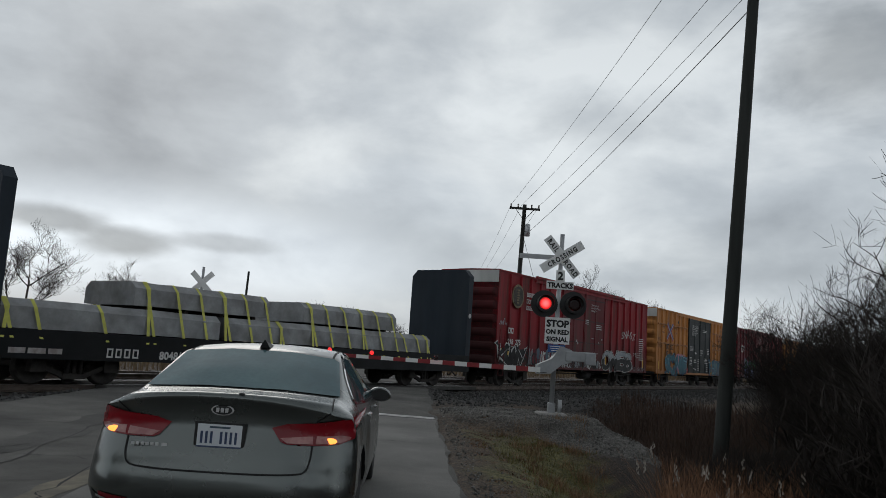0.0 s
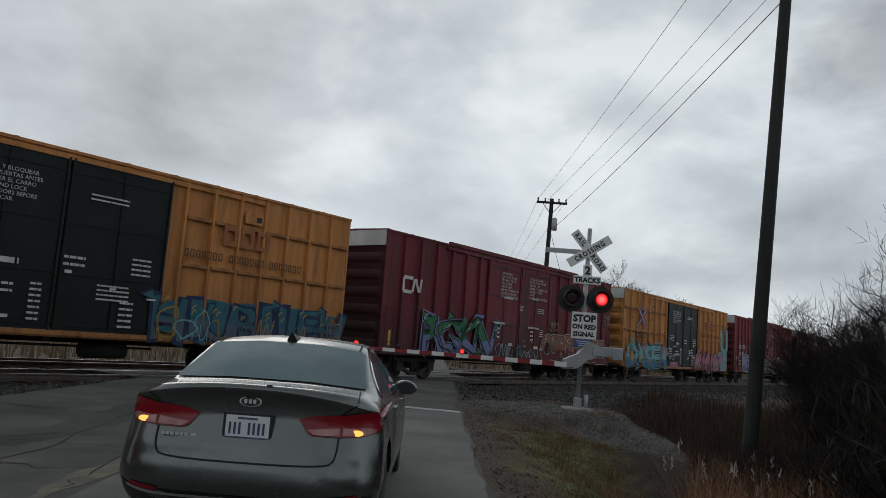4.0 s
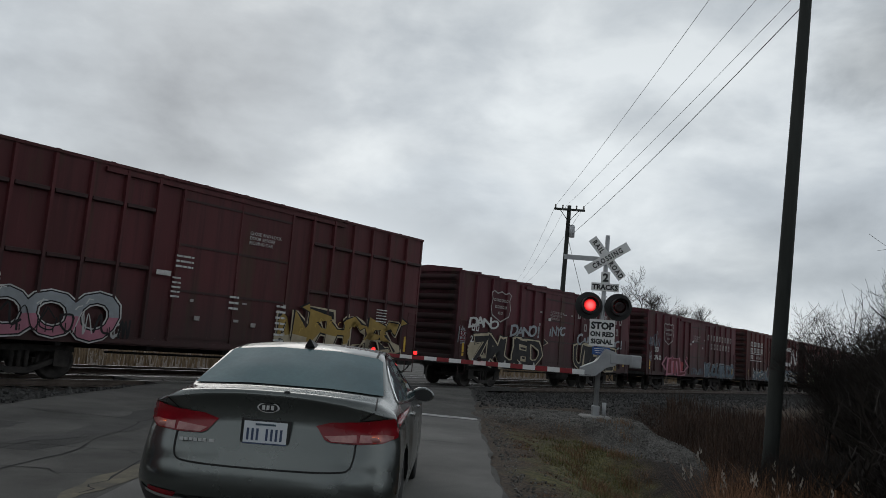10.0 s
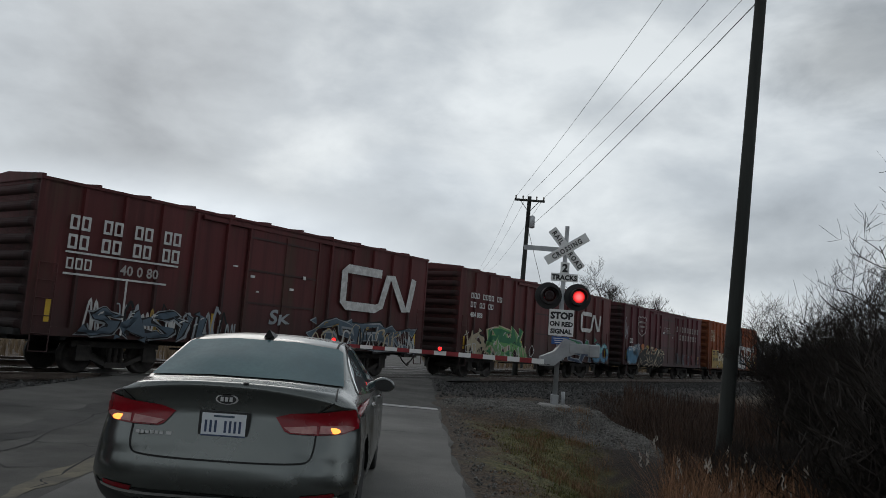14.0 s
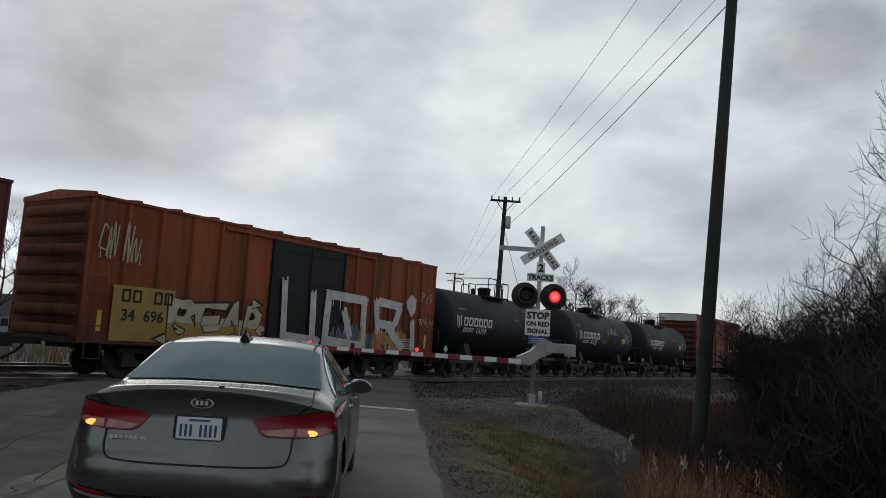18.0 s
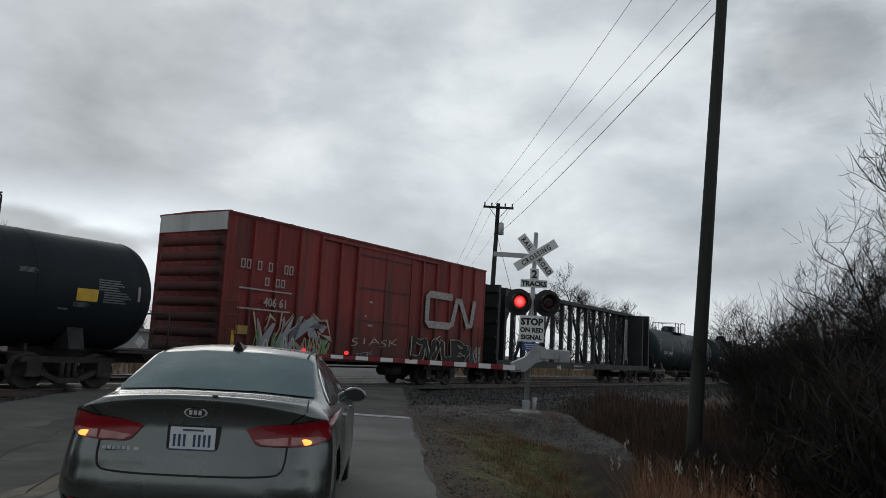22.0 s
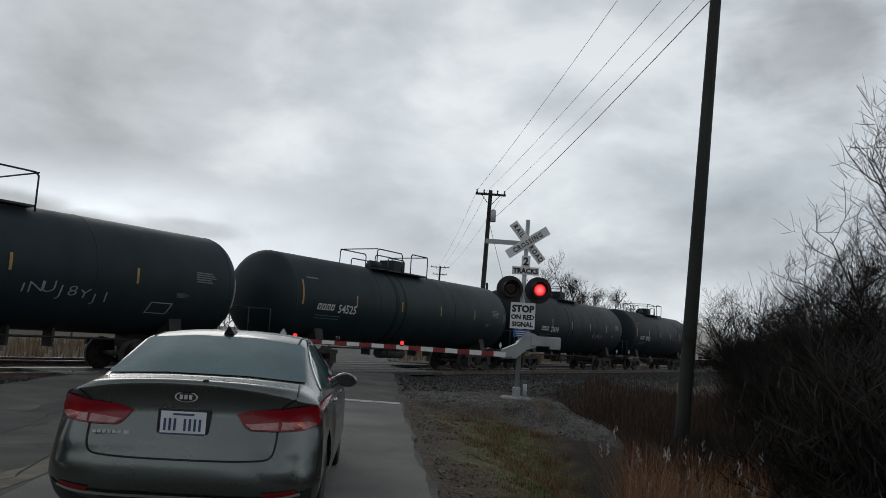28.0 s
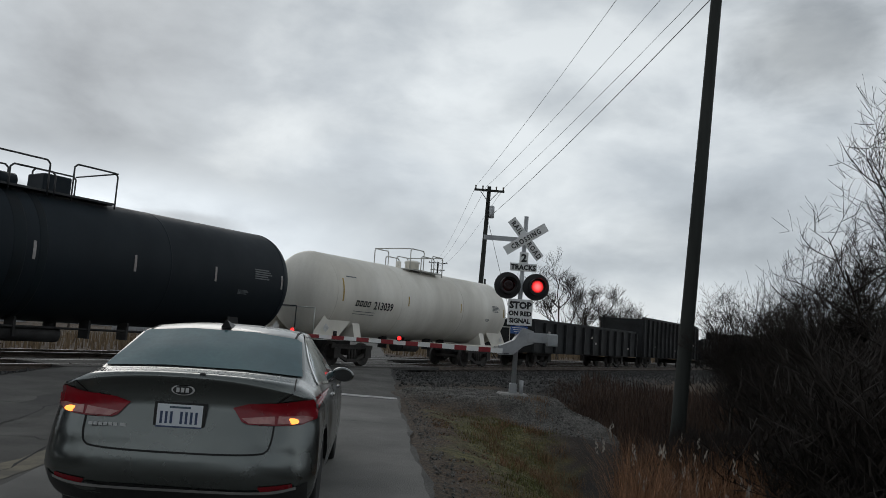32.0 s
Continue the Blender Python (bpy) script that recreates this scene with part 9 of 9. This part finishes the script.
def house(x, y, w, d, h, roof, label, wall_mat, windows, turn=0.0):
    ob = thing("house", label, "house", Matrix.Translation((x, y, gz(x, y))) @ Matrix.Rotation(radians(turn), 4, "Z"))
    part("wall", box(-w / 2, w / 2, -d / 2, d / 2, -0.4, h), wall_mat, ob)
    bm = bmesh.new()
    e = 0.35
    vs = [(-w / 2 - e, -d / 2 - e, h - 0.1), (w / 2 + e, -d / 2 - e, h - 0.1), (w / 2 + e, 0, h + roof), (-w / 2 - e, 0, h + roof), (w / 2 + e, d / 2 + e, h - 0.1), (-w / 2 - e, d / 2 + e, h - 0.1)]
    b = [bm.verts.new(p) for p in vs]
    for q in ((0, 1, 2, 3), (3, 2, 4, 5), (0, 3, 5), (1, 4, 2), (0, 5, 4, 1)):
        bm.faces.new([b[i] for i in q])
    bmesh.ops.recalc_face_normals(bm, faces=bm.faces[:])
    part("roof", bm, SHINGLE, ob, "dark shingle roof")
    for wx in windows:
        wd = part("window", box(wx - 0.5, wx + 0.5, -d / 2 - 0.05, -d / 2 + 0.02, 1.0, 2.1), SIDING, ob)
        part("pane", box(wx - 0.43, wx + 0.43, -d / 2 - 0.06, -d / 2 - 0.051, 1.07, 2.03), DARKPANE, wd)
    return ob


house(-27.3, 92, 3.6, 4.0, 2.75, 0.25, "small pale shed beyond the railway", SIDING, ())
house(-52, 104, 13.0, 8.0, 2.6, 2.6, "low house with a dark roof beyond the railway", SIDING, (-4.0, -1.0, 3.0), 12)
house(-42, 122, 9.0, 7.0, 2.4, 1.4, "low white building beyond the railway", SIDING, (-2.0, 2.0))


# ---- a bird crossing the sky ----
bird = thing("bird", "small dark bird flying with spread wings", "bird", Matrix.Translation((-30.0, 60.0, 14.0)))
FEATHER = surf("dark_feather", (0.02, 0.02, 0.022), rough=0.8)
part("body", lathe([(-0.16, 0.01), (-0.10, 0.035), (0.0, 0.05), (0.10, 0.035), (0.15, 0.03), (0.18, 0.008)], 10), FEATHER, bird)
for sgn in (-1, 1):
    bm = bmesh.new()
    top = [bm.verts.new(p) for p in ((-0.06, sgn * 0.03, 0.03), (0.08, sgn * 0.03, 0.03), (0.06, sgn * 0.20, 0.10), (-0.02, sgn * 0.36, 0.08), (-0.06, sgn * 0.20, 0.09))]
    low = [bm.verts.new(v.co + Vector((0, 0, -0.012))) for v in top]
    bm.faces.new(top)
    bm.faces.new(low[::-1])
    for k in range(5):
        bm.faces.new((top[k], low[k], low[(k + 1) % 5], top[(k + 1) % 5]))
    bmesh.ops.recalc_face_normals(bm, faces=bm.faces[:])
    part("wing", bm, FEATHER, bird)


# ---- motion ----
def beside(t):
    """Keeps a turn-over clear of the full second, on its own side of it."""
    return round(t) + (0.07 if t > round(t) else -0.07) if abs(t - round(t)) < 0.07 else t


def motions():
    """The train rolls past; the red lamps flash in turn as their discs turn over."""
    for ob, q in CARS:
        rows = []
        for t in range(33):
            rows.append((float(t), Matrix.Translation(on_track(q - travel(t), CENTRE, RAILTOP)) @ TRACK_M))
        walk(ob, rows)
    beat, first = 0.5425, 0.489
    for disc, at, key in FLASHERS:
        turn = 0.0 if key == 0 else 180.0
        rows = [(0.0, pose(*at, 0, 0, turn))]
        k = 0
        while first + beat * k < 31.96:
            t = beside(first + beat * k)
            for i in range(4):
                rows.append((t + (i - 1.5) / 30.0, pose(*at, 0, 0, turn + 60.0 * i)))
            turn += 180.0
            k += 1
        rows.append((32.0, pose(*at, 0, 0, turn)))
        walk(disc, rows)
    # the bird's glide from one side of the sky to the other
    walk(bird, [(0.0, pose(-352.0, 60.0, 18.0)), (23.0, pose(-18.4, 60.0, 15.6)), (23.7, pose(-8.3, 60.0, 14.6)), (24.0, pose(-3.2, 60.0, 15.9)), (25.0, pose(13.8, 60.0, 20.5)), (32.0, pose(130.0, 60.0, 48.0))])
    # the waiting car's hazard lamps
    for disc, at in BULBS:
        turn, t, lit = 0.0, 0.134, True
        rows = [(0.0, pose(*at, 0, 0, turn))]
        while t < 31.94:
            for i in range(4):
                rows.append((beside(t) + (i - 1.5) / 30.0, pose(*at, 0, 0, turn + 60.0 * i)))
            turn += 180.0
            lit = not lit
            t += 0.42 if lit else 0.276
        rows.append((32.0, pose(*at, 0, 0, turn)))
        walk(disc, rows)


motions()
